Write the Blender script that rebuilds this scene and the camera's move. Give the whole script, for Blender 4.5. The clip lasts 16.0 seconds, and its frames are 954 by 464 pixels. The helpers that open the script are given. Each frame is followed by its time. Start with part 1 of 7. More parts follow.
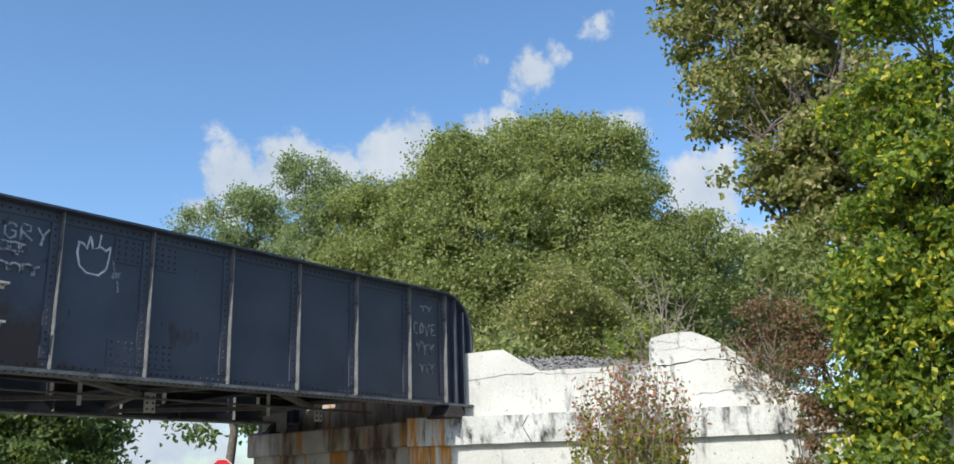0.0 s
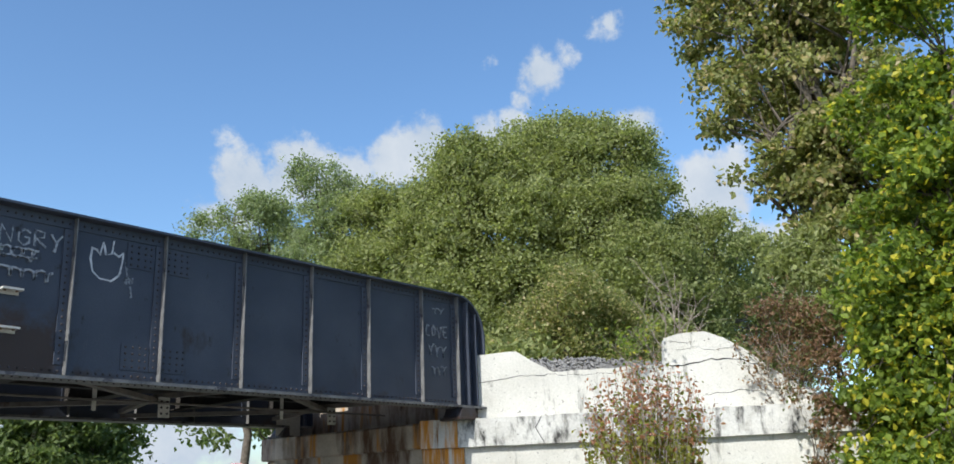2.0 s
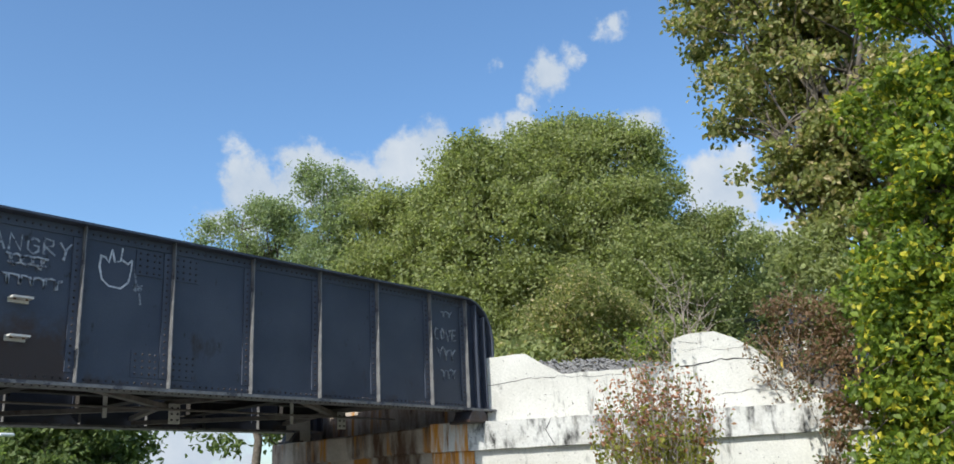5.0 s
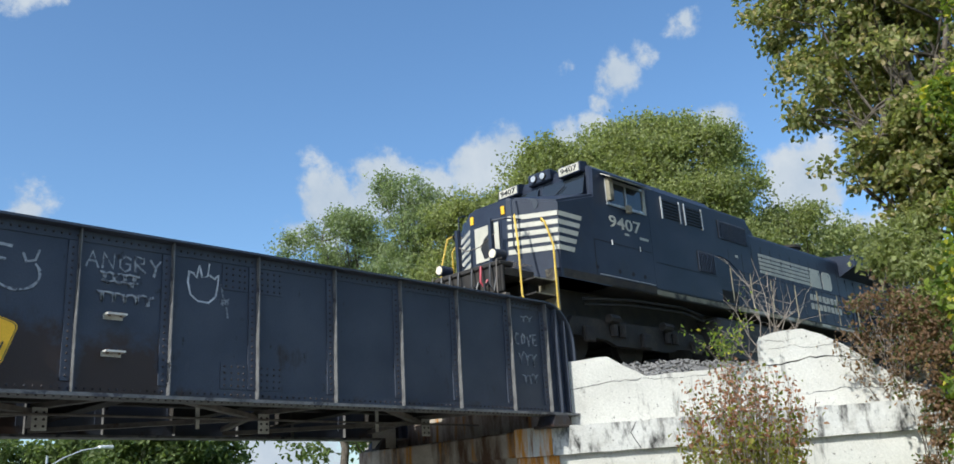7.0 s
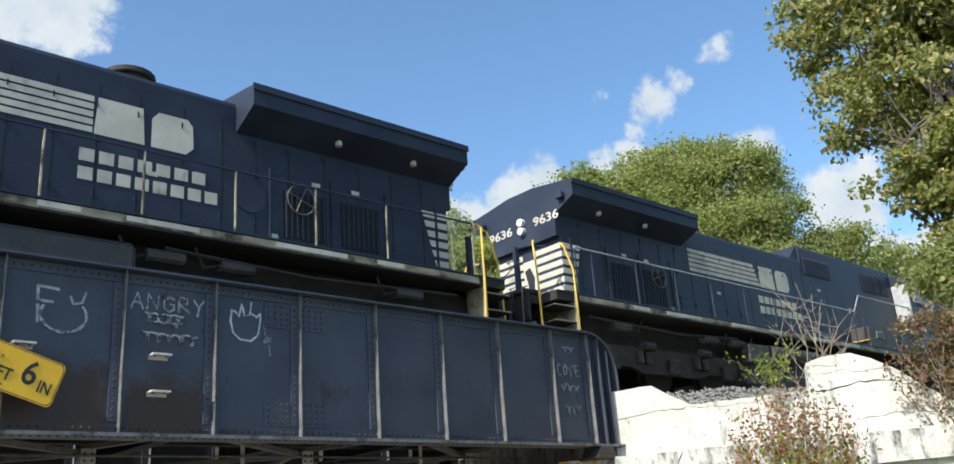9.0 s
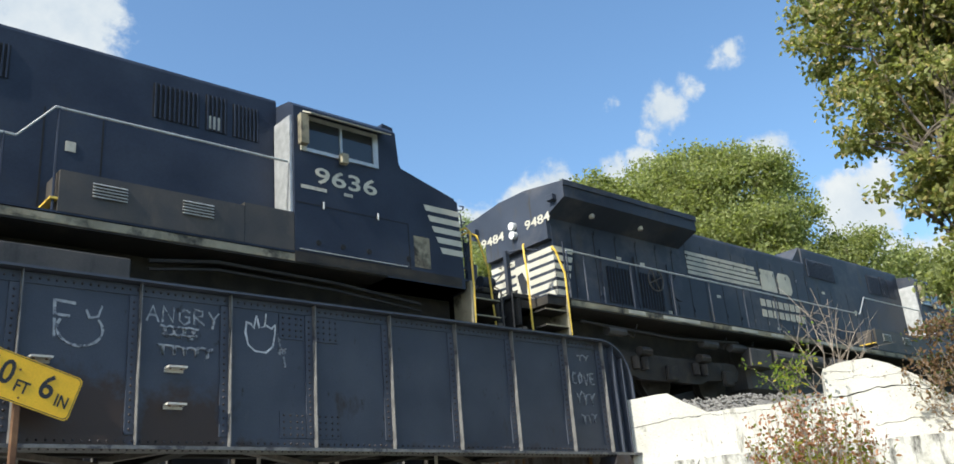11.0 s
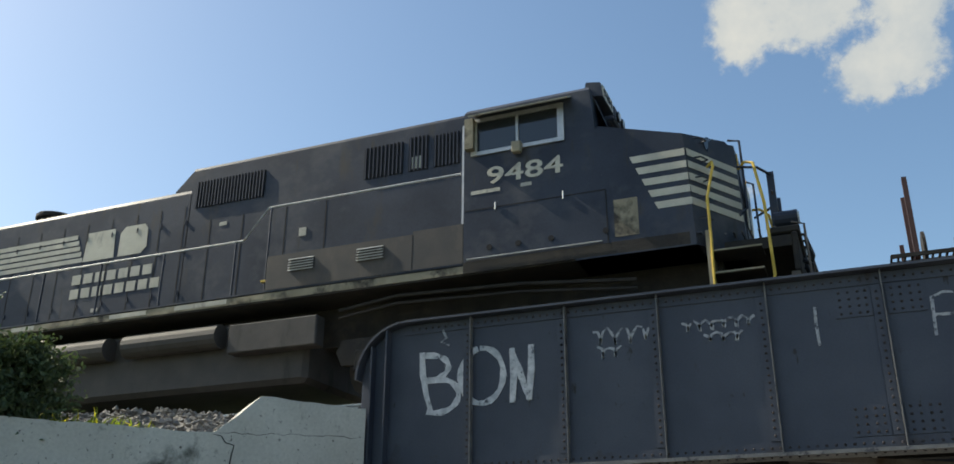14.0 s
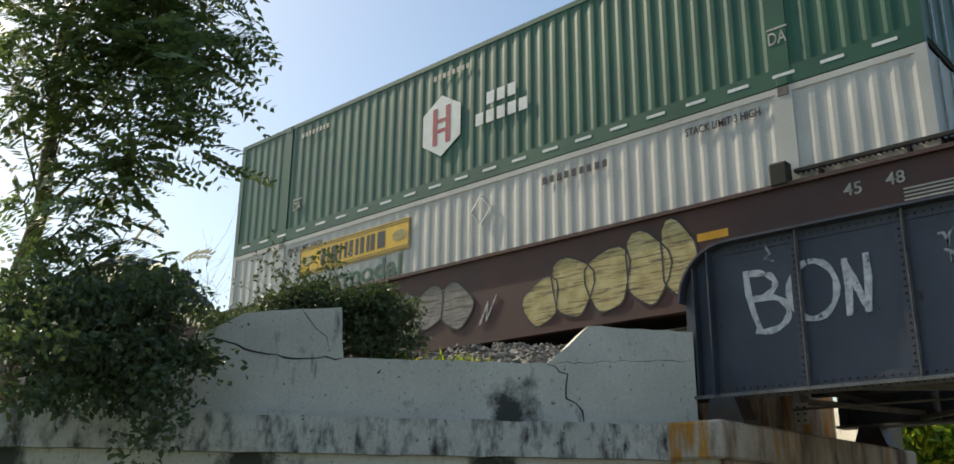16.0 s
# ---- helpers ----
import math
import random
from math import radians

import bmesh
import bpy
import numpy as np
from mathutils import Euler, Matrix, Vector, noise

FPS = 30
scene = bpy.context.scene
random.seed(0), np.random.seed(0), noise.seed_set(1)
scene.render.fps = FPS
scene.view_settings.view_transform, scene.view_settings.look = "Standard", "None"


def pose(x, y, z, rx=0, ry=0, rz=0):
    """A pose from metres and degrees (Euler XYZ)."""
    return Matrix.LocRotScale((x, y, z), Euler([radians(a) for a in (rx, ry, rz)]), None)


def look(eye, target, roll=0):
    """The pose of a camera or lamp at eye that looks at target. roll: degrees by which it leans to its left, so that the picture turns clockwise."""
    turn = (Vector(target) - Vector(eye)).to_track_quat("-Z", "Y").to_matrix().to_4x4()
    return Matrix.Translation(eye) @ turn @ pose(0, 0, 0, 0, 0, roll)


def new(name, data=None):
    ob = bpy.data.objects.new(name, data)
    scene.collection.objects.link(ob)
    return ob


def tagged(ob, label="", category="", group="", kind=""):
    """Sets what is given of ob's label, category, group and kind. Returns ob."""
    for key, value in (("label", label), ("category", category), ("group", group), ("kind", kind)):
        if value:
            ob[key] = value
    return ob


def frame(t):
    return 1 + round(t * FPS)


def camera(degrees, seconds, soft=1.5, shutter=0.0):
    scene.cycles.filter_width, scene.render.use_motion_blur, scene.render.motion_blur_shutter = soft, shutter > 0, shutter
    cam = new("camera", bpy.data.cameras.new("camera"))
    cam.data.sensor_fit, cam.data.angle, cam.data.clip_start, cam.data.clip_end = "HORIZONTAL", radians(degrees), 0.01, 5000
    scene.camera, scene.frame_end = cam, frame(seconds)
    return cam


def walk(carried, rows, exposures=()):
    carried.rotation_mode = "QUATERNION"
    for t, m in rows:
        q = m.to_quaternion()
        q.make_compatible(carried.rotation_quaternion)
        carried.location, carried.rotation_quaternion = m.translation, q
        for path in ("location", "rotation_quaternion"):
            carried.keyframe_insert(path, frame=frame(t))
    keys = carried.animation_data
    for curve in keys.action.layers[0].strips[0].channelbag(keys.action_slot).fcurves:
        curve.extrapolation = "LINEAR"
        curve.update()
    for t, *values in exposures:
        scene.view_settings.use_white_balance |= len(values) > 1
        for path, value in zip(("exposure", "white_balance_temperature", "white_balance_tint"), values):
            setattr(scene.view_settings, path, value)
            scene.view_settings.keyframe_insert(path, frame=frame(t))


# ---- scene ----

# ---- camera: held by hand, turning on the spot ----
EYE = (0.0, 0.0, 1.75)
TURNS = [  # seconds, yaw, pitch, roll
    (0.0, -51.16, 15.77, 1.68),
    (0.5, -50.87, 15.84, 1.81),
    (1.0, -50.53, 15.87, 1.92),
    (1.5, -50.45, 15.89, 1.91),
    (2.0, -50.33, 15.91, 2.11),
    (2.5, -50.31, 15.96, 2.25),
    (3.0, -50.31, 16.01, 2.24),
    (3.5, -50.36, 16.03, 2.41),
    (6.0, -47.89, 16.35, 3.27),
    (6.5, -46.13, 16.54, 3.24),
    (7.0, -44.51, 16.69, 3.34),
    (7.5, -42.65, 17.01, 3.49),
    (8.0, -42.15, 18.14, 3.82),
    (8.5, -41.93, 18.67, 3.99),
    (9.0, -41.75, 18.85, 4.16),
    (11.5, -40.38, 19.69, 4.68),
    (12.0, -40.06, 19.85, 4.79),
    (12.5, -37.96, 20.23, 4.79),
    (13.0, -23.84, 21.53, 3.27),
    (13.5, -2.49, 22.63, 0.04),
    (14.0, 22.59, 21.91, -0.27),
    (14.5, 36.56, 18.21, -0.78),
    (15.0, 41.24, 17.45, -0.16),
    (15.5, 41.40, 17.30, -1.29),
    (16.0, 42.73, 17.28, -0.58),
]
EXPOSURES = [(0.0, 0.50, 6150, 7), (6.0, 0.48, 6150, 6), (7.2, 0.38, 6050, 5), (8.4, 0.66, 6350, 5), (9.2, 0.74, 6450, 5), (11.5, 0.76, 6600, 4), (12.5, 0.76, 6750, 4), (13.4, 0.74, 7050, 4), (14.0, 0.42, 7300, 4), (14.5, 0.40, 7900, 5), (15.0, 0.42, 8000, 5), (16.0, 0.44, 7800, 5)]
cam = camera(54.70, 16.0, soft=1.6)
walk(cam, [(t, pose(*EYE, 90 + p, r, y)) for t, y, p, r in TURNS], exposures=EXPOSURES)

# ---- world, sun ----
SUN = Vector((-0.74, -0.07, 0.67)).normalized()


def make_world():
    w = bpy.data.worlds.new("sky")
    scene.world = w
    w.use_nodes = True
    nt = w.node_tree
    nt.nodes.clear()
    out = nt.nodes.new("ShaderNodeOutputWorld")
    bg = nt.nodes.new("ShaderNodeBackground")
    sky = nt.nodes.new("ShaderNodeTexSky")
    sky.sky_type = "NISHITA"
    sky.sun_disc = False
    sky.sun_elevation = math.asin(SUN.z)
    sky.sun_rotation = math.atan2(SUN.x, SUN.y)
    sky.air_density, sky.dust_density, sky.ozone_density = 1.0, 1.4, 2.5
    bg.inputs["Strength"].default_value = 0.145
    tc = nt.nodes.new("ShaderNodeTexCoord")
    # soft cumulus: a few puffs gathered round fixed directions, broken up by noise
    noise_a = nt.nodes.new("ShaderNodeTexNoise")
    noise_a.inputs["Scale"].default_value = 11.0
    noise_a.inputs["Detail"].default_value = 9.0
    noise_a.inputs["Roughness"].default_value = 0.62
    nt.links.new(tc.outputs["Generated"], noise_a.inputs["Vector"])
    field = None
    for az, el, size, gain in CLOUDS:
        a, e = radians(az), radians(el)
        c = (-math.sin(a) * math.cos(e), math.cos(a) * math.cos(e), math.sin(e))
        dist = nt.nodes.new("ShaderNodeVectorMath")
        dist.operation = "DISTANCE"
        nt.links.new(tc.outputs["Generated"], dist.inputs[0])
        dist.inputs[1].default_value = c
        mr = nt.nodes.new("ShaderNodeMapRange")
        mr.inputs["From Min"].default_value = 0.0
        mr.inputs["From Max"].default_value = size
        mr.inputs["To Min"].default_value = gain
        mr.inputs["To Max"].default_value = 0.0
        nt.links.new(dist.outputs["Value"], mr.inputs["Value"])
        if field is None:
            field = mr.outputs["Result"]
        else:
            mx = nt.nodes.new("ShaderNodeMath")
            mx.operation = "MAXIMUM"
            nt.links.new(field, mx.inputs[0])
            nt.links.new(mr.outputs["Result"], mx.inputs[1])
            field = mx.outputs[0]
    add = nt.nodes.new("ShaderNodeMath")
    add.operation = "MULTIPLY_ADD"
    nt.links.new(noise_a.outputs["Fac"], add.inputs[0])
    add.inputs[1].default_value = 1.7
    nt.links.new(field, add.inputs[2])
    edge = nt.nodes.new("ShaderNodeMapRange")
    edge.interpolation_type = "SMOOTHSTEP"
    edge.inputs["From Min"].default_value = 1.35
    edge.inputs["From Max"].default_value = 1.58
    nt.links.new(add.outputs[0], edge.inputs["Value"])
    shade = nt.nodes.new("ShaderNodeMapRange")
    shade.inputs["From Min"].default_value = 0.35
    shade.inputs["From Max"].default_value = 0.7
    nt.links.new(noise_a.outputs["Fac"], shade.inputs["Value"])
    tint = nt.nodes.new("ShaderNodeMix")
    tint.data_type = "RGBA"
    tint.inputs["A"].default_value = (2.5, 2.85, 3.4, 1)
    tint.inputs["B"].default_value = (3.6, 3.7, 3.9, 1)
    nt.links.new(shade.outputs["Result"], tint.inputs["Factor"])
    mix = nt.nodes.new("ShaderNodeMix")
    mix.data_type = "RGBA"
    nt.links.new(edge.outputs["Result"], mix.inputs["Factor"])
    clear = nt.nodes.new("ShaderNodeHueSaturation")
    clear.inputs["Saturation"].default_value = 1.1
    nt.links.new(sky.outputs[0], clear.inputs["Color"])
    nt.links.new(clear.outputs[0], mix.inputs["A"])
    nt.links.new(tint.outputs["Result"], mix.inputs["B"])
    nt.links.new(mix.outputs["Result"], bg.inputs["Color"])
    nt.links.new(bg.outputs[0], out.inputs[0])
    sun = new("sun", bpy.data.lights.new("sun", "SUN"))
    sun.data.energy = 4.0
    sun.data.angle = radians(0.55)
    sun.data.color = (1.0, 0.95, 0.87)
    sun.matrix_world = look(SUN * 50, (0, 0, 0))


CLOUDS = [  # azimuth to the left, elevation, reach, weight
    (-34.2, 16.8, 0.080, 0.90),
    (-36.1, 18.5, 0.104, 1.02),
    (-39.1, 19.5, 0.094, 1.02),
    (-42.2, 19.2, 0.094, 0.90),
    (-45.4, 20.5, 0.075, 0.84),
    (-48.2, 21.5, 0.084, 1.02),
    (-51.5, 22.1, 0.075, 0.84),
    (-53.5, 22.3, 0.057, 0.84),
    (-54.4, 23.9, 0.050, 0.72),
    (-55.5, 25.4, 0.067, 0.95),
    (-57.4, 26.2, 0.050, 0.70),
    (-60.5, 28.1, 0.057, 0.74),
    (-61.4, 22.0, 0.075, 0.86),
    (-59.6, 22.6, 0.057, 0.72),
    (-66.4, 17.1, 0.094, 0.90),
    (-66.9, 14.6, 0.113, 0.72),
    (-52.7, 26.3, 0.038, 0.60),
    (-70.5, 12.6, 0.094, 0.84),
    (-15.1, 32.2, 0.113, 1.02),
    (-18.3, 32.5, 0.084, 0.84),
    (-18.1, 17.5, 0.075, 0.77),
    (-11.5, 32.4, 0.113, 1.02),
    (-15.9, 32.5, 0.094, 1.02),
    (-17.8, 32.1, 0.084, 0.84),
    (-0.5, 33.6, 0.132, 0.95),
    (-7.2, 33.8, 0.132, 1.07),
    (-11.4, 33.1, 0.113, 1.07),
    (-16.1, 31.8, 0.113, 1.02),
    (-14.1, 32.2, 0.113, 1.07),
    (-7.7, 33.4, 0.151, 1.07),
    (-1.4, 35.3, 0.151, 1.02),
    (3.9, 34.1, 0.113, 0.84),
    (3.8, 33.9, 0.132, 0.84),
    (-3.5, 29.1, 0.084, 1.07),
    (-6.2, 29.9, 0.094, 1.07),
    (12.1, 24.0, 0.104, 1.07),
    (13.2, 23.3, 0.067, 0.95),
    (-32.6, 3.4, 0.189, 0.84),
    (4.8, 23.3, 0.075, 0.66),
]
make_world()

# ---- materials ----
def node_mat(name):
    m = bpy.data.materials.new(name)
    m.use_nodes = True
    return m, m.node_tree, m.node_tree.nodes["Principled BSDF"]


def surface(name, c1, c2, scale=3.0, rough=0.6, metal=0.0, bump=0.1, grain=60.0, stain=None, streak=False, spec=0.5, random_tone=0.0):
    """Two tones broken by noise at two scales, with a fine relief; stain: (colour, scale, from, to) adds marks, drawn out downwards if streak."""
    m, nt, bs = node_mat(name)
    n, l = nt.nodes, nt.links
    tc = n.new("ShaderNodeTexCoord")
    big = n.new("ShaderNodeTexNoise")
    big.inputs["Scale"].default_value = scale
    big.inputs["Detail"].default_value = 6
    fine = n.new("ShaderNodeTexNoise")
    fine.inputs["Scale"].default_value = grain
    fine.inputs["Detail"].default_value = 4
    for t in (big, fine):
        l.new(tc.outputs["Object"], t.inputs["Vector"])
    ramp = n.new("ShaderNodeMapRange")
    ramp.inputs["From Min"].default_value = 0.35
    ramp.inputs["From Max"].default_value = 0.68
    l.new(big.outputs["Fac"], ramp.inputs["Value"])
    mix = n.new("ShaderNodeMix")
    mix.data_type = "RGBA"
    mix.inputs["A"].default_value = (*c1, 1)
    mix.inputs["B"].default_value = (*c2, 1)
    l.new(ramp.outputs["Result"], mix.inputs["Factor"])
    col = mix.outputs["Result"]
    g = n.new("ShaderNodeMapRange")
    g.inputs["To Min"].default_value = 0.82
    g.inputs["To Max"].default_value = 1.18
    l.new(fine.outputs["Fac"], g.inputs["Value"])
    mul = n.new("ShaderNodeMix")
    mul.data_type = "RGBA"
    mul.blend_type = "MULTIPLY"
    mul.inputs["Factor"].default_value = 1.0
    l.new(col, mul.inputs["A"])
    l.new(g.outputs["Result"], mul.inputs["B"])
    col = mul.outputs["Result"]
    if random_tone:
        oi = n.new("ShaderNodeObjectInfo")
        rr = n.new("ShaderNodeMapRange")
        rr.inputs["To Min"].default_value = 1 - random_tone
        rr.inputs["To Max"].default_value = 1 + random_tone
        l.new(oi.outputs["Random"], rr.inputs["Value"])
        m3 = n.new("ShaderNodeMix")
        m3.data_type = "RGBA"
        m3.blend_type = "MULTIPLY"
        m3.inputs["Factor"].default_value = 1.0
        l.new(col, m3.inputs["A"])
        l.new(rr.outputs["Result"], m3.inputs["B"])
        col = m3.outputs["Result"]
    for st in ([stain] if stain and not isinstance(stain, list) else stain or []):
        sc, ss, a, b = st[:4]
        mp = n.new("ShaderNodeMapping")
        stretch = st[4] if len(st) > 4 else (1, 1, 0.16) if streak else (1, 1, 1)
        mp.inputs["Scale"].default_value = stretch
        mp.inputs["Location"].default_value = (3.7 * len(n), 1.3, 0.7)
        l.new(tc.outputs["Object"], mp.inputs["Vector"])
        sn = n.new("ShaderNodeTexNoise")
        sn.inputs["Scale"].default_value = ss
        sn.inputs["Detail"].default_value = 8
        sn.inputs["Roughness"].default_value = 0.65
        l.new(mp.outputs["Vector"], sn.inputs["Vector"])
        sr = n.new("ShaderNodeMapRange")
        sr.inputs["From Min"].default_value = a
        sr.inputs["From Max"].default_value = b
        l.new(sn.outputs["Fac"], sr.inputs["Value"])
        m2 = n.new("ShaderNodeMix")
        m2.data_type = "RGBA"
        m2.inputs["B"].default_value = (*sc, 1)
        l.new(sr.outputs["Result"], m2.inputs["Factor"])
        l.new(col, m2.inputs["A"])
        col = m2.outputs["Result"]
    l.new(col, bs.inputs["Base Color"])
    rg = n.new("ShaderNodeMapRange")
    rg.inputs["To Min"].default_value = max(0.05, rough - 0.12)
    rg.inputs["To Max"].default_value = min(1.0, rough + 0.12)
    l.new(big.outputs["Fac"], rg.inputs["Value"])
    l.new(rg.outputs["Result"], bs.inputs["Roughness"])
    bs.inputs["Metallic"].default_value = metal
    bs.inputs["Specular IOR Level"].default_value = spec
    if bump:
        bp = n.new("ShaderNodeBump")
        bp.inputs["Strength"].default_value = bump
        bp.inputs["Distance"].default_value = 0.02
        l.new(fine.outputs["Fac"], bp.inputs["Height"])
        l.new(bp.outputs["Normal"], bs.inputs["Normal"])
    return m


def leaf_mat(name, dark, light, turn=None, share=0.0, through_light=0.5):
    """Leaves: each its own tone, a thin sheet that lets some light through; turn: the colour of a share of turned leaves."""
    m, nt, bs = node_mat(name)
    n, l = nt.nodes, nt.links
    geo = n.new("ShaderNodeNewGeometry")
    ramp = n.new("ShaderNodeValToRGB")
    ramp.color_ramp.elements[0].color = (*dark, 1)
    ramp.color_ramp.elements[1].color = (*light, 1)
    ramp.color_ramp.elements[1].position = 1.0 - share - 0.001
    if turn:
        e = ramp.color_ramp.elements.new(min(0.999, 1.0 - share + 0.02))
        e.color = (*turn, 1)
    l.new(geo.outputs["Random Per Island"], ramp.inputs["Fac"])
    l.new(ramp.outputs["Color"], bs.inputs["Base Color"])
    bs.inputs["Roughness"].default_value = 0.55
    bs.inputs["Specular IOR Level"].default_value = 0.35
    tr = n.new("ShaderNodeBsdfTranslucent")
    bright = n.new("ShaderNodeMix")
    bright.data_type = "RGBA"
    bright.blend_type = "MULTIPLY"
    bright.inputs["Factor"].default_value = 1.0
    bright.inputs["B"].default_value = (1.45, 1.55, 0.9, 1)
    l.new(ramp.outputs["Color"], bright.inputs["A"])
    l.new(bright.outputs["Result"], tr.inputs["Color"])
    ms = n.new("ShaderNodeMixShader")
    ms.inputs[0].default_value = through_light
    l.new(bs.outputs[0], ms.inputs[1])
    l.new(tr.outputs[0], ms.inputs[2])
    l.new(ms.outputs[0], n["Material Output"].inputs["Surface"])
    return m


M = {}
M["girder"] = surface("girder_paint", (0.043, 0.050, 0.071), (0.064, 0.073, 0.096), 1.3, 0.50, 0.0, 0.12, 45,
                      [((0.03, 0.018, 0.014), 1.6, 0.62, 0.75, (1, 1, 0.5)), ((0.10, 0.10, 0.105), 5.0, 0.66, 0.8, (1, 1, 0.1)), ((0.02, 0.016, 0.015), 7.0, 0.64, 0.70, (1, 1, 0.45))], spec=0.38)


def add_scab(m, boxes, tone=(0.046, 0.029, 0.023), from_=0.66, to=0.88):
    """Scabs and mould: dark islands with torn edges inside the given stretches (x0, x1, top)."""
    nt = m.node_tree
    n, l = nt.nodes, nt.links
    bs = n["Principled BSDF"]
    tc = n.new("ShaderNodeTexCoord")
    sp = n.new("ShaderNodeSeparateXYZ")
    l.new(tc.outputs["Object"], sp.inputs[0])
    no = n.new("ShaderNodeTexNoise")
    no.inputs["Scale"].default_value = 3.2
    no.inputs["Detail"].default_value = 9
    no.inputs["Roughness"].default_value = 0.68
    l.new(tc.outputs["Object"], no.inputs["Vector"])
    total = None
    for x0, x1, top in boxes:
        f = None
        for out, a, b in (("X", x0 - 0.15, x0 + 0.15), ("X", x1 + 0.15, x1 - 0.15), ("Z", top + 0.25, top - 0.45)):
            mr = n.new("ShaderNodeMapRange")
            mr.inputs["From Min"].default_value = a
            mr.inputs["From Max"].default_value = b
            l.new(sp.outputs[out], mr.inputs["Value"])
            if f is None:
                f = mr.outputs["Result"]
            else:
                mu = n.new("ShaderNodeMath")
                mu.operation = "MULTIPLY"
                l.new(f, mu.inputs[0])
                l.new(mr.outputs["Result"], mu.inputs[1])
                f = mu.outputs[0]
        if total is None:
            total = f
        else:
            mx = n.new("ShaderNodeMath")
            mx.operation = "MAXIMUM"
            l.new(total, mx.inputs[0])
            l.new(f, mx.inputs[1])
            total = mx.outputs[0]
    ad = n.new("ShaderNodeMath")
    ad.operation = "MULTIPLY_ADD"
    l.new(total, ad.inputs[0])
    ad.inputs[1].default_value = 0.50
    l.new(no.outputs["Fac"], ad.inputs[2])
    th = n.new("ShaderNodeMapRange")
    th.inputs["From Min"].default_value = from_
    th.inputs["From Max"].default_value = to
    l.new(ad.outputs[0], th.inputs["Value"])
    old = bs.inputs["Base Color"].links[0].from_socket
    mix = n.new("ShaderNodeMix")
    mix.data_type = "RGBA"
    mix.inputs["B"].default_value = (*tone, 1)
    l.new(th.outputs["Result"], mix.inputs["Factor"])
    l.new(old, mix.inputs["A"])
    l.new(mix.outputs["Result"], bs.inputs["Base Color"])


add_scab(M["girder"], ((1.66, 2.80, 4.30), (2.86, 4.16, 4.15), (4.22, 5.30, 4.10), (5.4, 6.5, 3.45), (-6.2, 13.2, 3.30)))
M["girder_rusty"] = surface("girder_rust", (0.035, 0.026, 0.024), (0.055, 0.05, 0.06), 2.2, 0.75, 0.0, 0.25, 40,
                            ((0.02, 0.012, 0.01), 3.0, 0.5, 0.6))
# paler than the web: sun catching legs and bottom flange, put into the colour
M["girder_sunlit"] = surface("girder_sunlit_edge", (0.11, 0.108, 0.108), (0.19, 0.185, 0.18), 6, 0.6, 0.0, 0.1, 60, ((0.05, 0.05, 0.06), 6.0, 0.55, 0.62))
M["brace"] = surface("brace_steel", (0.13, 0.115, 0.10), (0.22, 0.19, 0.165), 5, 0.75, 0.0, 0.2, 50, ((0.08, 0.05, 0.03), 3.0, 0.55, 0.7))
M["rust"] = surface("rust", (0.10, 0.045, 0.022), (0.19, 0.10, 0.05), 5, 0.85, 0.0, 0.3, 70)
M["concrete"] = surface("whitewashed_concrete", (0.51, 0.49, 0.438), (0.61, 0.59, 0.535), 1.2, 0.9, 0.0, 0.35, 28,
                        [((0.14, 0.13, 0.12), 15.0, 0.63, 0.67), ((0.10, 0.095, 0.085), 2.6, 0.62, 0.76), ((0.33, 0.31, 0.27), 1.1, 0.60, 0.80, (1, 1, 0.35)), ((0.06, 0.056, 0.048), 3.0, 0.60, 0.74, (1.4, 1.4, 0.3))])
add_scab(M["concrete"], ((-7.70, -7.22, 3.55), (-9.4, -9.0, 3.0), (-11.6, -10.6, 3.25)), (0.055, 0.058, 0.048), 0.74, 0.98)
M["coping"] = surface("stained_coping", (0.47, 0.455, 0.415), (0.60, 0.585, 0.545), 1.6, 0.92, 0.0, 0.4, 25,
                      [((0.09, 0.085, 0.075), 14.0, 0.63, 0.68), ((0.04, 0.038, 0.034), 4.6, 0.47, 0.64, (1.1, 1.1, 0.42)), ((0.28, 0.26, 0.22), 3.0, 0.56, 0.75)])
M["rusty_concrete"] = surface("rust_stained_concrete", (0.38, 0.32, 0.26), (0.54, 0.47, 0.39), 1.5, 0.92, 0.0, 0.4, 25,
                              [((0.11, 0.06, 0.035), 1.6, 0.46, 0.62, (1.2, 1.2, 0.3)), ((0.46, 0.20, 0.03), 2.2, 0.54, 0.62, (1.3, 1.3, 0.15))])
M["rust_washed"] = surface("rust_washed_concrete", (0.52, 0.50, 0.45), (0.62, 0.60, 0.55), 1.5, 0.9, 0.0, 0.3, 25,
                           [((0.52, 0.22, 0.03), 3.4, 0.47, 0.56, (1, 1, 0.08)), ((0.20, 0.08, 0.02), 5.0, 0.56, 0.66, (1, 1, 0.12))])
M["gravel"] = surface("ballast", (0.15, 0.142, 0.135), (0.27, 0.26, 0.245), 25, 0.95, 0.0, 0.5, 90)
M["soil"] = surface("weedy_soil", (0.05, 0.06, 0.025), (0.10, 0.085, 0.05), 1.5, 0.95, 0.0, 0.5, 30)
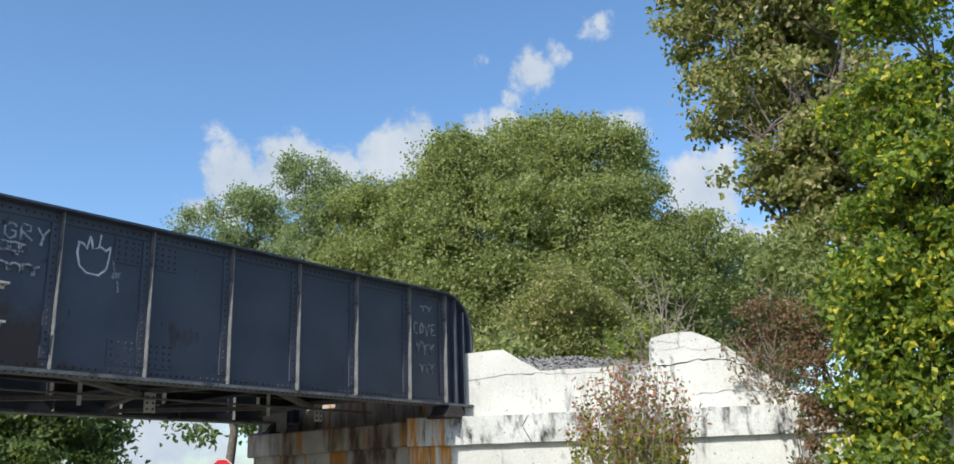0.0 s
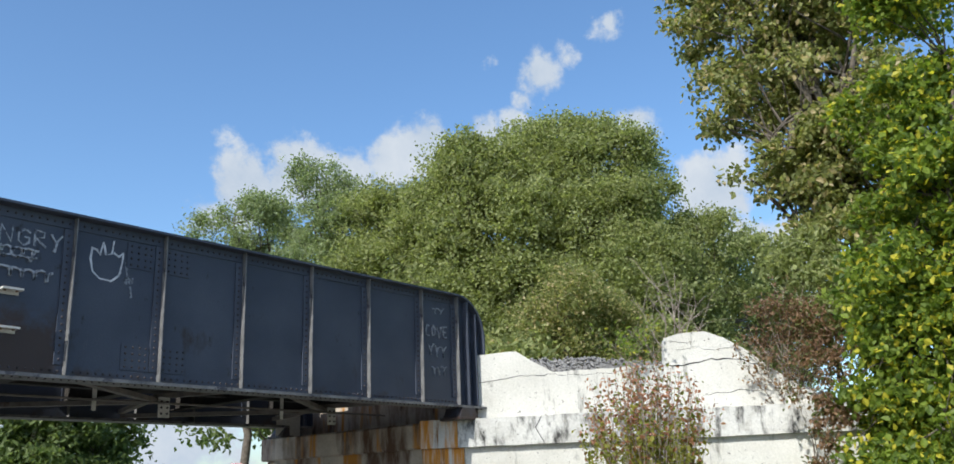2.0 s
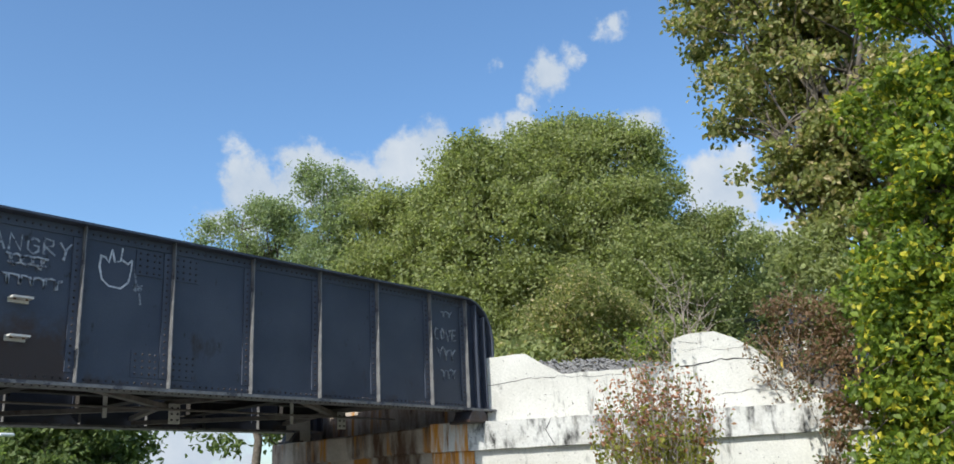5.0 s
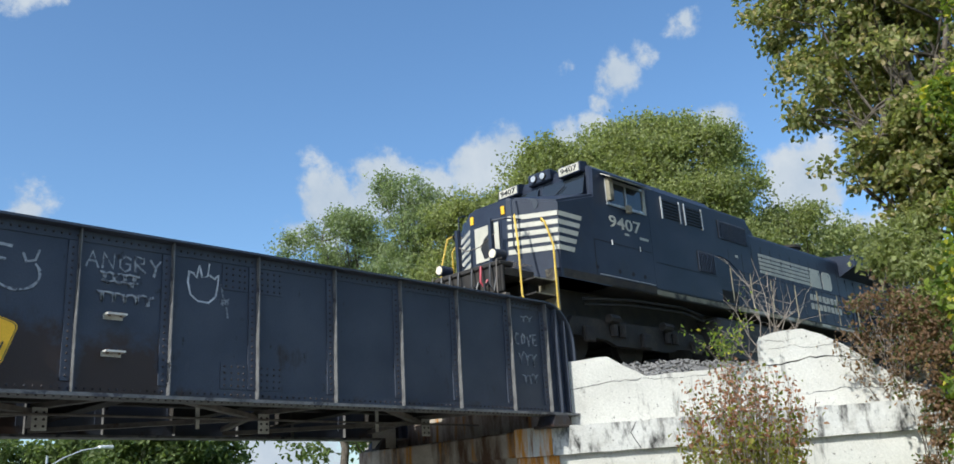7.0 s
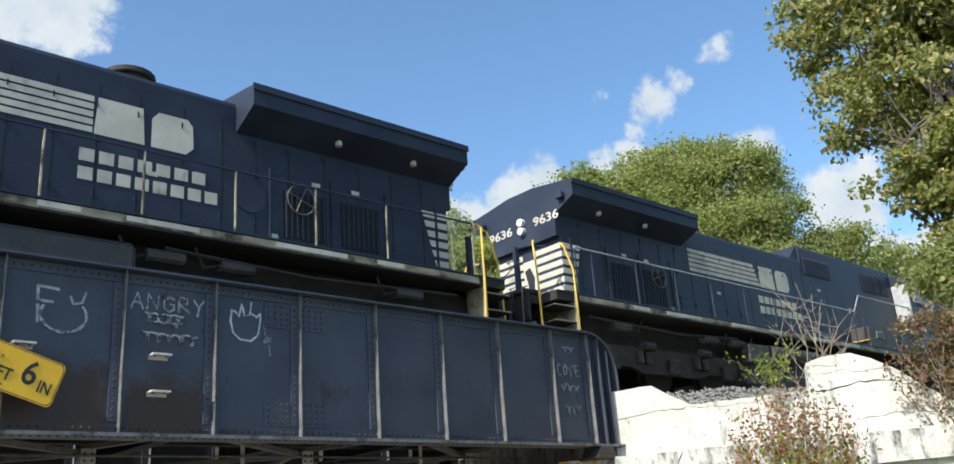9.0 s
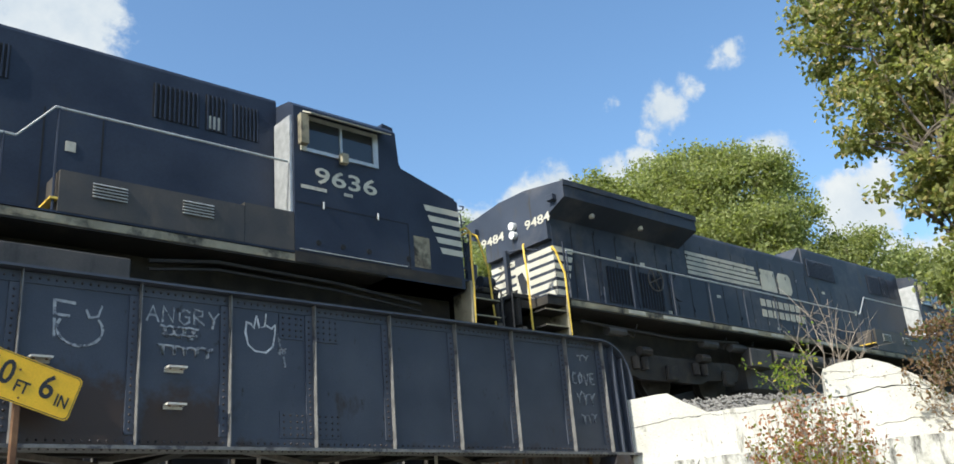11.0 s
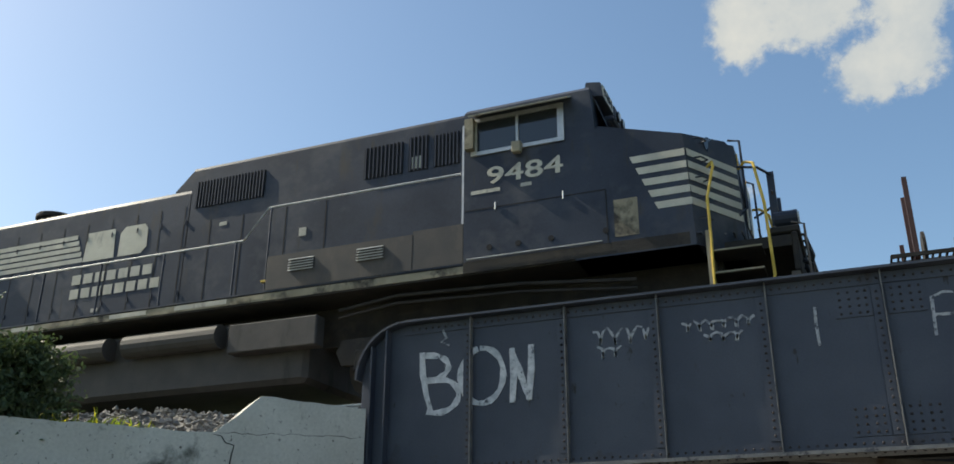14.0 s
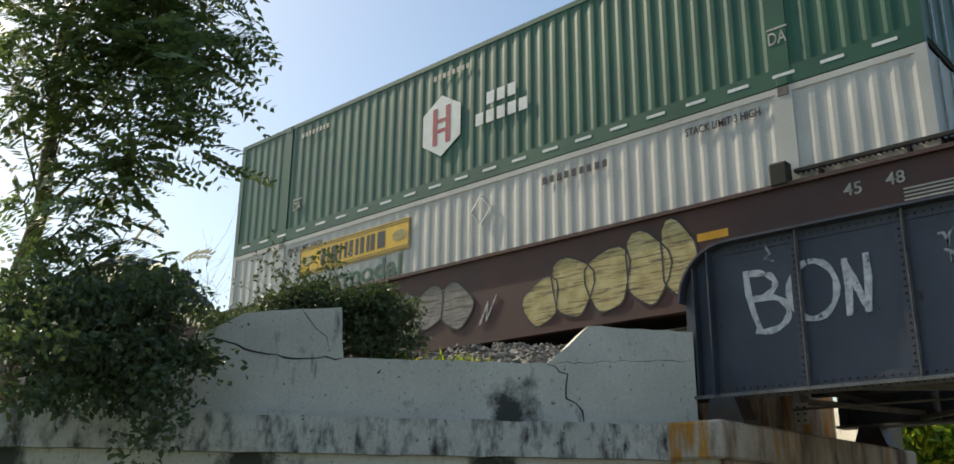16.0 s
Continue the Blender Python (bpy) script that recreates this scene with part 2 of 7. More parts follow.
M["grass"] = surface("verge_grass", (0.05, 0.075, 0.02), (0.09, 0.11, 0.035), 0.6, 0.95, 0.0, 0.5, 20)
# lightened as a reflector: the unseen road throws light onto undersides and walls
M["asphalt"] = surface("asphalt", (0.165, 0.155, 0.138), (0.215, 0.20, 0.178), 2.0, 0.9, 0.0, 0.3, 80)
M["bark"] = surface("bark", (0.07, 0.055, 0.04), (0.15, 0.125, 0.10), 6, 0.95, 0.0, 0.6, 40)
M["twig"] = surface("dry_twig", (0.20, 0.16, 0.13), (0.32, 0.27, 0.22), 8, 0.9, 0.0, 0.2, 60)
M["black"] = surface("loco_black", (0.021, 0.027, 0.045), (0.034, 0.043, 0.066), 1.1, 0.44, 0.0, 0.04, 30,
                     ((0.045, 0.043, 0.042), 1.4, 0.58, 0.9, (1, 1, 0.6)), spec=0.22)
# large pale bluish patches are painted-in reflections; the two browner stains are dust
M["dusty_mirrored_black"] = surface("dusty_loco_black_with_reflections", (0.028, 0.035, 0.052), (0.048, 0.058, 0.082), 0.9, 0.48, 0.0, 0.05, 30,
                           [((0.095, 0.095, 0.105), 0.8, 0.50, 0.72, (1, 1, 1.2)), ((0.062, 0.057, 0.054), 2.2, 0.58, 0.75, (1, 1, 0.35)), ((0.05, 0.045, 0.04), 6.0, 0.60, 0.72, (1, 1, 0.12))], spec=0.2)
M["grimy_panel"] = surface("grimy_panel", (0.040, 0.037, 0.037), (0.072, 0.062, 0.054), 1.6, 0.6, 0.0, 0.08, 40, ((0.10, 0.08, 0.06), 2.2, 0.55, 0.75, (1, 1, 0.4)))
M["seam"] = surface("door_seam", (0.006, 0.006, 0.008), (0.012, 0.012, 0.014), 3, 0.8, 0.0, 0.0)
M["under"] = surface("grimy_underframe", (0.018, 0.016, 0.015), (0.042, 0.036, 0.030), 3.0, 0.85, 0.0, 0.25, 35,
                     ((0.075, 0.058, 0.042), 2.5, 0.55, 0.8))
M["plow"] = surface("dusty_plow", (0.085, 0.072, 0.06), (0.14, 0.12, 0.10), 2.5, 0.8, 0.0, 0.15, 40, ((0.03, 0.027, 0.025), 3.0, 0.55, 0.7))
M["tank"] = surface("dusty_tank", (0.045, 0.042, 0.042), (0.075, 0.068, 0.064), 2.5, 0.7, 0.0, 0.1, 40, ((0.02, 0.02, 0.02), 4.0, 0.58, 0.75, (1, 1, 0.3)))
M["cream"] = surface("cream_paint", (0.47, 0.44, 0.36), (0.58, 0.55, 0.46), 2.5, 0.55, 0.0, 0.05, 50, ((0.16, 0.15, 0.14), 3.5, 0.62, 0.8, (1, 1, 0.4)))
M["grey_letter"] = surface("faded_cream_paint", (0.40, 0.385, 0.33), (0.56, 0.53, 0.45), 3.0, 0.6, 0.0, 0.05, 50, ((0.09, 0.085, 0.085), 3.0, 0.58, 0.75, (1, 1, 0.4)))
M["white"] = surface("white_paint", (0.70, 0.70, 0.68), (0.80, 0.80, 0.78), 3, 0.5, 0.0, 0.03)
M["sill"] = surface("dirty_sill_paint", (0.20, 0.175, 0.12), (0.36, 0.32, 0.23), 2.0, 0.75, 0.0, 0.1, 40, ((0.03, 0.026, 0.022), 1.7, 0.5, 0.62))
M["yellow"] = surface("safety_yellow", (0.62, 0.40, 0.05), (0.75, 0.52, 0.09), 6, 0.5, 0.0, 0.05)
M["sign_yellow"] = surface("sign_yellow", (0.78, 0.44, 0.012), (0.86, 0.50, 0.02), 3, 0.42, 0.0, 0.03, 60, ((0.32, 0.22, 0.10), 4.0, 0.68, 0.78))
M["ink"] = surface("black_ink", (0.012, 0.012, 0.014), (0.022, 0.022, 0.024), 5, 0.5, 0.0, 0.0)
M["spray"] = surface("sprayed_white", (0.40, 0.41, 0.43), (0.66, 0.66, 0.67), 9, 0.8, 0.0, 0.0, 40, ((0.08, 0.09, 0.11), 14.0, 0.56, 0.66))
M["spray_mid"] = surface("worn_spray", (0.26, 0.275, 0.30), (0.44, 0.45, 0.47), 9, 0.8, 0.0, 0.0, 40, ((0.06, 0.068, 0.088), 13.0, 0.50, 0.60))
M["spray_faint"] = surface("faded_spray", (0.20, 0.215, 0.24), (0.34, 0.35, 0.37), 9, 0.8, 0.0, 0.0, 40, ((0.055, 0.064, 0.085), 12.0, 0.48, 0.60))
M["green"] = surface("container_green", (0.007, 0.072, 0.034), (0.010, 0.10, 0.047), 0.9, 0.45, 0.0, 0.05, 40, ((0.02, 0.07, 0.035), 2.5, 0.6, 0.8, (1, 1, 0.3)))
M["box_white"] = surface("container_white", (0.46, 0.445, 0.41), (0.55, 0.535, 0.495), 1.0, 0.5, 0.0, 0.05, 40, ((0.34, 0.29, 0.23), 3.0, 0.62, 0.85, (1, 1, 0.15)))
M["brown"] = surface("well_car_brown", (0.055, 0.023, 0.019), (0.088, 0.038, 0.031), 1.2, 0.65, 0.0, 0.08, 40, ((0.05, 0.035, 0.03), 2.5, 0.55, 0.75, (1, 1, 0.4)))
M["steel"] = surface("worn_steel", (0.10, 0.085, 0.075), (0.20, 0.17, 0.15), 6, 0.55, 0.5, 0.1)
M["chrome"] = surface("rail_steel", (0.35, 0.34, 0.33), (0.5, 0.49, 0.48), 8, 0.35, 0.9, 0.05)
M["galv"] = surface("galvanised", (0.42, 0.43, 0.44), (0.55, 0.56, 0.57), 8, 0.5, 0.6, 0.05)
M["lug"] = surface("pale_bracket", (0.48, 0.46, 0.42), (0.62, 0.60, 0.55), 8, 0.7, 0.0, 0.1)
M["hub_red"] = surface("dark_red_paint", (0.32, 0.02, 0.035), (0.40, 0.03, 0.05), 4, 0.5, 0.0, 0.02)
M["stop_red"] = surface("stop_red", (0.55, 0.012, 0.02), (0.62, 0.02, 0.03), 4, 0.45, 0.0, 0.02)
M["orange"] = surface("orange_reflector", (0.75, 0.33, 0.02), (0.85, 0.42, 0.04), 4, 0.4, 0.0, 0.02)
M["mural"] = surface("ochre_spray", (0.40, 0.31, 0.12), (0.56, 0.47, 0.25), 5, 0.75, 0.0, 0.0, 40, ((0.12, 0.085, 0.05), 5.0, 0.5, 0.62, (0.4, 1, 6)))
M["mural_grey"] = surface("grey_spray", (0.20, 0.18, 0.165), (0.31, 0.285, 0.26), 5, 0.75, 0.0, 0.0, 40, ((0.10, 0.07, 0.06), 5.0, 0.5, 0.62, (0.4, 1, 6)))
M["wood"] = surface("creosoted_timber", (0.05, 0.04, 0.032), (0.10, 0.08, 0.065), 6, 0.9, 0.0, 0.3)
M["pole"] = surface("weathered_pole", (0.36, 0.33, 0.29), (0.48, 0.45, 0.41), 5, 0.9, 0.0, 0.3)


def glass_mat():
    m, nt, bs = node_mat("cab_glass")
    bs.inputs["Base Color"].default_value = (0.02, 0.025, 0.03, 1)
    bs.inputs["Roughness"].default_value = 0.06
    bs.inputs["Specular IOR Level"].default_value = 0.8
    return m


def lamp_mat():
    m, nt, bs = node_mat("lit_lens")
    bs.inputs["Base Color"].default_value = (0.55, 0.48, 0.36, 1)
    bs.inputs["Emission Color"].default_value = (1.0, 0.85, 0.6, 1)
    bs.inputs["Emission Strength"].default_value = 0.35
    return m


M["glass"] = glass_mat()
M["lamp"] = lamp_mat()
LEAF = {
    "oak": leaf_mat("leaf_oak", (0.152, 0.174, 0.068), (0.35, 0.37, 0.155)),
    "locust": leaf_mat("leaf_locust", (0.155, 0.19, 0.105), (0.31, 0.35, 0.19)),
    "maple": leaf_mat("leaf_maple", (0.12, 0.14, 0.045), (0.32, 0.32, 0.12), (0.48, 0.39, 0.22), 0.18),
    "bright": leaf_mat("leaf_bright", (0.07, 0.115, 0.02), (0.23, 0.29, 0.04), (0.52, 0.46, 0.05), 0.16),
    "dry": leaf_mat("leaf_dry", (0.24, 0.10, 0.06), (0.42, 0.21, 0.125), (0.16, 0.17, 0.04), 0.25, 0.3),
    "half": leaf_mat("leaf_half_dry", (0.15, 0.17, 0.03), (0.30, 0.28, 0.06), (0.25, 0.12, 0.06), 0.2),
    "brown": leaf_mat("leaf_brown", (0.15, 0.085, 0.05), (0.30, 0.19, 0.12), (0.10, 0.12, 0.04), 0.2),
    "shade": leaf_mat("leaf_shade", (0.085, 0.125, 0.06), (0.185, 0.24, 0.105), through_light=0.36),
    "creeper": leaf_mat("leaf_creeper", (0.046, 0.070, 0.040), (0.10, 0.135, 0.066), through_light=0.22),
    "far": leaf_mat("leaf_far", (0.08, 0.115, 0.04), (0.18, 0.22, 0.075)),
}


# ---- mesh tools ----
def mesh_of(bm, mat, name="mesh", smooth=False):
    me = bpy.data.meshes.new(name)
    bmesh.ops.recalc_face_normals(bm, faces=bm.faces)
    bm.to_mesh(me)
    bm.free()
    me.materials.append(mat)
    if smooth:
        for p in me.polygons:
            p.use_smooth = True
    return me


def part(name, bm, mat, parent, label="", smooth=False):
    ob = new(name, mesh_of(bm, mat, name, smooth))
    ob.parent = parent
    if label:
        ob["label"] = label
    return ob


def thing(name, label, category, group="", kind="", at=None):
    ob = new(name)
    ob.empty_display_size = 0.2
    if at is not None:
        ob.matrix_world = at
    return tagged(ob, label, category, group, kind)


def box(bm, x0, x1, y0, y1, z0, z1):
    v = [bm.verts.new(p) for p in ((x0, y0, z0), (x1, y0, z0), (x1, y1, z0), (x0, y1, z0), (x0, y0, z1), (x1, y0, z1), (x1, y1, z1), (x0, y1, z1))]
    for f in ((0, 3, 2, 1), (4, 5, 6, 7), (0, 1, 5, 4), (1, 2, 6, 5), (2, 3, 7, 6), (3, 0, 4, 7)):
        bm.faces.new([v[i] for i in f])
    return bm


def prism(bm, pts, axis, a, b):
    """A flat outline drawn out along an axis from a to b; pts are the two other coordinates in order x, y, z."""
    def p3(p, w):
        return {"x": (w, p[0], p[1]), "y": (p[0], w, p[1]), "z": (p[0], p[1], w)}[axis]
    lo, hi = [bm.verts.new(p3(p, a)) for p in pts], [bm.verts.new(p3(p, b)) for p in pts]
    bm.faces.new(lo[::-1])
    bm.faces.new(hi)
    n = len(pts)
    for i in range(n):
        bm.faces.new((lo[i], lo[(i + 1) % n], hi[(i + 1) % n], hi[i]))
    return bm


def tube(bm, path, r, seg=6, r_end=None):
    """A round bar along a path."""
    path = [Vector(p) for p in path]
    rings = []
    for i, p in enumerate(path):
        d = (path[min(i + 1, len(path) - 1)] - path[max(i - 1, 0)]).normalized()
        u = d.orthogonal().normalized() if not rings else (rings[-1][1] - d * rings[-1][1].dot(d)).normalized()
        w = d.cross(u)
        rr = r if r_end is None else r + (r_end - r) * i / (len(path) - 1)
        rings.append(([bm.verts.new(p + (u * math.cos(2 * math.pi * k / seg) + w * math.sin(2 * math.pi * k / seg)) * rr) for k in range(seg)], u))
    for (a, _), (b, _) in zip(rings, rings[1:]):
        for k in range(seg):
            bm.faces.new((a[k], a[(k + 1) % seg], b[(k + 1) % seg], b[k]))
    bm.faces.new(rings[0][0][::-1])
    bm.faces.new(rings[-1][0])
    return bm


def B():
    return bmesh.new()


def bevelled(bm, width=0.02, seg=1):
    bmesh.ops.bevel(bm, geom=bm.edges[:], offset=width, segments=seg, affect="EDGES", profile=0.5, clamp_overlap=True)
    return bm


def text_mesh(body, size, mat, spacing=1.0, bold=0.0, depth=0.004):
    """Lettering as a mesh in the xz plane that faces -y, its lower left corner at the origin."""
    cu = bpy.data.curves.new("letters", "FONT")
    cu.body, cu.size, cu.extrude, cu.offset, cu.space_character = body, size, depth, bold, spacing
    cu.resolution_u = 3
    ob = bpy.data.objects.new("letters", cu)
    scene.collection.objects.link(ob)
    me = bpy.data.meshes.new_from_object(ob.evaluated_get(bpy.context.evaluated_depsgraph_get()))
    bpy.data.objects.remove(ob)
    me.transform(pose(0, 0, 0, 90, 0, 0))
    me.materials.clear()
    me.materials.append(mat)
    return me


def lettering(name, body, width, height, origin, mat, parent, label="", turn=0.0, lean=0.0, bold=0.006):
    """A line of letters fitted to a width and height; origin is its lower left corner; turn 180 faces +y."""
    me = text_mesh(body, 1.0, mat, bold=bold)
    co = np.array([v.co for v in me.vertices])
    lo, hi = co.min(0), co.max(0)
    sx, sz = width / (hi[0] - lo[0]), height / (hi[2] - lo[2])
    me.transform(Matrix.Diagonal((sx, 1, sz, 1)) @ Matrix.Translation((-lo[0], 0, -lo[2])))
    ob = new(name, me)
    ob.parent = parent
    ob.matrix_local = pose(*origin, 0, lean, turn)
    if label:
        ob["label"] = label
    return ob


def ribbon(bm, path, width, y, thick=0.003):
    """A painted stroke in the xz plane at y, a thin raised band along a path."""
    pts = [Vector((p[0], 0, p[1])) for p in path]
    left, right = [], []
    for i, p in enumerate(pts):
        d = (pts[min(i + 1, len(pts) - 1)] - pts[max(i - 1, 0)]).normalized()
        nrm = Vector((-d.z, 0, d.x)) * width * (0.5 + 0.12 * math.sin(i * 1.7))
        left.append(p + nrm)
        right.append(p - nrm)
    rows = [[bm.verts.new((v.x, yy, v.z)) for v, yy in ((l, y), (l, y - thick), (r, y - thick), (r, y))] for l, r in zip(left, right)]
    for a, b in zip(rows, rows[1:]):
        for k in range(3):
            bm.faces.new((a[k], b[k], b[k + 1], a[k + 1]))
    bm.faces.new(rows[0])
    bm.faces.new(rows[-1][::-1])
    return bm


def arc(cx, cz, rx, rz, a0, a1, n=14):
    return [(cx + rx * math.cos(radians(a0 + (a1 - a0) * i / n)), cz + rz * math.sin(radians(a0 + (a1 - a0) * i / n))) for i in range(n + 1)]


def raw_mesh(name, verts, faces, mat):
    me = bpy.data.meshes.new(name)
    me.from_pydata(verts, [], faces)
    me.materials.append(mat)
    me.update()
    return me

# ---- ground, road, embankment ----
GIRDER_Y, FAR_Y = 10.8, 15.6
TRACK_Y, RAIL_Z = 13.2, 4.6
WEB_BOT, WEB_TOP = 3.28, 5.24
END_L, END_R = -6.2, 13.2
STIFF = [-4.57, -3.29, -2.12, -0.85, 0.40, 1.63, 2.82, 4.18, 5.36, 6.61, 7.89, 9.14, 10.35, 11.61, 12.55]
# wing walls: foot of the upper wall's face, direction of its run
WING_R = (Vector((13.3, 10.4, 0)), Vector((math.cos(radians(57)), -math.sin(radians(57)), 0)))
WING_L = (Vector((-6.2, 10.4, 0)), Vector((-math.cos(radians(52)), -math.sin(radians(52)), 0)))


def ground():
    v = [(-2500, -2500, 0), (2500, -2500, 0), (2500, 2500, 0), (-2500, 2500, 0)]
    tagged(new("ground", raw_mesh("ground", v, [(0, 1, 2, 3)], M["grass"])), "green roadside grass and weeds", "ground", kind="structure")
    v = [(-4.4, -300, 0.004), (11.6, -300, 0.004), (11.6, 300, 0.004), (-4.4, 300, 0.004)]
    tagged(new("road", raw_mesh("road", v, [(0, 1, 2, 3)], M["asphalt"])), "asphalt road passing under the bridge, unseen, paled to bounce light upwards", "road", kind="structure")


def bank_height(x, y):
    s = max(0.0, abs(y - TRACK_Y) - 1.5)
    h = 4.3 - s / 1.6 + 0.12 * noise.noise((x * 0.5, y * 0.5, 1.0))
    return max(-0.3, h)


def embankment(name, side):
    wing = WING_R if side > 0 else WING_L
    nrm = Vector((-wing[1].y, wing[1].x, 0)) * (1 if side > 0 else -1)
    xs = [13.9 + 0.6 * i for i in range(30)] + [32 + 9 * i for i in range(30)]
    if side < 0:
        xs = [-6.9 - 0.6 * i for i in range(30)] + [-25 - 9 * i for i in range(30)]
    ys = [3.0 + 0.6 * i for i in range(36)]
    idx, verts, faces = {}, [], []
    for i, x in enumerate(xs):
        for j, y in enumerate(ys):
            d = (Vector((x, y, 0)) - wing[0]).dot(nrm)
            if d < 0.15:
                continue
            idx[i, j] = len(verts)
            verts.append((x, y, bank_height(x, y)))
    for i in range(len(xs) - 1):
        for j in range(len(ys) - 1):
            q = [(i, j), (i + 1, j), (i + 1, j + 1), (i, j + 1)]
            if all(k in idx for k in q):
                faces.append([idx[k] for k in (q if side > 0 else q[::-1])])
    tagged(new(name, raw_mesh(name, verts, faces, M["soil"])), "weedy earth embankment carrying the railway track", "embankment", kind="structure")


def ballast(name, side):
    """Loose crushed stone on the shoulder behind the wing wall."""
    rng = random.Random(7 + side)
    wing = WING_R if side > 0 else WING_L
    nrm = Vector((-wing[1].y, wing[1].x, 0)) * (1 if side > 0 else -1)
    verts, faces = [], []
    for k in range(5200):
        s, d = rng.uniform(-0.2, 7.0), rng.random() ** 1.3 * 4.2
        p = wing[0] + wing[1] * s + nrm * (d + 0.4)
        if k % 3 == 0:
            p.x, p.y = (END_R + rng.uniform(0.6, 9) if side > 0 else END_L - rng.uniform(0.6, 9)), rng.uniform(10.3, 12.2)
        if (p - wing[0]).dot(nrm) < 0.3 or p.y > 12.3:
            continue
        top = 3.92 if side > 0 else 3.70
        z = max(bank_height(p.x, p.y), min(4.3, top - 0.14 + 0.34 * ((p - wing[0]).dot(nrm) - 0.3) - 0.3 * max(0.0, s - 1.6))) + rng.uniform(-0.02, 0.04)
        r = rng.uniform(0.025, 0.06)
        b = len(verts)
        for q in ((1, 0, 0), (-1, 0, 0), (0, 1, 0), (0, -1, 0), (0, 0, 1), (0, 0, -1)):
            verts.append((p.x + r * (q[0] + rng.uniform(-0.4, 0.4)), p.y + r * (q[1] + rng.uniform(-0.4, 0.4)), z + r * (q[2] + rng.uniform(-0.4, 0.4)) * 0.8))
        faces += [(b + i, b + j, b + m) for i, j, m in ((0, 2, 4), (2, 1, 4), (1, 3, 4), (3, 0, 4), (2, 0, 5), (1, 2, 5), (3, 1, 5), (0, 3, 5))]
    tagged(new(name, raw_mesh(name, verts, faces, M["gravel"])), "loose grey crushed stone track ballast", "ballast", kind="stuff")
    # the sheet of packed stone on which they lie
    vs, fs = [], []
    n_s, n_d = 24, 12
    for i in range(n_s + 1):
        for j in range(n_d + 1):
            p = wing[0] + wing[1] * (-0.3 + 7.5 * i / n_s) + nrm * (0.25 + 3.6 * j / n_d)
            top = (3.92 if side > 0 else 3.70) - 0.2 + 0.34 * (3.6 * j / n_d) - 0.3 * max(0.0, 7.5 * i / n_s - 1.9)
            vs.append((p.x, p.y, max(bank_height(p.x, p.y) + 0.004, min(4.28, top)) + 0.02 * noise.noise((p.x * 3, p.y * 3, 0))))
    for i in range(n_s):
        for j in range(n_d):
            a = i * (n_d + 1) + j
            fs.append((a, a + n_d + 1, a + n_d + 2, a + 1))
    tagged(new("ground", raw_mesh("ballast_bed", vs, fs, M["gravel"])), "packed grey stone bed beside the track", "ground", kind="structure")


# ---- wing walls and abutments ----
def ragged(points, step=0.16, amount=0.012, seed=1):
    rng = random.Random(seed)
    out = []
    for a, b in zip(points, points[1:]):
        n = max(1, int(math.dist(a, b) / step))
        for i in range(n):
            t = i / n
            j = amount if i else amount * 0.4
            out.append((a[0] + (b[0] - a[0]) * t + rng.uniform(-j, j), a[1] + (b[1] - a[1]) * t + rng.uniform(-j, j)))
    return out + [points[-1]]


def slab(outline, origin, run, back, thickness):
    """An upright slab: outline in (run, height), its face at origin, thickness to the back."""
    bm = B()
    f, r = [], []
    for s, z in outline:
        p = origin + run * s
        f.append(bm.verts.new((p.x, p.y, z)))
        q = p + back * thickness
        r.append(bm.verts.new((q.x, q.y, z - 0.015)))
    bm.faces.new(f)
    bm.faces.new(r[::-1])
    n = len(f)
    for i in range(n):
        bm.faces.new((f[i], f[(i + 1) % n], r[(i + 1) % n], r[i]))
    return bm


def crack(name, parent, origin, run, out, path, width):
    """A dark open crack: a narrow jagged seam on the wall's face."""
    rng = random.Random(int(1000 * abs(path[0][0]) + 7))
    pts = ragged(path, 0.09, 0.022, rng.randint(0, 999))
    bm = B()
    up = Vector((0, 0, 1))
    edge = []
    for i, (s, z) in enumerate(pts):
        w = width * rng.uniform(0.35, 1.2) * (0.3 if i in (0, len(pts) - 1) else 1)
        c = origin + run * s + out * 0.004 + up * z
        d = Vector((pts[min(i + 1, len(pts) - 1)][0] - pts[max(i - 1, 0)][0], pts[min(i + 1, len(pts) - 1)][1] - pts[max(i - 1, 0)][1])).normalized()
        side = run * (-d.y) + up * d.x
        edge.append((bm.verts.new(c + side * w / 2), bm.verts.new(c - side * w / 2)))
    for a, b in zip(edge, edge[1:]):
        bm.faces.new((a[0], b[0], b[1], a[1]))
    return part(name, bm, M["seam"], parent, "dark open crack")


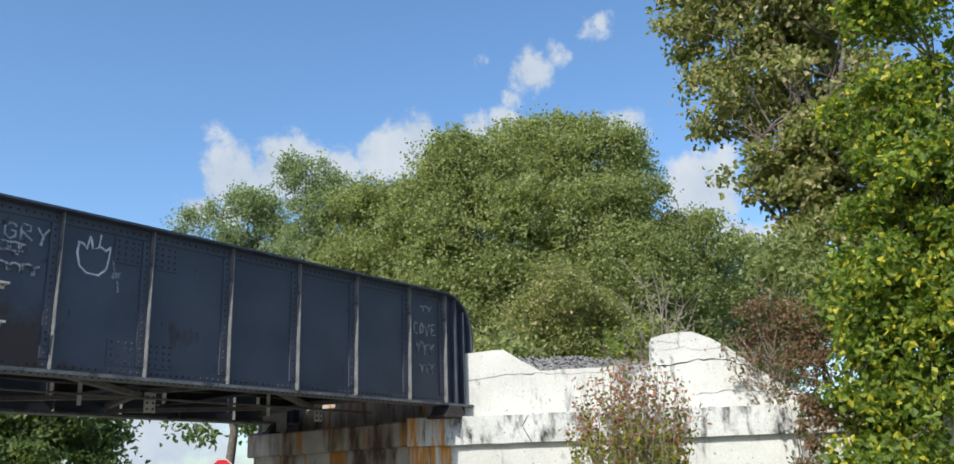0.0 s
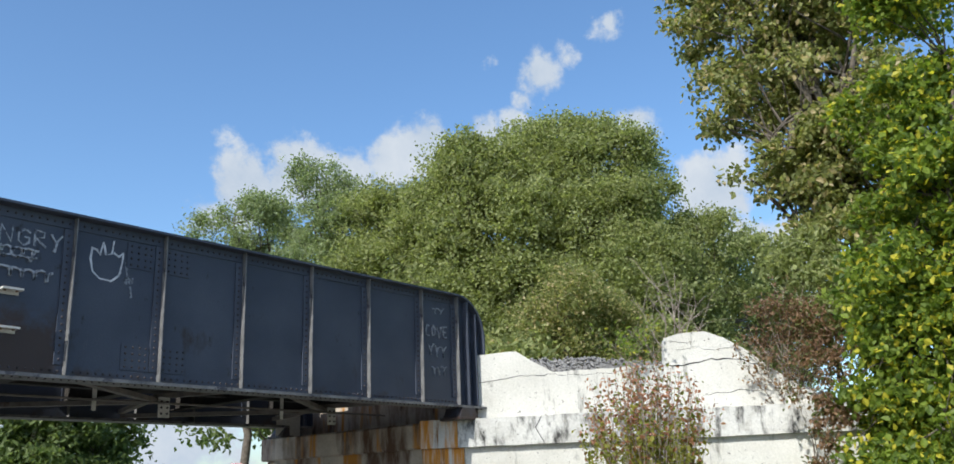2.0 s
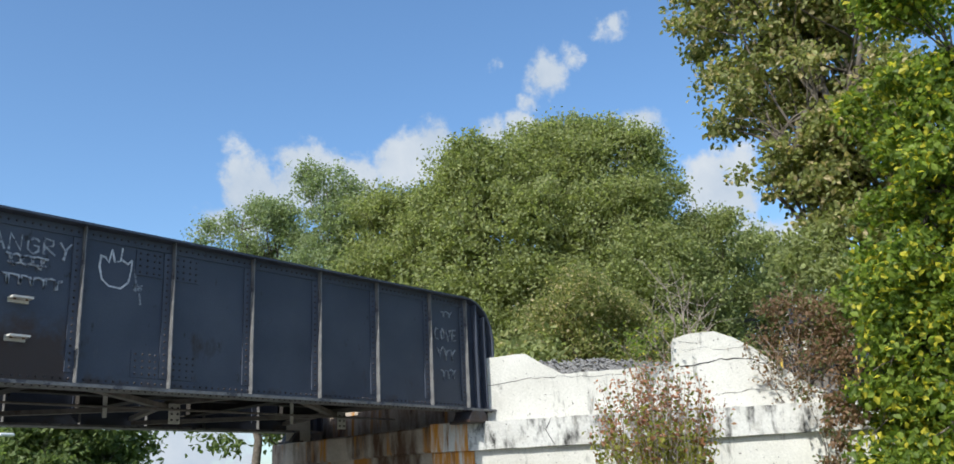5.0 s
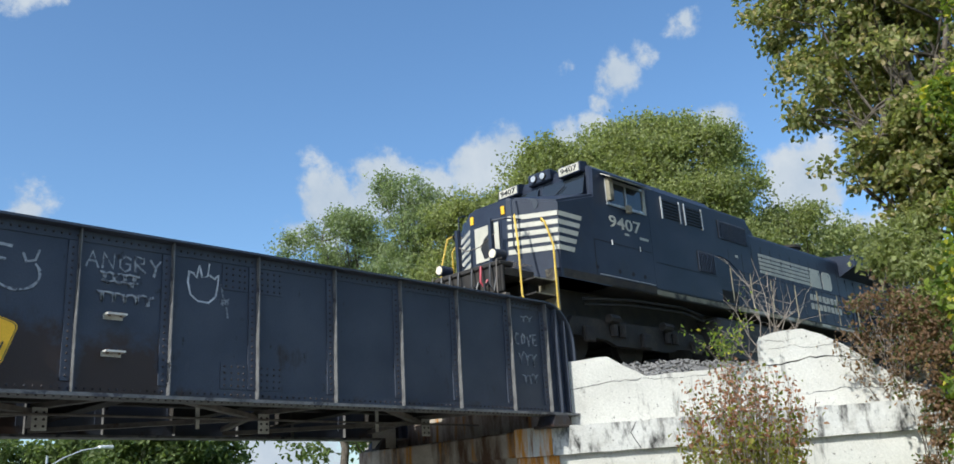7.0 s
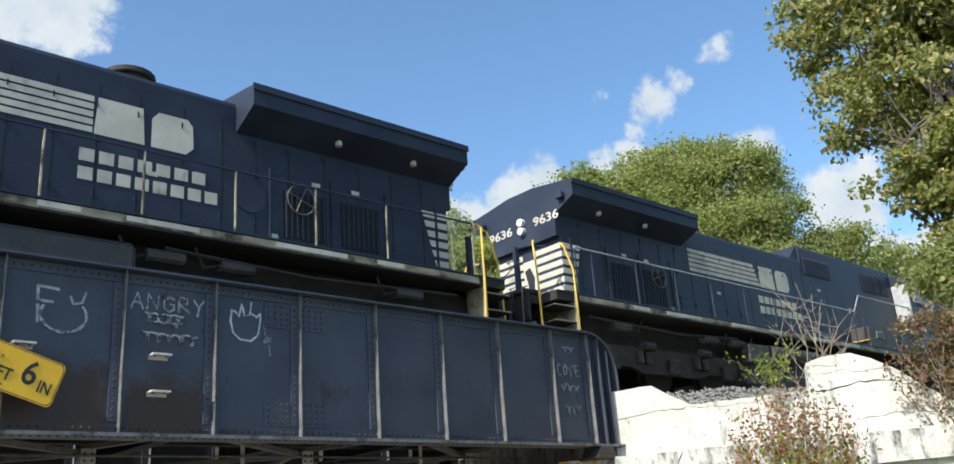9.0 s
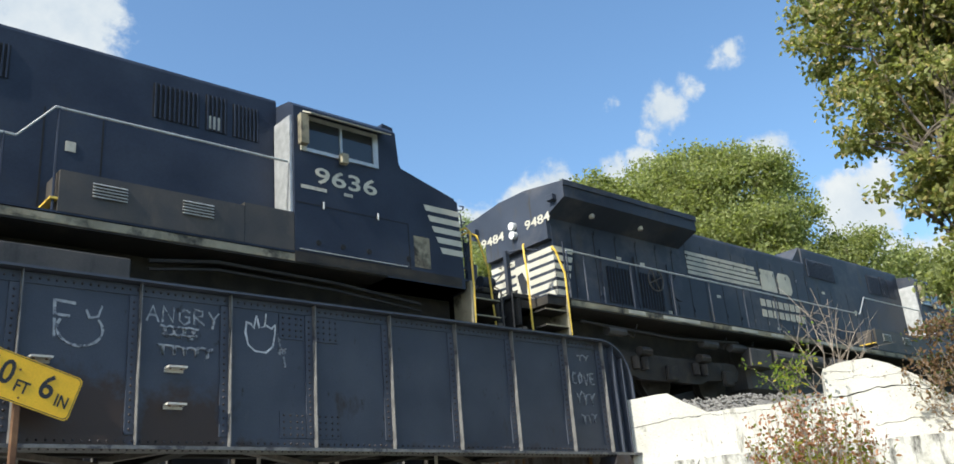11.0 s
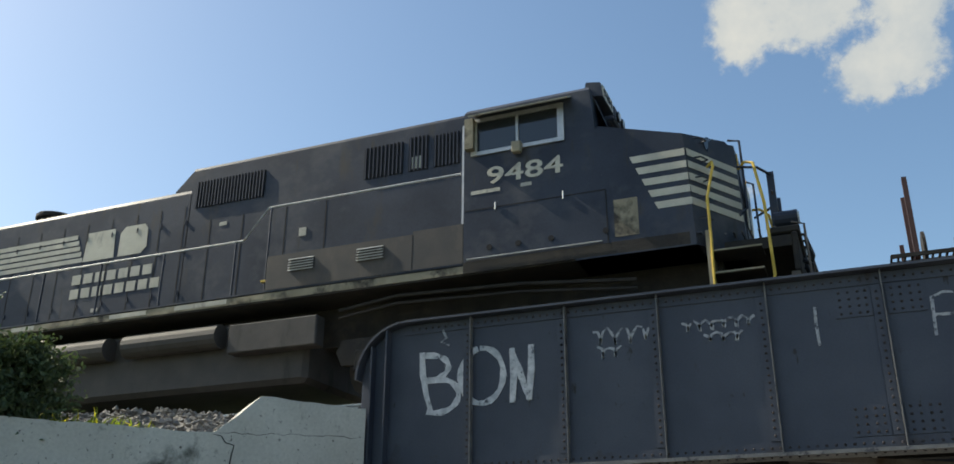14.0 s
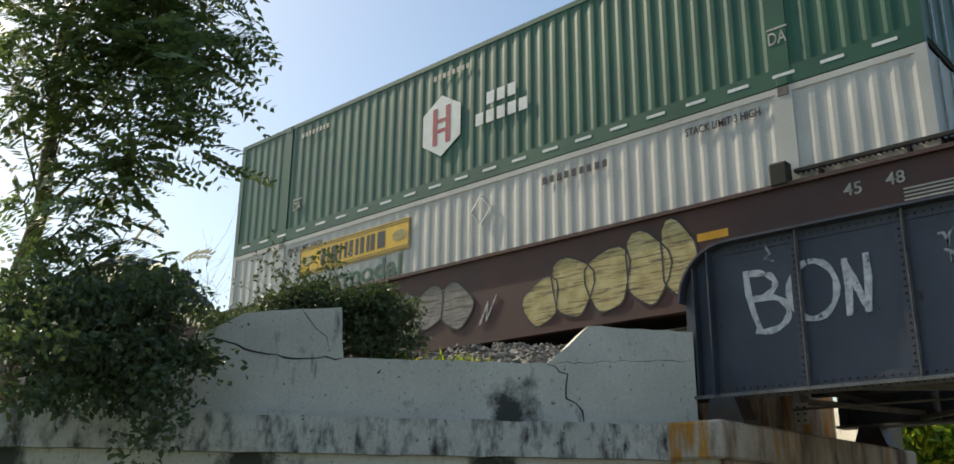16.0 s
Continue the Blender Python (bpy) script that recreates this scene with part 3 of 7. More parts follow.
def wing_wall(name, side):
    origin, run = WING_R if side > 0 else WING_L
    back = Vector((-run.y, run.x, 0)) * (1 if side > 0 else -1)
    wall = thing(name, "whitewashed concrete wing wall, cracked and stained, with a stepped top", "wall", kind="structure")
    if side > 0:
        top = [(-0.42, 4.22), (0.32, 4.25), (0.96, 3.84), (2.97, 3.88), (3.0, 4.34), (3.24, 4.41), (3.73, 4.43), (4.05, 4.30), (4.39, 4.08), (4.9, 3.66), (5.35, 3.33), (5.97, 2.98), (6.6, 2.9)]
        z_top, z_low, far = 3.05, 2.56, 11.0
    else:
        top = [(-0.3, 4.11), (1.11, 4.13), (1.66, 3.63), (4.2, 3.6), (4.25, 4.23), (4.78, 4.19), (5.43, 4.10), (5.84, 3.86), (6.1, 3.65), (6.42, 3.46), (7.4, 3.1), (8.2, 2.85)]
        z_top, z_low, far = 2.87, 2.45, 11.0
    outline = ragged(top, seed=3 + side) + [(top[-1][0] + 0.02, 2.4), (top[0][0], 2.4)]
    part("upper_wall", slab(outline, origin, run, back, 0.55), M["concrete"], wall, "whitewashed concrete, ragged stepped top")
    # coping band, standing proud
    a, b = -0.75, far
    if side > 0:
        end = [(-1.42, z_low), (-1.42, z_top), (-0.756, z_top), (-0.756, z_low)]
        part("end_block", slab(end, origin - back * 0.355, run, back, 0.9), M["rust_washed"], wall, "whitewashed block with orange rust runs")
        part("end_wall", slab([(-1.40, -0.4), (-1.40, z_low - 0.003), (-0.66, z_low - 0.003), (-0.66, -0.4)], origin - back * 0.255, run, back, 0.75), M["rust_washed"], wall, "rust-washed lower wall")
    ol = ragged([(a, z_low), (a, z_top)], 0.5, 0) + ragged([(a + 0.01, z_top), (b, z_top)], 0.2, 0.012, 9) + [(b, z_low)]
    ol = ol + ragged([(b - 0.02, z_low), (a + 0.02, z_low)], 0.25, 0.008, 5)[1:-1]
    part("coping", slab(ol, origin - back * 0.36, run, back, 0.36), M["coping"], wall, "black-streaked projecting concrete band")
    part("lower_wall", slab([(a + 0.1, -0.4), (a + 0.1, z_low), (b, z_low), (b, -0.4)], origin - back * 0.26, run, back, 0.8), M["concrete"], wall)
    if side > 0:
        crack("crack", wall, origin, run, -back, [(2.98, 3.86), (3.3, 3.84), (3.8, 3.93), (4.3, 3.9), (4.75, 3.72)], 0.022)
        crack("crack", wall, origin, run, -back, [(-0.4, 3.72), (0.2, 3.78), (1.0, 3.80)], 0.012)
        crack("crack", wall, origin, run, -back, [(1.0, 3.80), (1.6, 3.76), (2.3, 3.80), (2.95, 3.84)], 0.008)
        crack("crack", wall, origin, run, -back, [(3.1, 4.12), (3.5, 4.16), (3.9, 4.08), (4.3, 4.1)], 0.007)
        crack("crack", wall, origin, run, -back, [(3.05, 4.3), (3.3, 4.24), (3.62, 4.28)], 0.006)
        crack("crack", wall, origin, run, -back, [(3.6, 3.3), (4.3, 3.36), (5.1, 3.3), (5.7, 3.16)], 0.009)
        crack("crack", wall, origin - back * 0.36, run, -back, [(0.75, 3.04), (0.62, 2.85), (0.78, 2.57)], 0.022)
    else:
        crack("crack", wall, origin, run, -back, [(6.2, 3.72), (5.75, 3.78), (5.2, 3.62), (4.7, 3.58), (4.22, 3.6)], 0.022)
        crack("crack", wall, origin, run, -back, [(1.66, 3.62), (1.4, 3.5), (1.42, 3.2), (1.22, 3.05), (1.2, 2.88)], 0.02)
        crack("crack", wall, origin, run, -back, [(4.72, 4.18), (4.55, 3.95), (4.42, 3.85), (4.38, 3.7)], 0.012)
        crack("crack", wall, origin, run, -back, [(-0.2, 3.72), (0.6, 3.70), (1.6, 3.63)], 0.008)


def abutment(name, x_face, side, near_y, far_y=16.6):
    """The seat under the girders' ends, with its back wall and the far wing wall behind it."""
    ab = thing(name, "rust-stained concrete abutment under the bridge's end", "abutment", kind="structure")
    x_back = x_face + side * 1.7
    lo, hi = sorted((x_face, x_back))
    z_seat = 3.02 if side > 0 else 2.9
    part("seat", bevelled(box(B(), lo, hi, near_y, far_y, z_seat - 0.45, z_seat), 0.03), M["rusty_concrete"], ab, "rust-streaked bearing seat")
    f = x_face + side * 0.12
    lo2, hi2 = sorted((f, x_back))
    part("face_wall", box(B(), lo2, hi2, near_y + 0.1, far_y - 0.1, -0.4, z_seat - 0.45), M["rusty_concrete"], ab, "rust-stained face wall")
    lo3, hi3 = sorted((x_face + side * 1.15, x_back + side * 0.4))
    part("back_wall", box(B(), lo3, hi3, 11.25, 16.2, z_seat, 4.25), M["rusty_concrete"], ab, "dark back wall")
    # flared wall on the far side
    d = Vector((side * 0.62, 0.78, 0))
    o = Vector((x_face + side * 0.3, far_y - 0.1, 0))
    bk = Vector((-d.y, d.x, 0)) * (-side)
    part("far_wall", slab([(-0.4, -0.4), (-0.4, 4.0), (1.2, 4.05), (2.0, 3.5), (6, 2.3), (7, -0.4)], o, d, bk, 0.5), M["concrete"], ab, "whitewashed far wing wall")
    return ab


# ---- girders ----
def girder_outline(inset=0.0):
    r = 0.72 - inset
    x0, x1, zt, zb = END_L + inset, END_R - inset, WEB_TOP - inset, WEB_BOT + inset
    pts = [(x0, zb), (x1, zb)]
    pts += [(x1 - r + r * math.cos(radians(a)), zt - r + r * math.sin(radians(a))) for a in range(0, 91, 10)]
    pts += [(x0 + r - r * math.cos(radians(90 - a)), zt - r + r * math.sin(radians(90 - a))) for a in range(0, 91, 10)]
    return pts


def rivet(verts, faces, x, y, z, d, r=0.017):
    """A low domed rivet head on a face that looks to d (-1 or 1) along y, or down (0)."""
    b = len(verts)
    for k in range(6):
        a = k * math.pi / 3
        if d:
            verts.append((x + r * math.cos(a), y, z + r * math.sin(a)))
        else:
            verts.append((x + r * math.cos(a), y + r * math.sin(a), z))
    h = 0.014
    for k in range(6):
        a = k * math.pi / 3
        if d:
            verts.append((x + 0.6 * r * math.cos(a), y + d * h, z + 0.6 * r * math.sin(a)))
        else:
            verts.append((x + 0.6 * r * math.cos(a), y + 0.6 * r * math.sin(a), z - h))
    for k in range(6):
        faces.append((b + k, b + (k + 1) % 6, b + 6 + (k + 1) % 6, b + 6 + k))
    faces.append(tuple(b + 6 + k for k in range(6)))


def girder(name, y, facing, detailed):
    """A riveted plate girder with rounded ends; facing: which way its outer side looks along y."""
    g = thing(name, "dark blue-grey riveted steel plate girder with stiffeners and graffiti" if detailed else "dark riveted steel plate girder on the far side", "girder", "bridge girders")
    bm = B()
    prism(bm, girder_outline(0.01), "y", y, y + 0.014)
    part("web", bm, M["girder"], g, "blue-grey painted web plate, rusty patches")
    # flange that follows the whole outline, top and ends
    out = girder_outline()
    bm = B()
    top = out[1:]
    ring = []
    n = len(top)
    for i, (x, z) in enumerate(top):
        a, c = top[max(i - 1, 0)], top[min(i + 1, n - 1)]
        t = Vector((c[0] - a[0], c[1] - a[1])).normalized()
        nx, nz = t.y, -t.x
        ring.append([bm.verts.new(p) for p in ((x, y - 0.15, z), (x, y + 0.16, z), (x + nx * 0.03, y + 0.16, z + nz * 0.03), (x + nx * 0.03, y - 0.15, z + nz * 0.03))])
    for p, q in zip(ring, ring[1:]):
        for k in range(4):
            bm.faces.new((p[k], p[(k + 1) % 4], q[(k + 1) % 4], q[k]))
    bm.faces.new(ring[0])
    bm.faces.new(ring[-1][::-1])
    part("top_flange", bm, M["girder"], g)
    part("flange_angle", box(B(), END_L + 0.62, END_R - 0.62, y - 0.016, y, WEB_TOP - 0.14, WEB_TOP - 0.01), M["girder"], g)
    part("bottom_flange", box(B(), END_L + 0.02, END_R - 0.02, y - 0.19, y + 0.2, WEB_BOT - 0.045, WEB_BOT - 0.004), M["girder_sunlit"], g, "bottom flange, sunlight along its edge painted in as a paler tone")
    part("bottom_angle", box(B(), END_L + 0.03, END_R - 0.03, y - 0.018, y, WEB_BOT, WEB_BOT + 0.13), M["girder"], g)
    leg = None
    for i, x in enumerate(STIFF):
        if leg is None:
            leg = part("stiffener", box(B(), -0.006, 0.006, y - 0.10, y - 0.002, WEB_BOT + 0.002, WEB_TOP - 0.003), M["girder_sunlit"], g, "outstanding stiffener leg, sunlight painted in as a paler tone")
            flat = part("stiffener_leaf", box(B(), -0.12, -0.0085, y - 0.024, y - 0.0005, WEB_BOT + 0.14, WEB_TOP - 0.15), M["girder"], g)
            leg.location.x = flat.location.x = x
        else:
            for src in (leg, flat):
                o = src.copy()
                scene.collection.objects.link(o)
                o.location.x = x
    for x in (END_L + 0.20, END_L + 0.42, END_R - 0.20, END_R - 0.42):
        part("end_stiffener", box(B(), x - 0.012, x + 0.012, y - 0.13, y - 0.002, WEB_BOT + 0.002, WEB_TOP - (0.28 if min(x - END_L, END_R - x) < 0.3 else 0.08)), M["girder"], g)
    if not detailed:
        return g
    # riveted splice plates
    for x, zs in ((0.40, (WEB_BOT + 0.14, WEB_TOP - 0.5)), (6.61, (WEB_BOT + 0.14, WEB_TOP - 0.5))):
        for z in zs:
            for k, (a, b) in enumerate(((-0.52, -0.13), (0.03, 0.42))):
                part("splice_plate", box(B(), x + a, x + b, y - 0.014, y - 0.0006, z, z + 0.34), M["girder"], g)
    rv, rf = [], []
    for x in STIFF:
        z = WEB_BOT + 0.2
        while z < WEB_TOP - 0.2:
            rivet(rv, rf, x - 0.066, y - 0.024, z, -1)
            z += 0.085
    x = END_L + 0.1
    while x < END_R - 0.08:
        rivet(rv, rf, x, y - 0.018, WEB_BOT + 0.065, -1)
        rivet(rv, rf, x, y - 0.12, WEB_BOT - 0.045, 0)
        if END_L + 0.7 < x < END_R - 0.7:
            rivet(rv, rf, x, y - 0.016, WEB_TOP - 0.075, -1)
        x += 0.095
    for x, zs in ((0.40, (WEB_BOT + 0.14, WEB_TOP - 0.5)), (6.61, (WEB_BOT + 0.14, WEB_TOP - 0.5))):
        for z in zs:
            for a in (-0.46, -0.36, -0.26, -0.18, 0.09, 0.18, 0.28, 0.37):
                for k in range(4):
                    rivet(rv, rf, x + a, y - 0.014, z + 0.045 + 0.083 * k, -1)
    ob = new("rivet", raw_mesh("rivets", rv, rf, M["girder_rusty"]))
    ob.parent = g
    tagged(ob, "rows of domed rivet heads", kind="stuff")
    # brackets
    for x, z in ((1.44, 4.24), (3.07, 4.24), (4.64, 4.23), (4.64, 3.78)):
        bm = box(B(), x - 0.12, x + 0.12, y - 0.15, y - 0.001, z - 0.012, z + 0.012)
        box(bm, x - 0.12, x + 0.12, y - 0.02, y - 0.001, z - 0.05, z - 0.013)
        br = part("bracket", bm, M["lug"], g, "pale angle bracket")
        for dx in (-0.07, 0.07):
            part("bolt", tube(B(), [(x + dx, y - 0.08, z - 0.025), (x + dx, y - 0.08, z + 0.03)], 0.016, 6), M["rust"], br)
    return g


def strokes(girder_ob, name, label, paths, width, mat):
    for k, p in enumerate(paths):
        part(name, ribbon(B(), p, width, GIRDER_Y - 0.001, 0.003 + 0.0025 * k), mat, girder_ob, label)


def scrawl(x0, z, w, h, loops, seed):
    """A quick looping line of spray, like joined-up writing that nobody can read."""
    rng = random.Random(seed)
    n = loops * 7
    out = []
    for i in range(n + 1):
        a = 2 * math.pi * i / 7
        k = rng.uniform(0.55, 1.1)
        out.append((x0 + w * i / n + 0.045 * math.sin(a) * k, z + h * 0.5 * math.cos(a) * k))
    return out


def word(text, x0, z0, w, h):
    """Sprayed capitals as strokes."""
    font = {"A": [[(0, 0), (0.45, 1), (0.9, 0)], [(0.2, 0.4), (0.7, 0.4)]], "N": [[(0, 0), (0.05, 1), (0.8, 0.05), (0.85, 1)]], "G": [[(0.9, 0.8), (0.5, 1), (0.1, 0.7), (0.1, 0.25), (0.5, 0), (0.85, 0.2), (0.85, 0.5), (0.5, 0.5)]],
            "R": [[(0.05, 0), (0.05, 1), (0.7, 0.9), (0.7, 0.6), (0.1, 0.5), (0.85, 0)]], "Y": [[(0, 1), (0.4, 0.5), (0.85, 1)], [(0.5, 0.6), (0.3, -0.1)]], "C": [[(0.8, 0.9), (0.4, 1), (0.1, 0.6), (0.2, 0.1), (0.8, 0.05)]],
            "O": [[(0.45, 1), (0.1, 0.6), (0.3, 0.05), (0.75, 0.2), (0.8, 0.7), (0.45, 1)]], "V": [[(0, 1), (0.4, 0), (0.85, 1)]], "E": [[(0.8, 1), (0.1, 0.95), (0.1, 0), (0.8, 0.05)], [(0.1, 0.5), (0.6, 0.5)]]}
    step = w / len(text)
    return [[(x0 + step * (k + 0.85 * px), z0 + h * pz + 0.02 * math.sin(3 * k)) for px, pz in path] for k, ch in enumerate(text) for path in font[ch]]


def graffiti(g):
    b = [(-5.30, 4.84), (-5.28, 4.55), (-5.22, 4.25), (-5.14, 4.02)]
    b2 = [(-5.32, 4.80)] + arc(-5.20, 4.62, 0.29, 0.17, 75, -80) + [(-5.2, 4.46)]
    b3 = [(-5.22, 4.45)] + arc(-5.06, 4.24, 0.30, 0.22, 80, -120)
    o = arc(-4.44, 4.46, 0.30, 0.36, 100, 455, 22)
    n1 = [(-4.02, 4.08), (-4.0, 4.4), (-4.02, 4.78)]
    n2 = [(-4.03, 4.74), (-3.93, 4.5), (-3.83, 4.2), (-3.78, 4.1)]
    n3 = [(-3.80, 4.1), (-3.76, 4.5), (-3.76, 4.80)]
    strokes(g, "graffiti", "white sprayed graffiti letters", [b, b2, b3, o, n1, n2, n3], 0.075, M["spray"])
    strokes(g, "graffiti", "faded white sprayed scrawl", [scrawl(-2.95, 4.80, 0.75, 0.24, 4, 1), scrawl(-2.9, 4.6, 0.3, 0.16, 2, 2), scrawl(-1.85, 4.82, 0.85, 0.14, 6, 3), scrawl(-1.6, 4.66, 0.45, 0.13, 3, 4),
            [(-0.33, 4.9), (-0.34, 4.7), (-0.33, 4.45)], [(-5.0, 5.12), (-4.94, 5.0), (-5.02, 4.96), (-4.9, 4.9)]], 0.030, M["spray_mid"])
    a = [[(0.86, 4.45), (0.88, 4.88), (1.0, 4.93), (1.2, 4.90), (1.23, 4.44)], [(0.88, 4.68), (1.22, 4.67)]]
    eight = [arc(2.27, 4.85, 0.13, 0.12, -90, 270, 16), arc(2.27, 4.58, 0.16, 0.15, 90, 450, 16)]
    strokes(g, "graffiti", "white sprayed graffiti letters", a + eight, 0.032, M["spray_mid"])
    fu = [[(3.22, 4.5), (3.2, 4.95)], [(3.2, 4.94), (3.44, 4.92)], [(3.21, 4.77), (3.38, 4.76)], [(3.56, 4.86), (3.6, 4.76), (3.7, 4.79), (3.74, 4.92)], arc(3.5, 4.62, 0.26, 0.2, 150, 400, 18)]
    strokes(g, "graffiti", "white sprayed graffiti letters", fu, 0.03, M["spray_mid"])
    strokes(g, "graffiti", "faded white sprayed scrawl", word("ANGRY", 4.28, 4.80, 1.0, 0.20) + [scrawl(4.45, 4.72, 0.5, 0.09, 4, 6), scrawl(4.48, 4.64, 0.45, 0.06, 3, 7), scrawl(4.42, 4.46, 0.72, 0.16, 5, 8)], 0.026, M["spray_mid"])
    hand = [[(5.62, 4.93), (5.60, 4.78), (5.64, 4.62), (5.74, 4.54), (5.90, 4.53), (6.00, 4.62), (6.03, 4.78), (6.04, 4.90)], [(5.60, 4.92), (5.68, 4.90), (5.72, 4.84), (5.76, 5.02)],
            [(5.76, 5.02), (5.80, 4.86), (5.88, 4.88), (5.90, 5.06)], [(5.90, 4.90), (5.98, 4.86), (6.04, 4.92)]]
    strokes(g, "graffiti", "white sprayed outline of an open palm", hand, 0.024, M["spray"])
    strokes(g, "graffiti", "faded white sprayed scrawl", [[(6.08, 4.8), (6.12, 4.6)], scrawl(6.06, 4.56, 0.14, 0.1, 2, 9), [(6.16, 4.5), (6.18, 4.35)],
            scrawl(11.95, 4.92, 0.3, 0.12, 2, 14), scrawl(11.8, 4.2, 0.5, 0.26, 3, 12), scrawl(11.9, 3.85, 0.4, 0.2, 3, 13)] + word("COVE", 11.76, 4.45, 0.6, 0.2), 0.024, M["spray_faint"])


def bearing(x, y, z0, side):
    b = thing("bearing_shoe", "grey cast steel bearing shoe under the girder's end", "bearing", "bridge bearings")
    part("sole_plate", bevelled(box(B(), x - 0.3, x + 0.3, y - 0.24, y + 0.24, z0, z0 + 0.05), 0.008), M["girder"], b)
    bm = prism(B(), [(x - 0.26, z0 + 0.05), (x + 0.26, z0 + 0.05), (x + 0.16, WEB_BOT - 0.046), (x - 0.16, WEB_BOT - 0.046)], "y", y - 0.19, y + 0.19)
    part("rocker", bm, M["girder"], b)


def deck():
    """Floor of the bridge between the girders, its beams and the bracing below."""
    d = thing("bridge_deck", "dark steel bridge floor with cross beams and bracing", "bridge deck")
    part("floor_plate", box(B(), END_L + 0.3, END_R - 0.3, GIRDER_Y + 0.22, FAR_Y - 0.2, 3.95, 4.05), M["under"], d)
    for i in range(9):
        x = END_L + 1.0 + i * 2.17
        bm = box(B(), x - 0.008, x + 0.008, GIRDER_Y + 0.03, FAR_Y, 3.50, 3.95)
        box(bm, x - 0.12, x + 0.12, GIRDER_Y + 0.03, FAR_Y, 3.48, 3.50)
        part("floor_beam", bm, M["under"], d)
    for y in (12.4, 14.0):
        part("stringer", box(B(), END_L + 0.3, END_R - 0.3, y - 0.1, y + 0.1, 3.58, 3.94), M["under"], d)
    def flat_bar(a, b, z, half=0.055):
        bm = B()
        v = Vector((b[0] - a[0], b[1] - a[1], 0)).normalized()
        n = Vector((-v.y, v.x, 0)) * half
        q = [Vector((*a, z)) + n, Vector((*a, z)) - n, Vector((*b, z)) - n, Vector((*b, z)) + n]
        low = [bm.verts.new(p) for p in q]
        top = [bm.verts.new(p + Vector((0, 0, 0.07))) for p in q]
        bm.faces.new(low[::-1])
        bm.faces.new(top)
        for k in range(4):
            bm.faces.new((low[k], low[(k + 1) % 4], top[(k + 1) % 4], top[k]))
        return bm
    mid = 13.0
    for k, xc in enumerate((-5.6, -2.2, 1.2, 4.6, 8.0, 11.4)):
        # zigzag of laterals between the girders' feet and the middle line, a pale plate hung at each node
        for xn in (xc - 2.6, xc + 0.8):
            if END_L + 0.4 < xn < END_R - 0.4:
                for y0 in (GIRDER_Y + 0.16, FAR_Y - 0.16):
                    part("lateral_brace", flat_bar((xn, y0), (xc, mid), 3.29 + (0.0735 if xn > xc else 0.0)), M["brace"], d, "brown-grey steel brace")
                part("gusset_plate", box(B(), xn - 0.2, xn + 0.2, GIRDER_Y + 0.022, GIRDER_Y + 0.34, 3.278, 3.287), M["brace"], d)
        plate = part("hanger_plate", bevelled(box(B(), xc - 0.1, xc + 0.1, mid - 0.2, mid - 0.185, 3.06, 3.37), 0.006), M["lug"], d, "pale riveted plate")
        for dx in (-0.05, 0.05):
            for z in (3.12, 3.21, 3.30):
                part("bolt_head", tube(B(), [(xc + dx, mid - 0.216, z), (xc + dx, mid - 0.2005, z)], 0.018, 6), M["girder_rusty"], plate)
        part("hanger_bar", box(B(), xc - 1.16, xc - 1.10, mid - 0.2, mid - 0.18, 3.12, 3.48), M["lug"], d, "pale hanger strap")
    part("tie_rod", tube(B(), [(END_L + 0.5, mid - 0.25, 3.27), (END_R - 0.5, mid - 0.25, 3.27)], 0.018, 6), M["brace"], d)


def track():
    t = thing("railway_track", "steel rails on timber ties crossing the bridge", "railway track", kind="structure")
    for y in (TRACK_Y - 0.76, TRACK_Y + 0.76):
        prof = [(-0.07, -0.17), (0.07, -0.17), (0.07, -0.15), (0.012, -0.13), (0.012, -0.045), (0.036, -0.03), (0.036, 0), (-0.036, 0), (-0.036, -0.03), (-0.012, -0.045), (-0.012, -0.13), (-0.07, -0.15)]
        bm = prism(B(), [(y + a, RAIL_Z + z) for a, z in prof], "x", -260, 320)
        part("rail", bm, M["chrome"], t, "worn steel rail")
    tie = None
    for i in range(120):
        x = -26 + 0.52 * i
        if tie is None:
            tie = part("tie", box(B(), -0.11, 0.11, TRACK_Y - 1.3, TRACK_Y + 1.3, RAIL_Z - 0.35, RAIL_Z - 0.172), M["wood"], t)
            tie.location.x = x
        else:
            o = tie.copy()
            scene.collection.objects.link(o)
            o.location.x = x


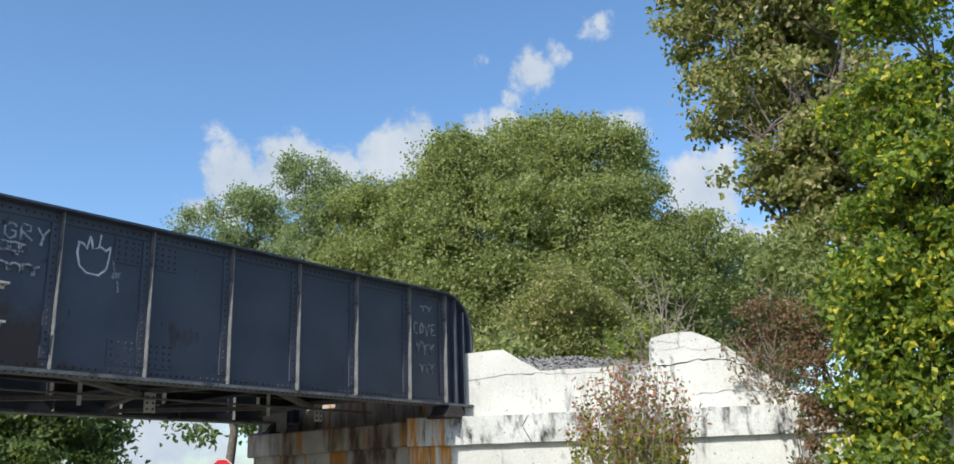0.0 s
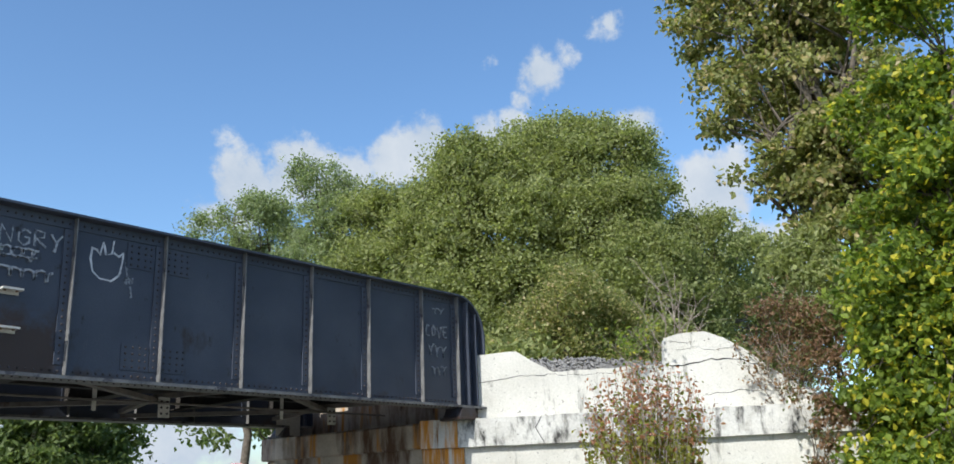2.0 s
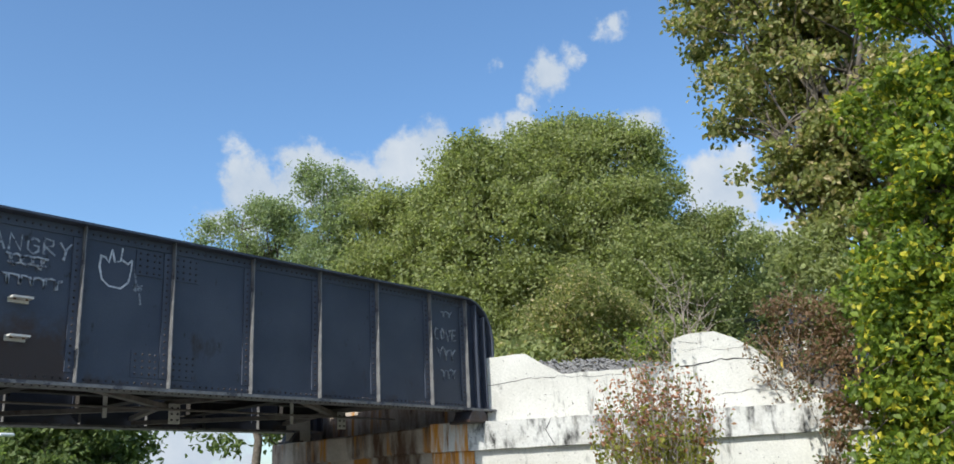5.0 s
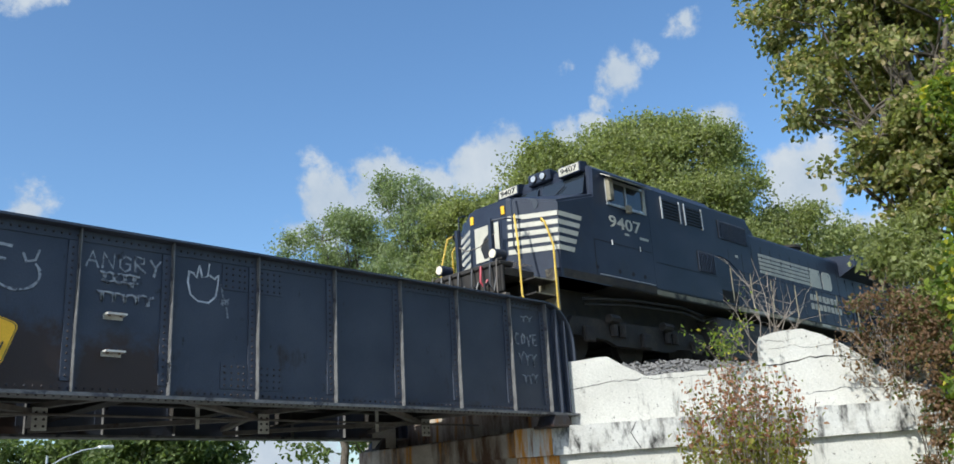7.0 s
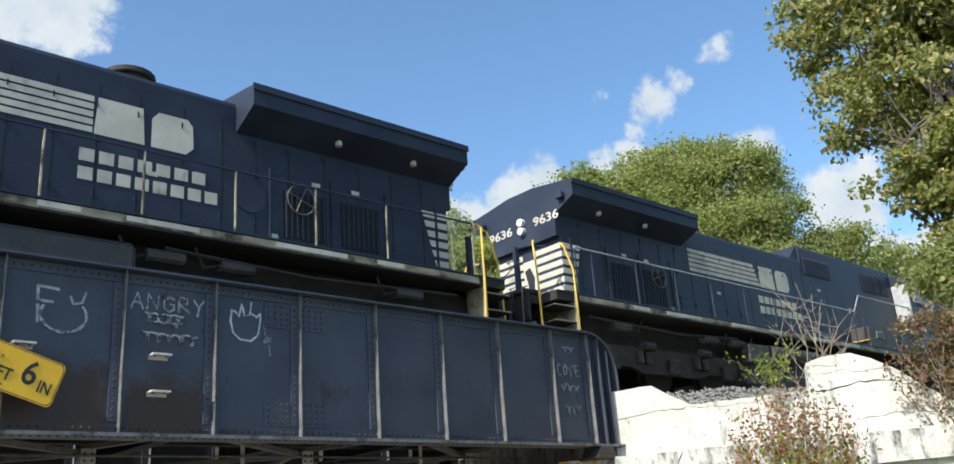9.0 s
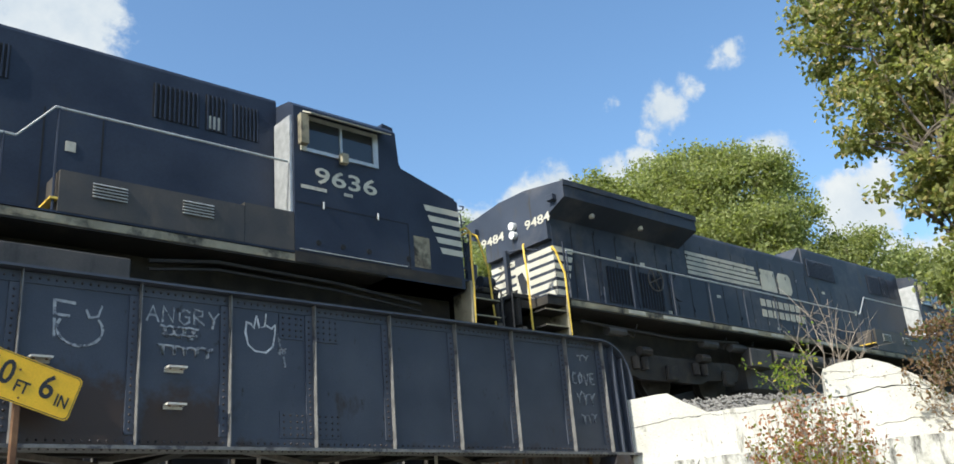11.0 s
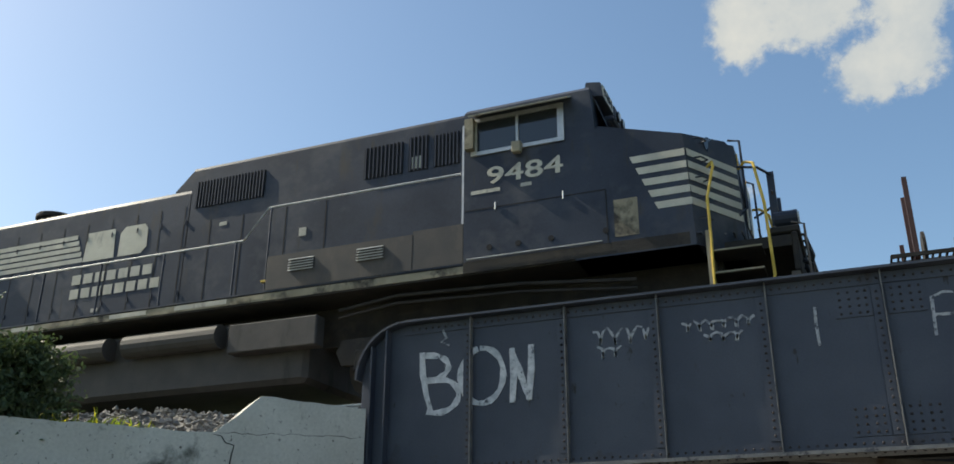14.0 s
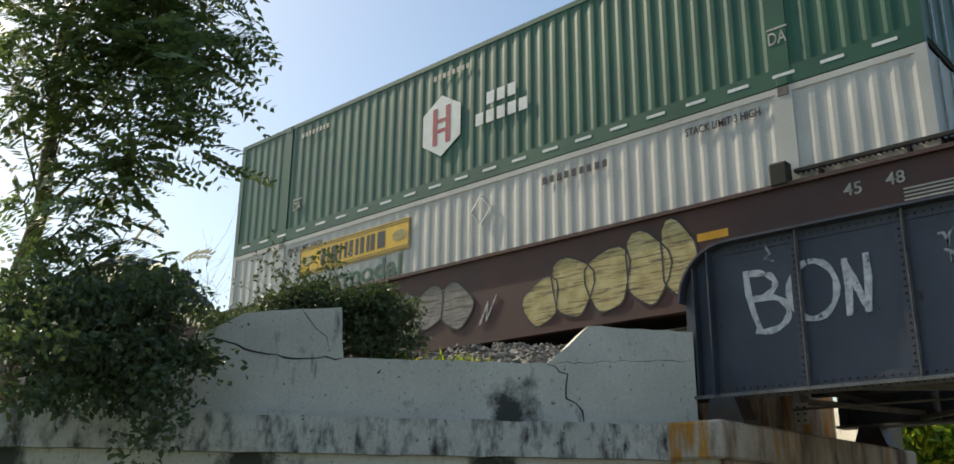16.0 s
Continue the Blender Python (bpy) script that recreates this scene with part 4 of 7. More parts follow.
def clearance_sign():
    s = thing("clearance_sign", "bent yellow low-clearance sign with black lettering, tilted on a rusty post", "road sign")
    y = 10.42
    bm = B()
    # rounded plate, its lower left corner bent forward
    w, h, r = 1.0, 0.495, 0.06
    pts = []
    for cx, cz, a0 in ((w - r, h - r, 0), (r, h - r, 90), (r, r, 180), (w - r, r, 270)):
        pts += [(cx + r * math.cos(radians(a0 + 15 * k)), cz + r * math.sin(radians(a0 + 15 * k))) for k in range(7)]
    prism(bm, pts, "y", -0.004, 0.0)
    bmesh.ops.triangulate(bm, faces=[f for f in bm.faces if len(f.verts) > 4])
    plate = part("sign_plate", bm, M["sign_yellow"], s, "yellow sheet-metal plate, rusty bent corner")
    tilt = pose(2.352, y, 3.80, 0, 18.6, 0)
    plate.matrix_local = tilt
    rim = B()
    inner = [(0.5 * w + (p[0] - 0.5 * w) * 0.965, 0.5 * h + (p[1] - 0.5 * h) * 0.93) for p in pts]
    for i in range(len(pts)):
        j = (i + 1) % len(pts)
        k0 = [(0.5 * w + (p[0] - 0.5 * w) * 0.982, 0.5 * h + (p[1] - 0.5 * h) * 0.962) for p in (pts[i], pts[j])]
        rim.faces.new([rim.verts.new((q[0], -0.0065, q[1])) for q in (k0[0], k0[1], inner[j], inner[i])])
    o = part("border", rim, M["ink"], plate, "black border line")
    for body, x, z, wd, ht, bold in (("10", 0.07, 0.15, 0.24, 0.27, 0.014), ("FT", 0.36, 0.12, 0.15, 0.13, 0.012), ("6", 0.60, 0.15, 0.15, 0.27, 0.014), ("IN", 0.80, 0.12, 0.13, 0.13, 0.012)):
        lettering("lettering", body, wd, ht, (x, -0.0065, z), M["ink"], plate, bold=bold)
    # torn, rusty corner
    bm = prism(B(), [(0.0, 0.035), (0.06, 0.01), (0.20, 0.004), (0.13, 0.045), (0.05, 0.06), (0.012, 0.10)], "y", -0.0095, -0.0065)
    part("rust_patch", bm, M["rust"], plate, "rusty buckled corner")
    post = bevelled(box(B(), 2.76, 2.83, y + 0.003, y + 0.075, 0.0, 4.15), 0.008)
    part("post", post, M["rust"], s, "rusty channel post")
    for z in (3.72, 4.02):
        part("bolt", tube(B(), [(2.795, y - 0.014, z), (2.795, y + 0.003, z)], 0.012, 6), M["rust"], s)


ground()
embankment("embankment_east", 1)
embankment("embankment_west", -1)
ballast("gravel", 1)
ballast("gravel", -1)
wing_wall("wall_east", 1)
wing_wall("wall_west", -1)
abutment("abutment_east", 12.3, 1, 11.42, 16.0)
abutment("abutment_west", -5.35, -1, 9.98)
near_girder = girder("plate_girder", GIRDER_Y, -1, True)
graffiti(near_girder)
girder("plate_girder", FAR_Y, 1, False)
for bx, bz, bs in ((END_L + 0.55, 2.9, -1), (END_R - 0.55, 3.02, 1)):
    for by in (GIRDER_Y, FAR_Y):
        bearing(bx, by, bz, bs)
deck()
track()
clearance_sign()

# ---- locomotives ----
SPEED = 11.37
NOSE_AT = 3.99 + SPEED * 13.5  # where the last locomotive's nose is at 0 s
R_WHEEL = 0.53
WHEELS = []  # wheelset, its place along the car, its radius


def wheelset_truck(parent, xc, axles, wheelbase, y_half=1.12, r=R_WHEEL, heavy=True):
    """A truck with its side frames, wheels, springs and axle boxes."""
    tr = part("truck", box(B(), xc - wheelbase / 2 - 0.3, xc + wheelbase / 2 + 0.3, -0.7, 0.7, 0.62, 0.85), M["under"], parent, "grimy truck")
    for s in (-1, 1):
        y0, y1 = sorted((s * y_half, s * (y_half + 0.12)))
        w = wheelbase / 2 + 0.55
        prof = [(xc - w, 0.72), (xc - w + 0.12, 0.9), (xc + w - 0.12, 0.9), (xc + w, 0.72), (xc + w - 0.1, 0.5), (xc + wheelbase / 4 + 0.35, 0.46), (xc + wheelbase / 4, 0.36), (xc - wheelbase / 4, 0.36), (xc - wheelbase / 4 - 0.35, 0.46), (xc - w + 0.1, 0.5)]
        part("side_frame", prism(B(), prof, "y", y0, y1), M["under"], tr)
    for k in range(axles):
        x = xc - wheelbase / 2 + wheelbase * k / (axles - 1)
        bm = tube(B(), [(0, -0.83, 0), (0, 0.83, 0)], 0.09, 8)
        for s in (-1, 1):
            tube(bm, [(0, s * 0.70, 0), (0, s * 0.84, 0)], r, 24)
            tube(bm, [(0, s * 0.66, 0), (0, s * 0.71, 0)], r + 0.025, 24)
            for h in range(4):
                a = math.pi * h / 2
                tube(bm, [(0.3 * math.cos(a), s * 0.835, 0.3 * math.sin(a)), (0.3 * math.cos(a), s * 0.85, 0.3 * math.sin(a))], 0.05, 6)
        ws = part("wheelset", bm, M["under"], tr, "pair of steel wheels on an axle")
        ws.location = (x, 0, r)
        WHEELS.append((ws, x, r))
        for s in (-1, 1):
            bm = bevelled(box(B(), x - 0.17, x + 0.17, *sorted((s * (y_half + 0.125), s * (y_half + 0.24))), 0.36, 0.70), 0.03)
            part("axle_box", bm, M["under"], tr)
            if heavy and k < axles - 1:
                xs = x + wheelbase / (axles - 1) / 2
                for dx in (-0.15, 0.15):
                    part("spring", tube(B(), [(xs + dx, s * (y_half + 0.18), 0.55), (xs + dx, s * (y_half + 0.18), 0.80)], 0.085, 8), M["under"], tr)
                bm = tube(B(), [(xs, s * (y_half + 0.2), 0.93), (xs + 0.34, s * (y_half + 0.2), 0.93)], 0.10, 8)
                part("brake_cylinder", bm, M["under"], tr)
    return tr


def rail_path(parent, path, mat, r=0.019, name="handrail", label=""):
    return part(name, tube(B(), path, r, 6), mat, parent, label)


def logo_marks(loco, side):
    """Cream bars, the two-part emblem and two lines of lettering as plain bars, on the hood's side (side -1 or 1)."""
    y = side * 0.955
    # on the side that faces the viewer the bars run to the left of the emblem when nose is right, to the right of it otherwise
    def flat(pts, name="stripe", mat="grey_letter", lab=""):
        a, b = sorted((y, y + side * 0.004))
        part(name, prism(B(), pts, "y", a, b), M[mat], loco, lab)
    if side < 0:
        x_bar0, x_bar1, n0 = -14.63, -11.52, -11.50
        step = 1
    else:
        x_bar0, x_bar1, n0 = -9.55, -12.62, -12.64
        step = -1
    for k in range(5):
        z = 3.09 + 0.121 * k
        lo, hi = sorted((x_bar0, x_bar1))
        flat([(lo, z), (hi - 0.05 * k if side < 0 else hi, z), (hi - 0.05 * k if side < 0 else hi, z + 0.088), (lo, z + 0.088)])
    # emblem: slanted N and round-shouldered S as plain shapes
    def ex(u):
        return n0 + step * u
    z0, z1 = 3.08, 3.66
    for pts in ([(0.0, z0), (0.74, z0), (0.70, z1), (0.04, z1)], [(0.84, z0), (1.38, z0), (1.50, z0 + 0.12), (1.48, z1 - 0.1), (1.40, z1), (0.94, z1), (0.84, z1 - 0.12)]):
        flat([(ex(u), z) for u, z in pts], "emblem", "cream")
    # two lines of lettering as plain bars
    for z, w, n in ((2.64, 1.95, 7), (2.36, 2.15, 8)):
        u = -0.18
        for k in range(n):
            wd = w / n
            flat([(ex(u), z), (ex(u + wd * 0.76), z), (ex(u + wd * 0.76), z + 0.19), (ex(u), z + 0.19)], "lettering_bar")
            u += wd


def hood_shell(x0, x1, half, z0, z1, r=0.16):
    prof = [(-half, z0), (half, z0), (half, z1 - r), (half - r * 0.3, z1 - r * 0.3), (half - r, z1), (-half + r, z1), (-half + r * 0.3, z1 - r * 0.3), (-half, z1 - r)]
    return prism(B(), prof, "x", x0, x1)


def grille(parent, x0, x1, z0, z1, y, side, slats=9, upright=True, mat="seam"):
    a, b = sorted((y, y + side * 0.006))
    g = part("grille", box(B(), x0, x1, a, b, z0, z1), M["seam"], parent, "dark ventilation grille")
    for k in range(slats):
        a, b = sorted((y + side * 0.0062, y + side * 0.028))
        if upright:
            x = x0 + (x1 - x0) * (k + 0.5) / slats
            part("slat", box(B(), x - 0.012, x + 0.012, a, b, z0, z1), M["black"], g)
        else:
            z = z0 + (z1 - z0) * (k + 0.5) / slats
            part("slat", box(B(), x0, x1, a, b, z - 0.012, z + 0.012), M["black"], g)
    return g


def locomotive(number, marks):
    """A six-axle road locomotive, its nose at x = 0 and looking along +x, the rail's top at z = 0."""
    lo = thing("locomotive", ("dusty" if marks == "dusty" else "clean") + " black freight locomotive with cream stripes and cab number " + number, "locomotive", "locomotives of the train")
    paint = M["dusty_mirrored_black"] if marks == "dusty" else M["black"]
    # underframe
    part("side_sill", box(B(), -20.05, 0.0, -1.47, 1.47, 1.60, 1.76), M["under"], lo, "dark frame sill")
    for s in (-1, 1):
        a, b = sorted((s * 1.47, s * 1.482))
        part("sill_stripe", box(B(), -19.4, -0.25, a, b, 1.63, 1.745), M["sill"], lo, "dirty cream sill stripe")
    part("walkway", box(B(), -20.05, 0.05, -1.49, 1.49, 1.762, 1.79), paint, lo)
    part("frame_beam", box(B(), -19.8, 0.2, -0.75, 0.75, 0.95, 1.598), M["under"], lo)
    # fuel tank and side reservoirs
    part("fuel_tank", bevelled(box(B(), -13.2, -6.2, -1.2, 1.36, 0.32, 1.42), 0.08), M["tank"], lo, "dusty dark fuel tank")
    for a, b in ((-9.72, -7.78), (-12.35, -10.1)):
        bm = tube(B(), [(a, -1.33, 1.16), (a + 0.1, -1.33, 1.16), (b - 0.1, -1.33, 1.16), (b, -1.33, 1.16)], 0.2, 16)
        part("air_reservoir", bm, M["tank"], lo, "dusty cylindrical air tank")
    part("equipment_box", bevelled(box(B(), -7.55, -5.9, -1.46, -1.21, 0.82, 1.30), 0.02), M["tank"], lo)
    part("equipment_box", bevelled(box(B(), -13.4, -12.5, -1.46, -1.21, 0.85, 1.30), 0.02), M["tank"], lo)
    for s in (-1, 1):
        for z, r in ((1.48, 0.03), (1.36, 0.022)):
            rail_path(lo, [(-5.6, s * 1.3, z - 0.12), (-4.6, s * 1.32, z), (-2.6, s * 1.3, z - 0.05), (-0.9, s * 1.3, z - 0.2)], M["under"], r, "pipe")
        rail_path(lo, [(-19.0, s * 1.3, 1.4), (-16, s * 1.32, 1.3), (-13.6, s * 1.3, 1.42)], M["under"], 0.03, "pipe")
    wheelset_truck(lo, -3.05, 3, 4.1)
    wheelset_truck(lo, -16.3, 3, 4.1)
    # long hood
    hood = part("long_hood", hood_shell(-19.18, -9.1, 0.95, 1.79, 4.21, 0.10), paint, lo, "black engine hood with doors")
    raised = part("equipment_hood", hood_shell(-9.12, -3.42, 0.95, 1.79, 4.63, 0.08), paint, lo, "taller black hood behind the cab")
    bm = prism(B(), [(-9.12, 4.10), (-9.12, 4.625), (-9.55, 4.212), (-9.3, 4.15)], "y", -0.9, 0.9)
    part("fairing", bm, paint, raised)
    for s in (-1, 1):
        xs = [-18.6, -17.9, -17.2, -16.5, -15.8, -15.2, -14.62, -13.98, -13.3, -12.7, -12.1, -11.5, -10.9, -10.3, -9.75, -9.2]
        y = s * 0.951
        for x in xs:
            a, b = sorted((y, y + s * 0.002))
            part("door_seam", box(B(), x - 0.012, x + 0.012, a, b, 1.85, 3.55 if x < -14.7 else 3.86), M["seam"], hood)
            for z in (2.15, 2.95, 3.5):
                a2, b2 = sorted((y + s * 0.002, y + s * 0.02))
                part("latch", box(B(), x + 0.025, x + 0.045, a2, b2, z, z + 0.09), paint, hood)
        for x in (-8.6, -7.9, -7.0, -6.2):
            a, b = sorted((y, y + s * 0.002))
            part("door_seam", box(B(), x - 0.012, x + 0.012, a, b, 1.85, 3.5), M["seam"], raised)
        for x, z in ((-15.6, 2.0), (-13.6, 2.62), (-11.1, 2.05), (-8.4, 3.35), (-17.2, 3.05), (-16.4, 3.03)):
            a, b = sorted((y + s * 0.002, y + s * 0.006))
            part("notice_plate", box(B(), x, x + 0.16, a, b, z, z + 0.07), M["grey_letter"], hood, "small pale notice plate")
    # radiator section with overhanging wings
    prof = [(-0.945, 3.66), (-0.945, 3.2), (0.945, 3.2), (0.945, 3.66), (1.52, 3.93), (1.52, 4.28), (0.4, 4.44), (-0.4, 4.44), (-1.52, 4.28), (-1.52, 3.93)]
    rad = part("radiator_wing", prism(B(), prof, "x", -19.3, -14.85), paint, lo, "overhanging black radiator cabinet")
    for s in (-1, 1):
        for x in (-18.2, -16.6):
            a, b = sorted((s * 1.2, s * 1.3))
            part("underside_lamp", tube(B(), [(x, s * 1.25, 3.74), (x, s * 1.25, 3.82)], 0.06, 8), M["grey_letter"], rad)
        grille(lo, -17.6, -16.8, 2.05, 2.85, s * 0.953, s, 8)
        grille(lo, -16.5, -15.7, 2.05, 2.85, s * 0.953, s, 8)
        a, b = sorted((s * 0.953, s * 0.975))
        bm = tube(B(), [(-15.1, a, 2.62), (-15.1, b, 2.62)], 0.28, 18)
        part("fan_cover", bm, paint, lo)
    part("roof_edge", box(B(), -19.32, -14.83, -1.55, -1.521, 4.18, 4.295), paint, rad)
    part("roof_edge", box(B(), -19.32, -14.83, 1.521, 1.55, 4.18, 4.295), paint, rad)
    # exhaust stack
    oval = [(math.cos(radians(20 * k)), math.sin(radians(20 * k))) for k in range(18)]
    outlet = part("exhaust_outlet", prism(B(), [(-13.46 + 0.34 * u, 0.36 * v) for u, v in oval], "z", 4.14, 4.56), M["under"], lo, "sooty oval exhaust outlet")
    part("rim", bevelled(prism(B(), [(-13.46 + 0.41 * u, 0.43 * v) for u, v in oval], "z", 4.563, 4.67), 0.02), M["under"], outlet)
    # cab
    roof = [(-1.5, 1.79), (1.5, 1.79), (1.5, 4.28), (1.36, 4.40), (0.7, 4.52), (-0.7, 4.52), (-1.36, 4.40), (-1.5, 4.28)]
    bm = B()
    back, front = [], []
    for yy, z in roof:
        back.append(bm.verts.new((-3.42, yy, z)))
        # the front leans back above the windows' foot
        fx = -1.18 if z < 3.6 else -1.18 - 0.22 * (z - 3.66) / 0.62
        front.append(bm.verts.new((fx, yy, z)))
    for i in range(len(roof)):
        j = (i + 1) % len(roof)
        bm.faces.new((back[i], back[j], front[j], front[i]))
    bm.faces.new(back[::-1])
    bm.faces.new(front)
    cab = part("cab", bm, paint, lo, "black operator's cab")
    # nose: flat sides, raked top, front in three facets
    plan = [(-1.7, -1.499), (-0.02, -1.5), (0.55, -0.55), (0.55, 0.55), (-0.02, 1.5), (-1.7, 1.499)]
    bm = B()
    low = [bm.verts.new((x, yy, 1.60)) for x, yy in plan]
    high = [bm.verts.new((x - (0.06 if x > -1 else 0), yy, zz)) for (x, yy), zz in zip(plan, (3.76, 3.28, 3.47, 3.47, 3.28, 3.76))]
    for i in range(6):
        j = (i + 1) % 6
        bm.faces.new((low[i], low[j], high[j], high[i]))
    bm.faces.new(low[::-1])
    bmesh.ops.triangulate(bm, faces=[bm.faces.new(high)])
    bmesh.ops.bevel(bm, geom=[e for e in bm.edges if min(v.co.z for v in e.verts) > 3], offset=0.05, segments=2, affect="EDGES", clamp_overlap=True)
    nose = part("short_hood", bm, paint, lo, "black short hood with cream chevron stripes")
    # skirt under the cab, reaching below the walkway
    for s in (-1, 1):
        a, b = sorted((s * 1.484, s * 1.50))
        part("cab_skirt", box(B(), -3.42, -0.1, a, b, 1.62, 1.795), M["under"], lo)
        for x in (-3.0, -2.55, -2.05, -1.25):
            a2, b2 = sorted((s * 1.501, s * 1.512))
            part("jack_hole", tube(B(), [(x, a2, 1.98), (x, b2, 1.98)], 0.045, 10), M["seam"], cab)
        y = s * 1.501
        a, b = sorted((y, y + s * 0.003))
        part("panel_seam", box(B(), -3.4, -1.22, a, b, 2.60, 2.615), M["seam"], cab)
        part("panel_seam", box(B(), -1.23, -1.215, a, b, 1.8, 2.60), M["seam"], cab)
        rail_path(cab, [(-3.35, s * 1.525, 1.825), (-1.3, s * 1.525, 1.825)], M["galv"], 0.01, "drip_strip")
        for x in (-2.9, -1.85):
            rail_path(cab, [(x, s * 1.52, 2.56), (x, s * 1.52, 2.68)], M["galv"], 0.014, "hinge")
        # side window with its frame, awning and wind wings
        win = part("side_window", box(B(), -3.24, -1.86, a, b, 3.56, 4.07), M["glass"], cab, "dark sliding cab window")
        for x0, x1, z0, z1 in ((-3.30, -3.20, 3.50, 4.13), (-1.90, -1.80, 3.50, 4.13), (-3.2, -1.9, 3.50, 3.56), (-3.2, -1.9, 4.07, 4.13), (-2.56, -2.52, 3.56, 4.07)):
            a2, b2 = sorted((y + s * 0.003, y + s * 0.03))
            part("frame", box(B(), x0, x1, a2, b2, z0, z1), M["grey_letter"] if x1 - x0 < 0.2 and x0 < -3.1 else M["galv"], win)
        bm = prism(B(), [(y, 4.20), (y + s * 0.26, 4.06), (y + s * 0.27, 4.075), (y, 4.225)], "x", -3.25, -1.68)
        part("awning", bm, M["grey_letter"], cab, "pale window awning")
        xd = -3.36 if s < 0 else -1.93
        bm = box(B(), xd, xd + 0.14, *sorted((y + s * 0.031, y + s * 0.14)), 3.58, 4.10)
        part("wind_deflector", bm, M["sill"], cab, "dusty cream wind deflector")
        bm = box(B(), -2.60, -2.46, *sorted((y + s * 0.03, y + s * 0.13)), 3.40, 3.58)
        part("mirror", bevelled(bm, 0.01), M["sill"], cab)
        # number
        if s < 0:
            lettering("cab_number", number, 1.20, 0.285, (-3.04, y - 0.0006, 2.99), M["cream"], cab, "cream road number", bold=0.012)
            part("lettering_bar", box(B(), -2.5, -2.33, y - 0.004, y - 0.0005, 2.87, 2.925), M["grey_letter"], cab)
            part("lettering_bar", box(B(), -3.30, -2.83, y - 0.004, y - 0.0005, 2.86, 2.92), M["grey_letter"], cab)
            part("patch", box(B(), -1.12, -0.78, y - 0.004, y - 0.0005, 1.86, 2.42), M["sill"], nose, "bare tan patched panel")
        else:
            lettering("cab_number", number, 1.20, 0.285, (-1.83, y + 0.0006, 2.99), M["cream"], cab, "cream road number", turn=180, bold=0.012)
            part("lettering_bar", box(B(), -2.55, -2.38, y + 0.0005, y + 0.004, 2.87, 2.925), M["grey_letter"], cab)
            part("lettering_bar", box(B(), -3.30, -2.95, y + 0.0005, y + 0.004, 2.86, 2.92), M["grey_letter"], cab)
        # chevron stripes: side bars with slanted ends, carried round onto the front facets
        for k in range(5):
            z = 2.19 + 0.187 * k
            x0 = -0.50 - 0.078 * k
            a, b = sorted((s * 1.501, s * 1.505))
            part("stripe", prism(B(), [(x0, z), (-0.03 - 0.012 * k, z), (-0.03 - 0.012 * k, z + 0.105), (x0 - 0.045, z + 0.105)], "y", a, b), M["cream"], nose)
            bm = B()
            p = []
            for yy in (1.49, 0.57):
                for zz in (z - (1.49 - yy) * 0.0, z + 0.105):
                    fx = -0.02 + 0.60 * (1.5 - yy) - 0.06 * (zz - 1.6) / 1.78 + 0.007
                    p.append((fx, s * yy, zz))
            q = [bm.verts.new(v) for v in (p[0], p[2], p[3], p[1])]
            q2 = [bm.verts.new((v.co.x + 0.004, v.co.y + s * 0.001, v.co.z)) for v in q]
            bm.faces.new(q)
            bm.faces.new(q2[::-1])
            for i in range(4):
                bm.faces.new((q[i], q[(i + 1) % 4], q2[(i + 1) % 4], q2[i]))
            part("stripe", bm, M["cream"], nose)
        # windshield pane
        bm = B()
        q = []
        for yy, zz in ((0.07, 3.70), (1.34, 3.70), (1.30, 4.20), (0.07, 4.24)):
            q.append(bm.verts.new((-1.18 - 0.22 * (zz - 3.66) / 0.62 + 0.012, s * yy, zz)))
        bm.faces.new(q)
        part("windshield", bmesh_thick(bm, 0.01), M["glass"], cab, "raked windshield pane")
        rail_path(cab, [(-1.17, s * 0.3, 3.72), (-1.27, s * 0.8, 4.05)], M["ink"], 0.012, "wiper")
        # number board at the roof's front corner
        nb = part("number_board", prism(B(), [(-1.56, 4.30), (-1.25, 4.26), (-1.28, 4.50), (-1.5, 4.54)], "y", *sorted((s * 0.62, s * 1.28))), paint, cab)
        part("number_panel", box(B(), -1.268, -1.250, *sorted((s * 0.66, s * 1.24)), 4.285, 4.475), M["cream"], nb, "cream number panel")
        ob = lettering("board_number", number, 0.48, 0.13, (-1.2455, s * 0.95 - 0.24, 4.315), M["ink"], nb, bold=0.012)
        ob.matrix_local = pose(-1.2455, s * 0.95 - 0.24, 4.315, 0, 0, 90)
    housing = part("headlight_housing", bevelled(box(B(), -1.62, -1.30, -0.34, 0.34, 4.34, 4.62), 0.03), paint, cab, "black headlight housing")
    for yy in (-0.14, 0.14):
        part("headlight", tube(B(), [(-1.31, yy, 4.48), (-1.27, yy, 4.48)], 0.095, 12), M["ink"], housing)
        part("lens", tube(B(), [(-1.269, yy, 4.48), (-1.262, yy, 4.48)], 0.075, 12), M["galv"], housing, "round headlight lens")
    rail_path(cab, [(-0.95, 0.75, 3.60), (-0.95, 0.75, 3.74), (-0.3, 0.75, 3.58), (-0.3, 0.75, 3.44)], M["ink"], 0.014, "grab_iron")
    rail_path(cab, [(-0.95, -0.9, 3.60), (-0.95, -0.9, 3.74), (-0.3, -0.9, 3.58), (-0.3, -0.9, 3.44)], M["ink"], 0.014, "grab_iron")
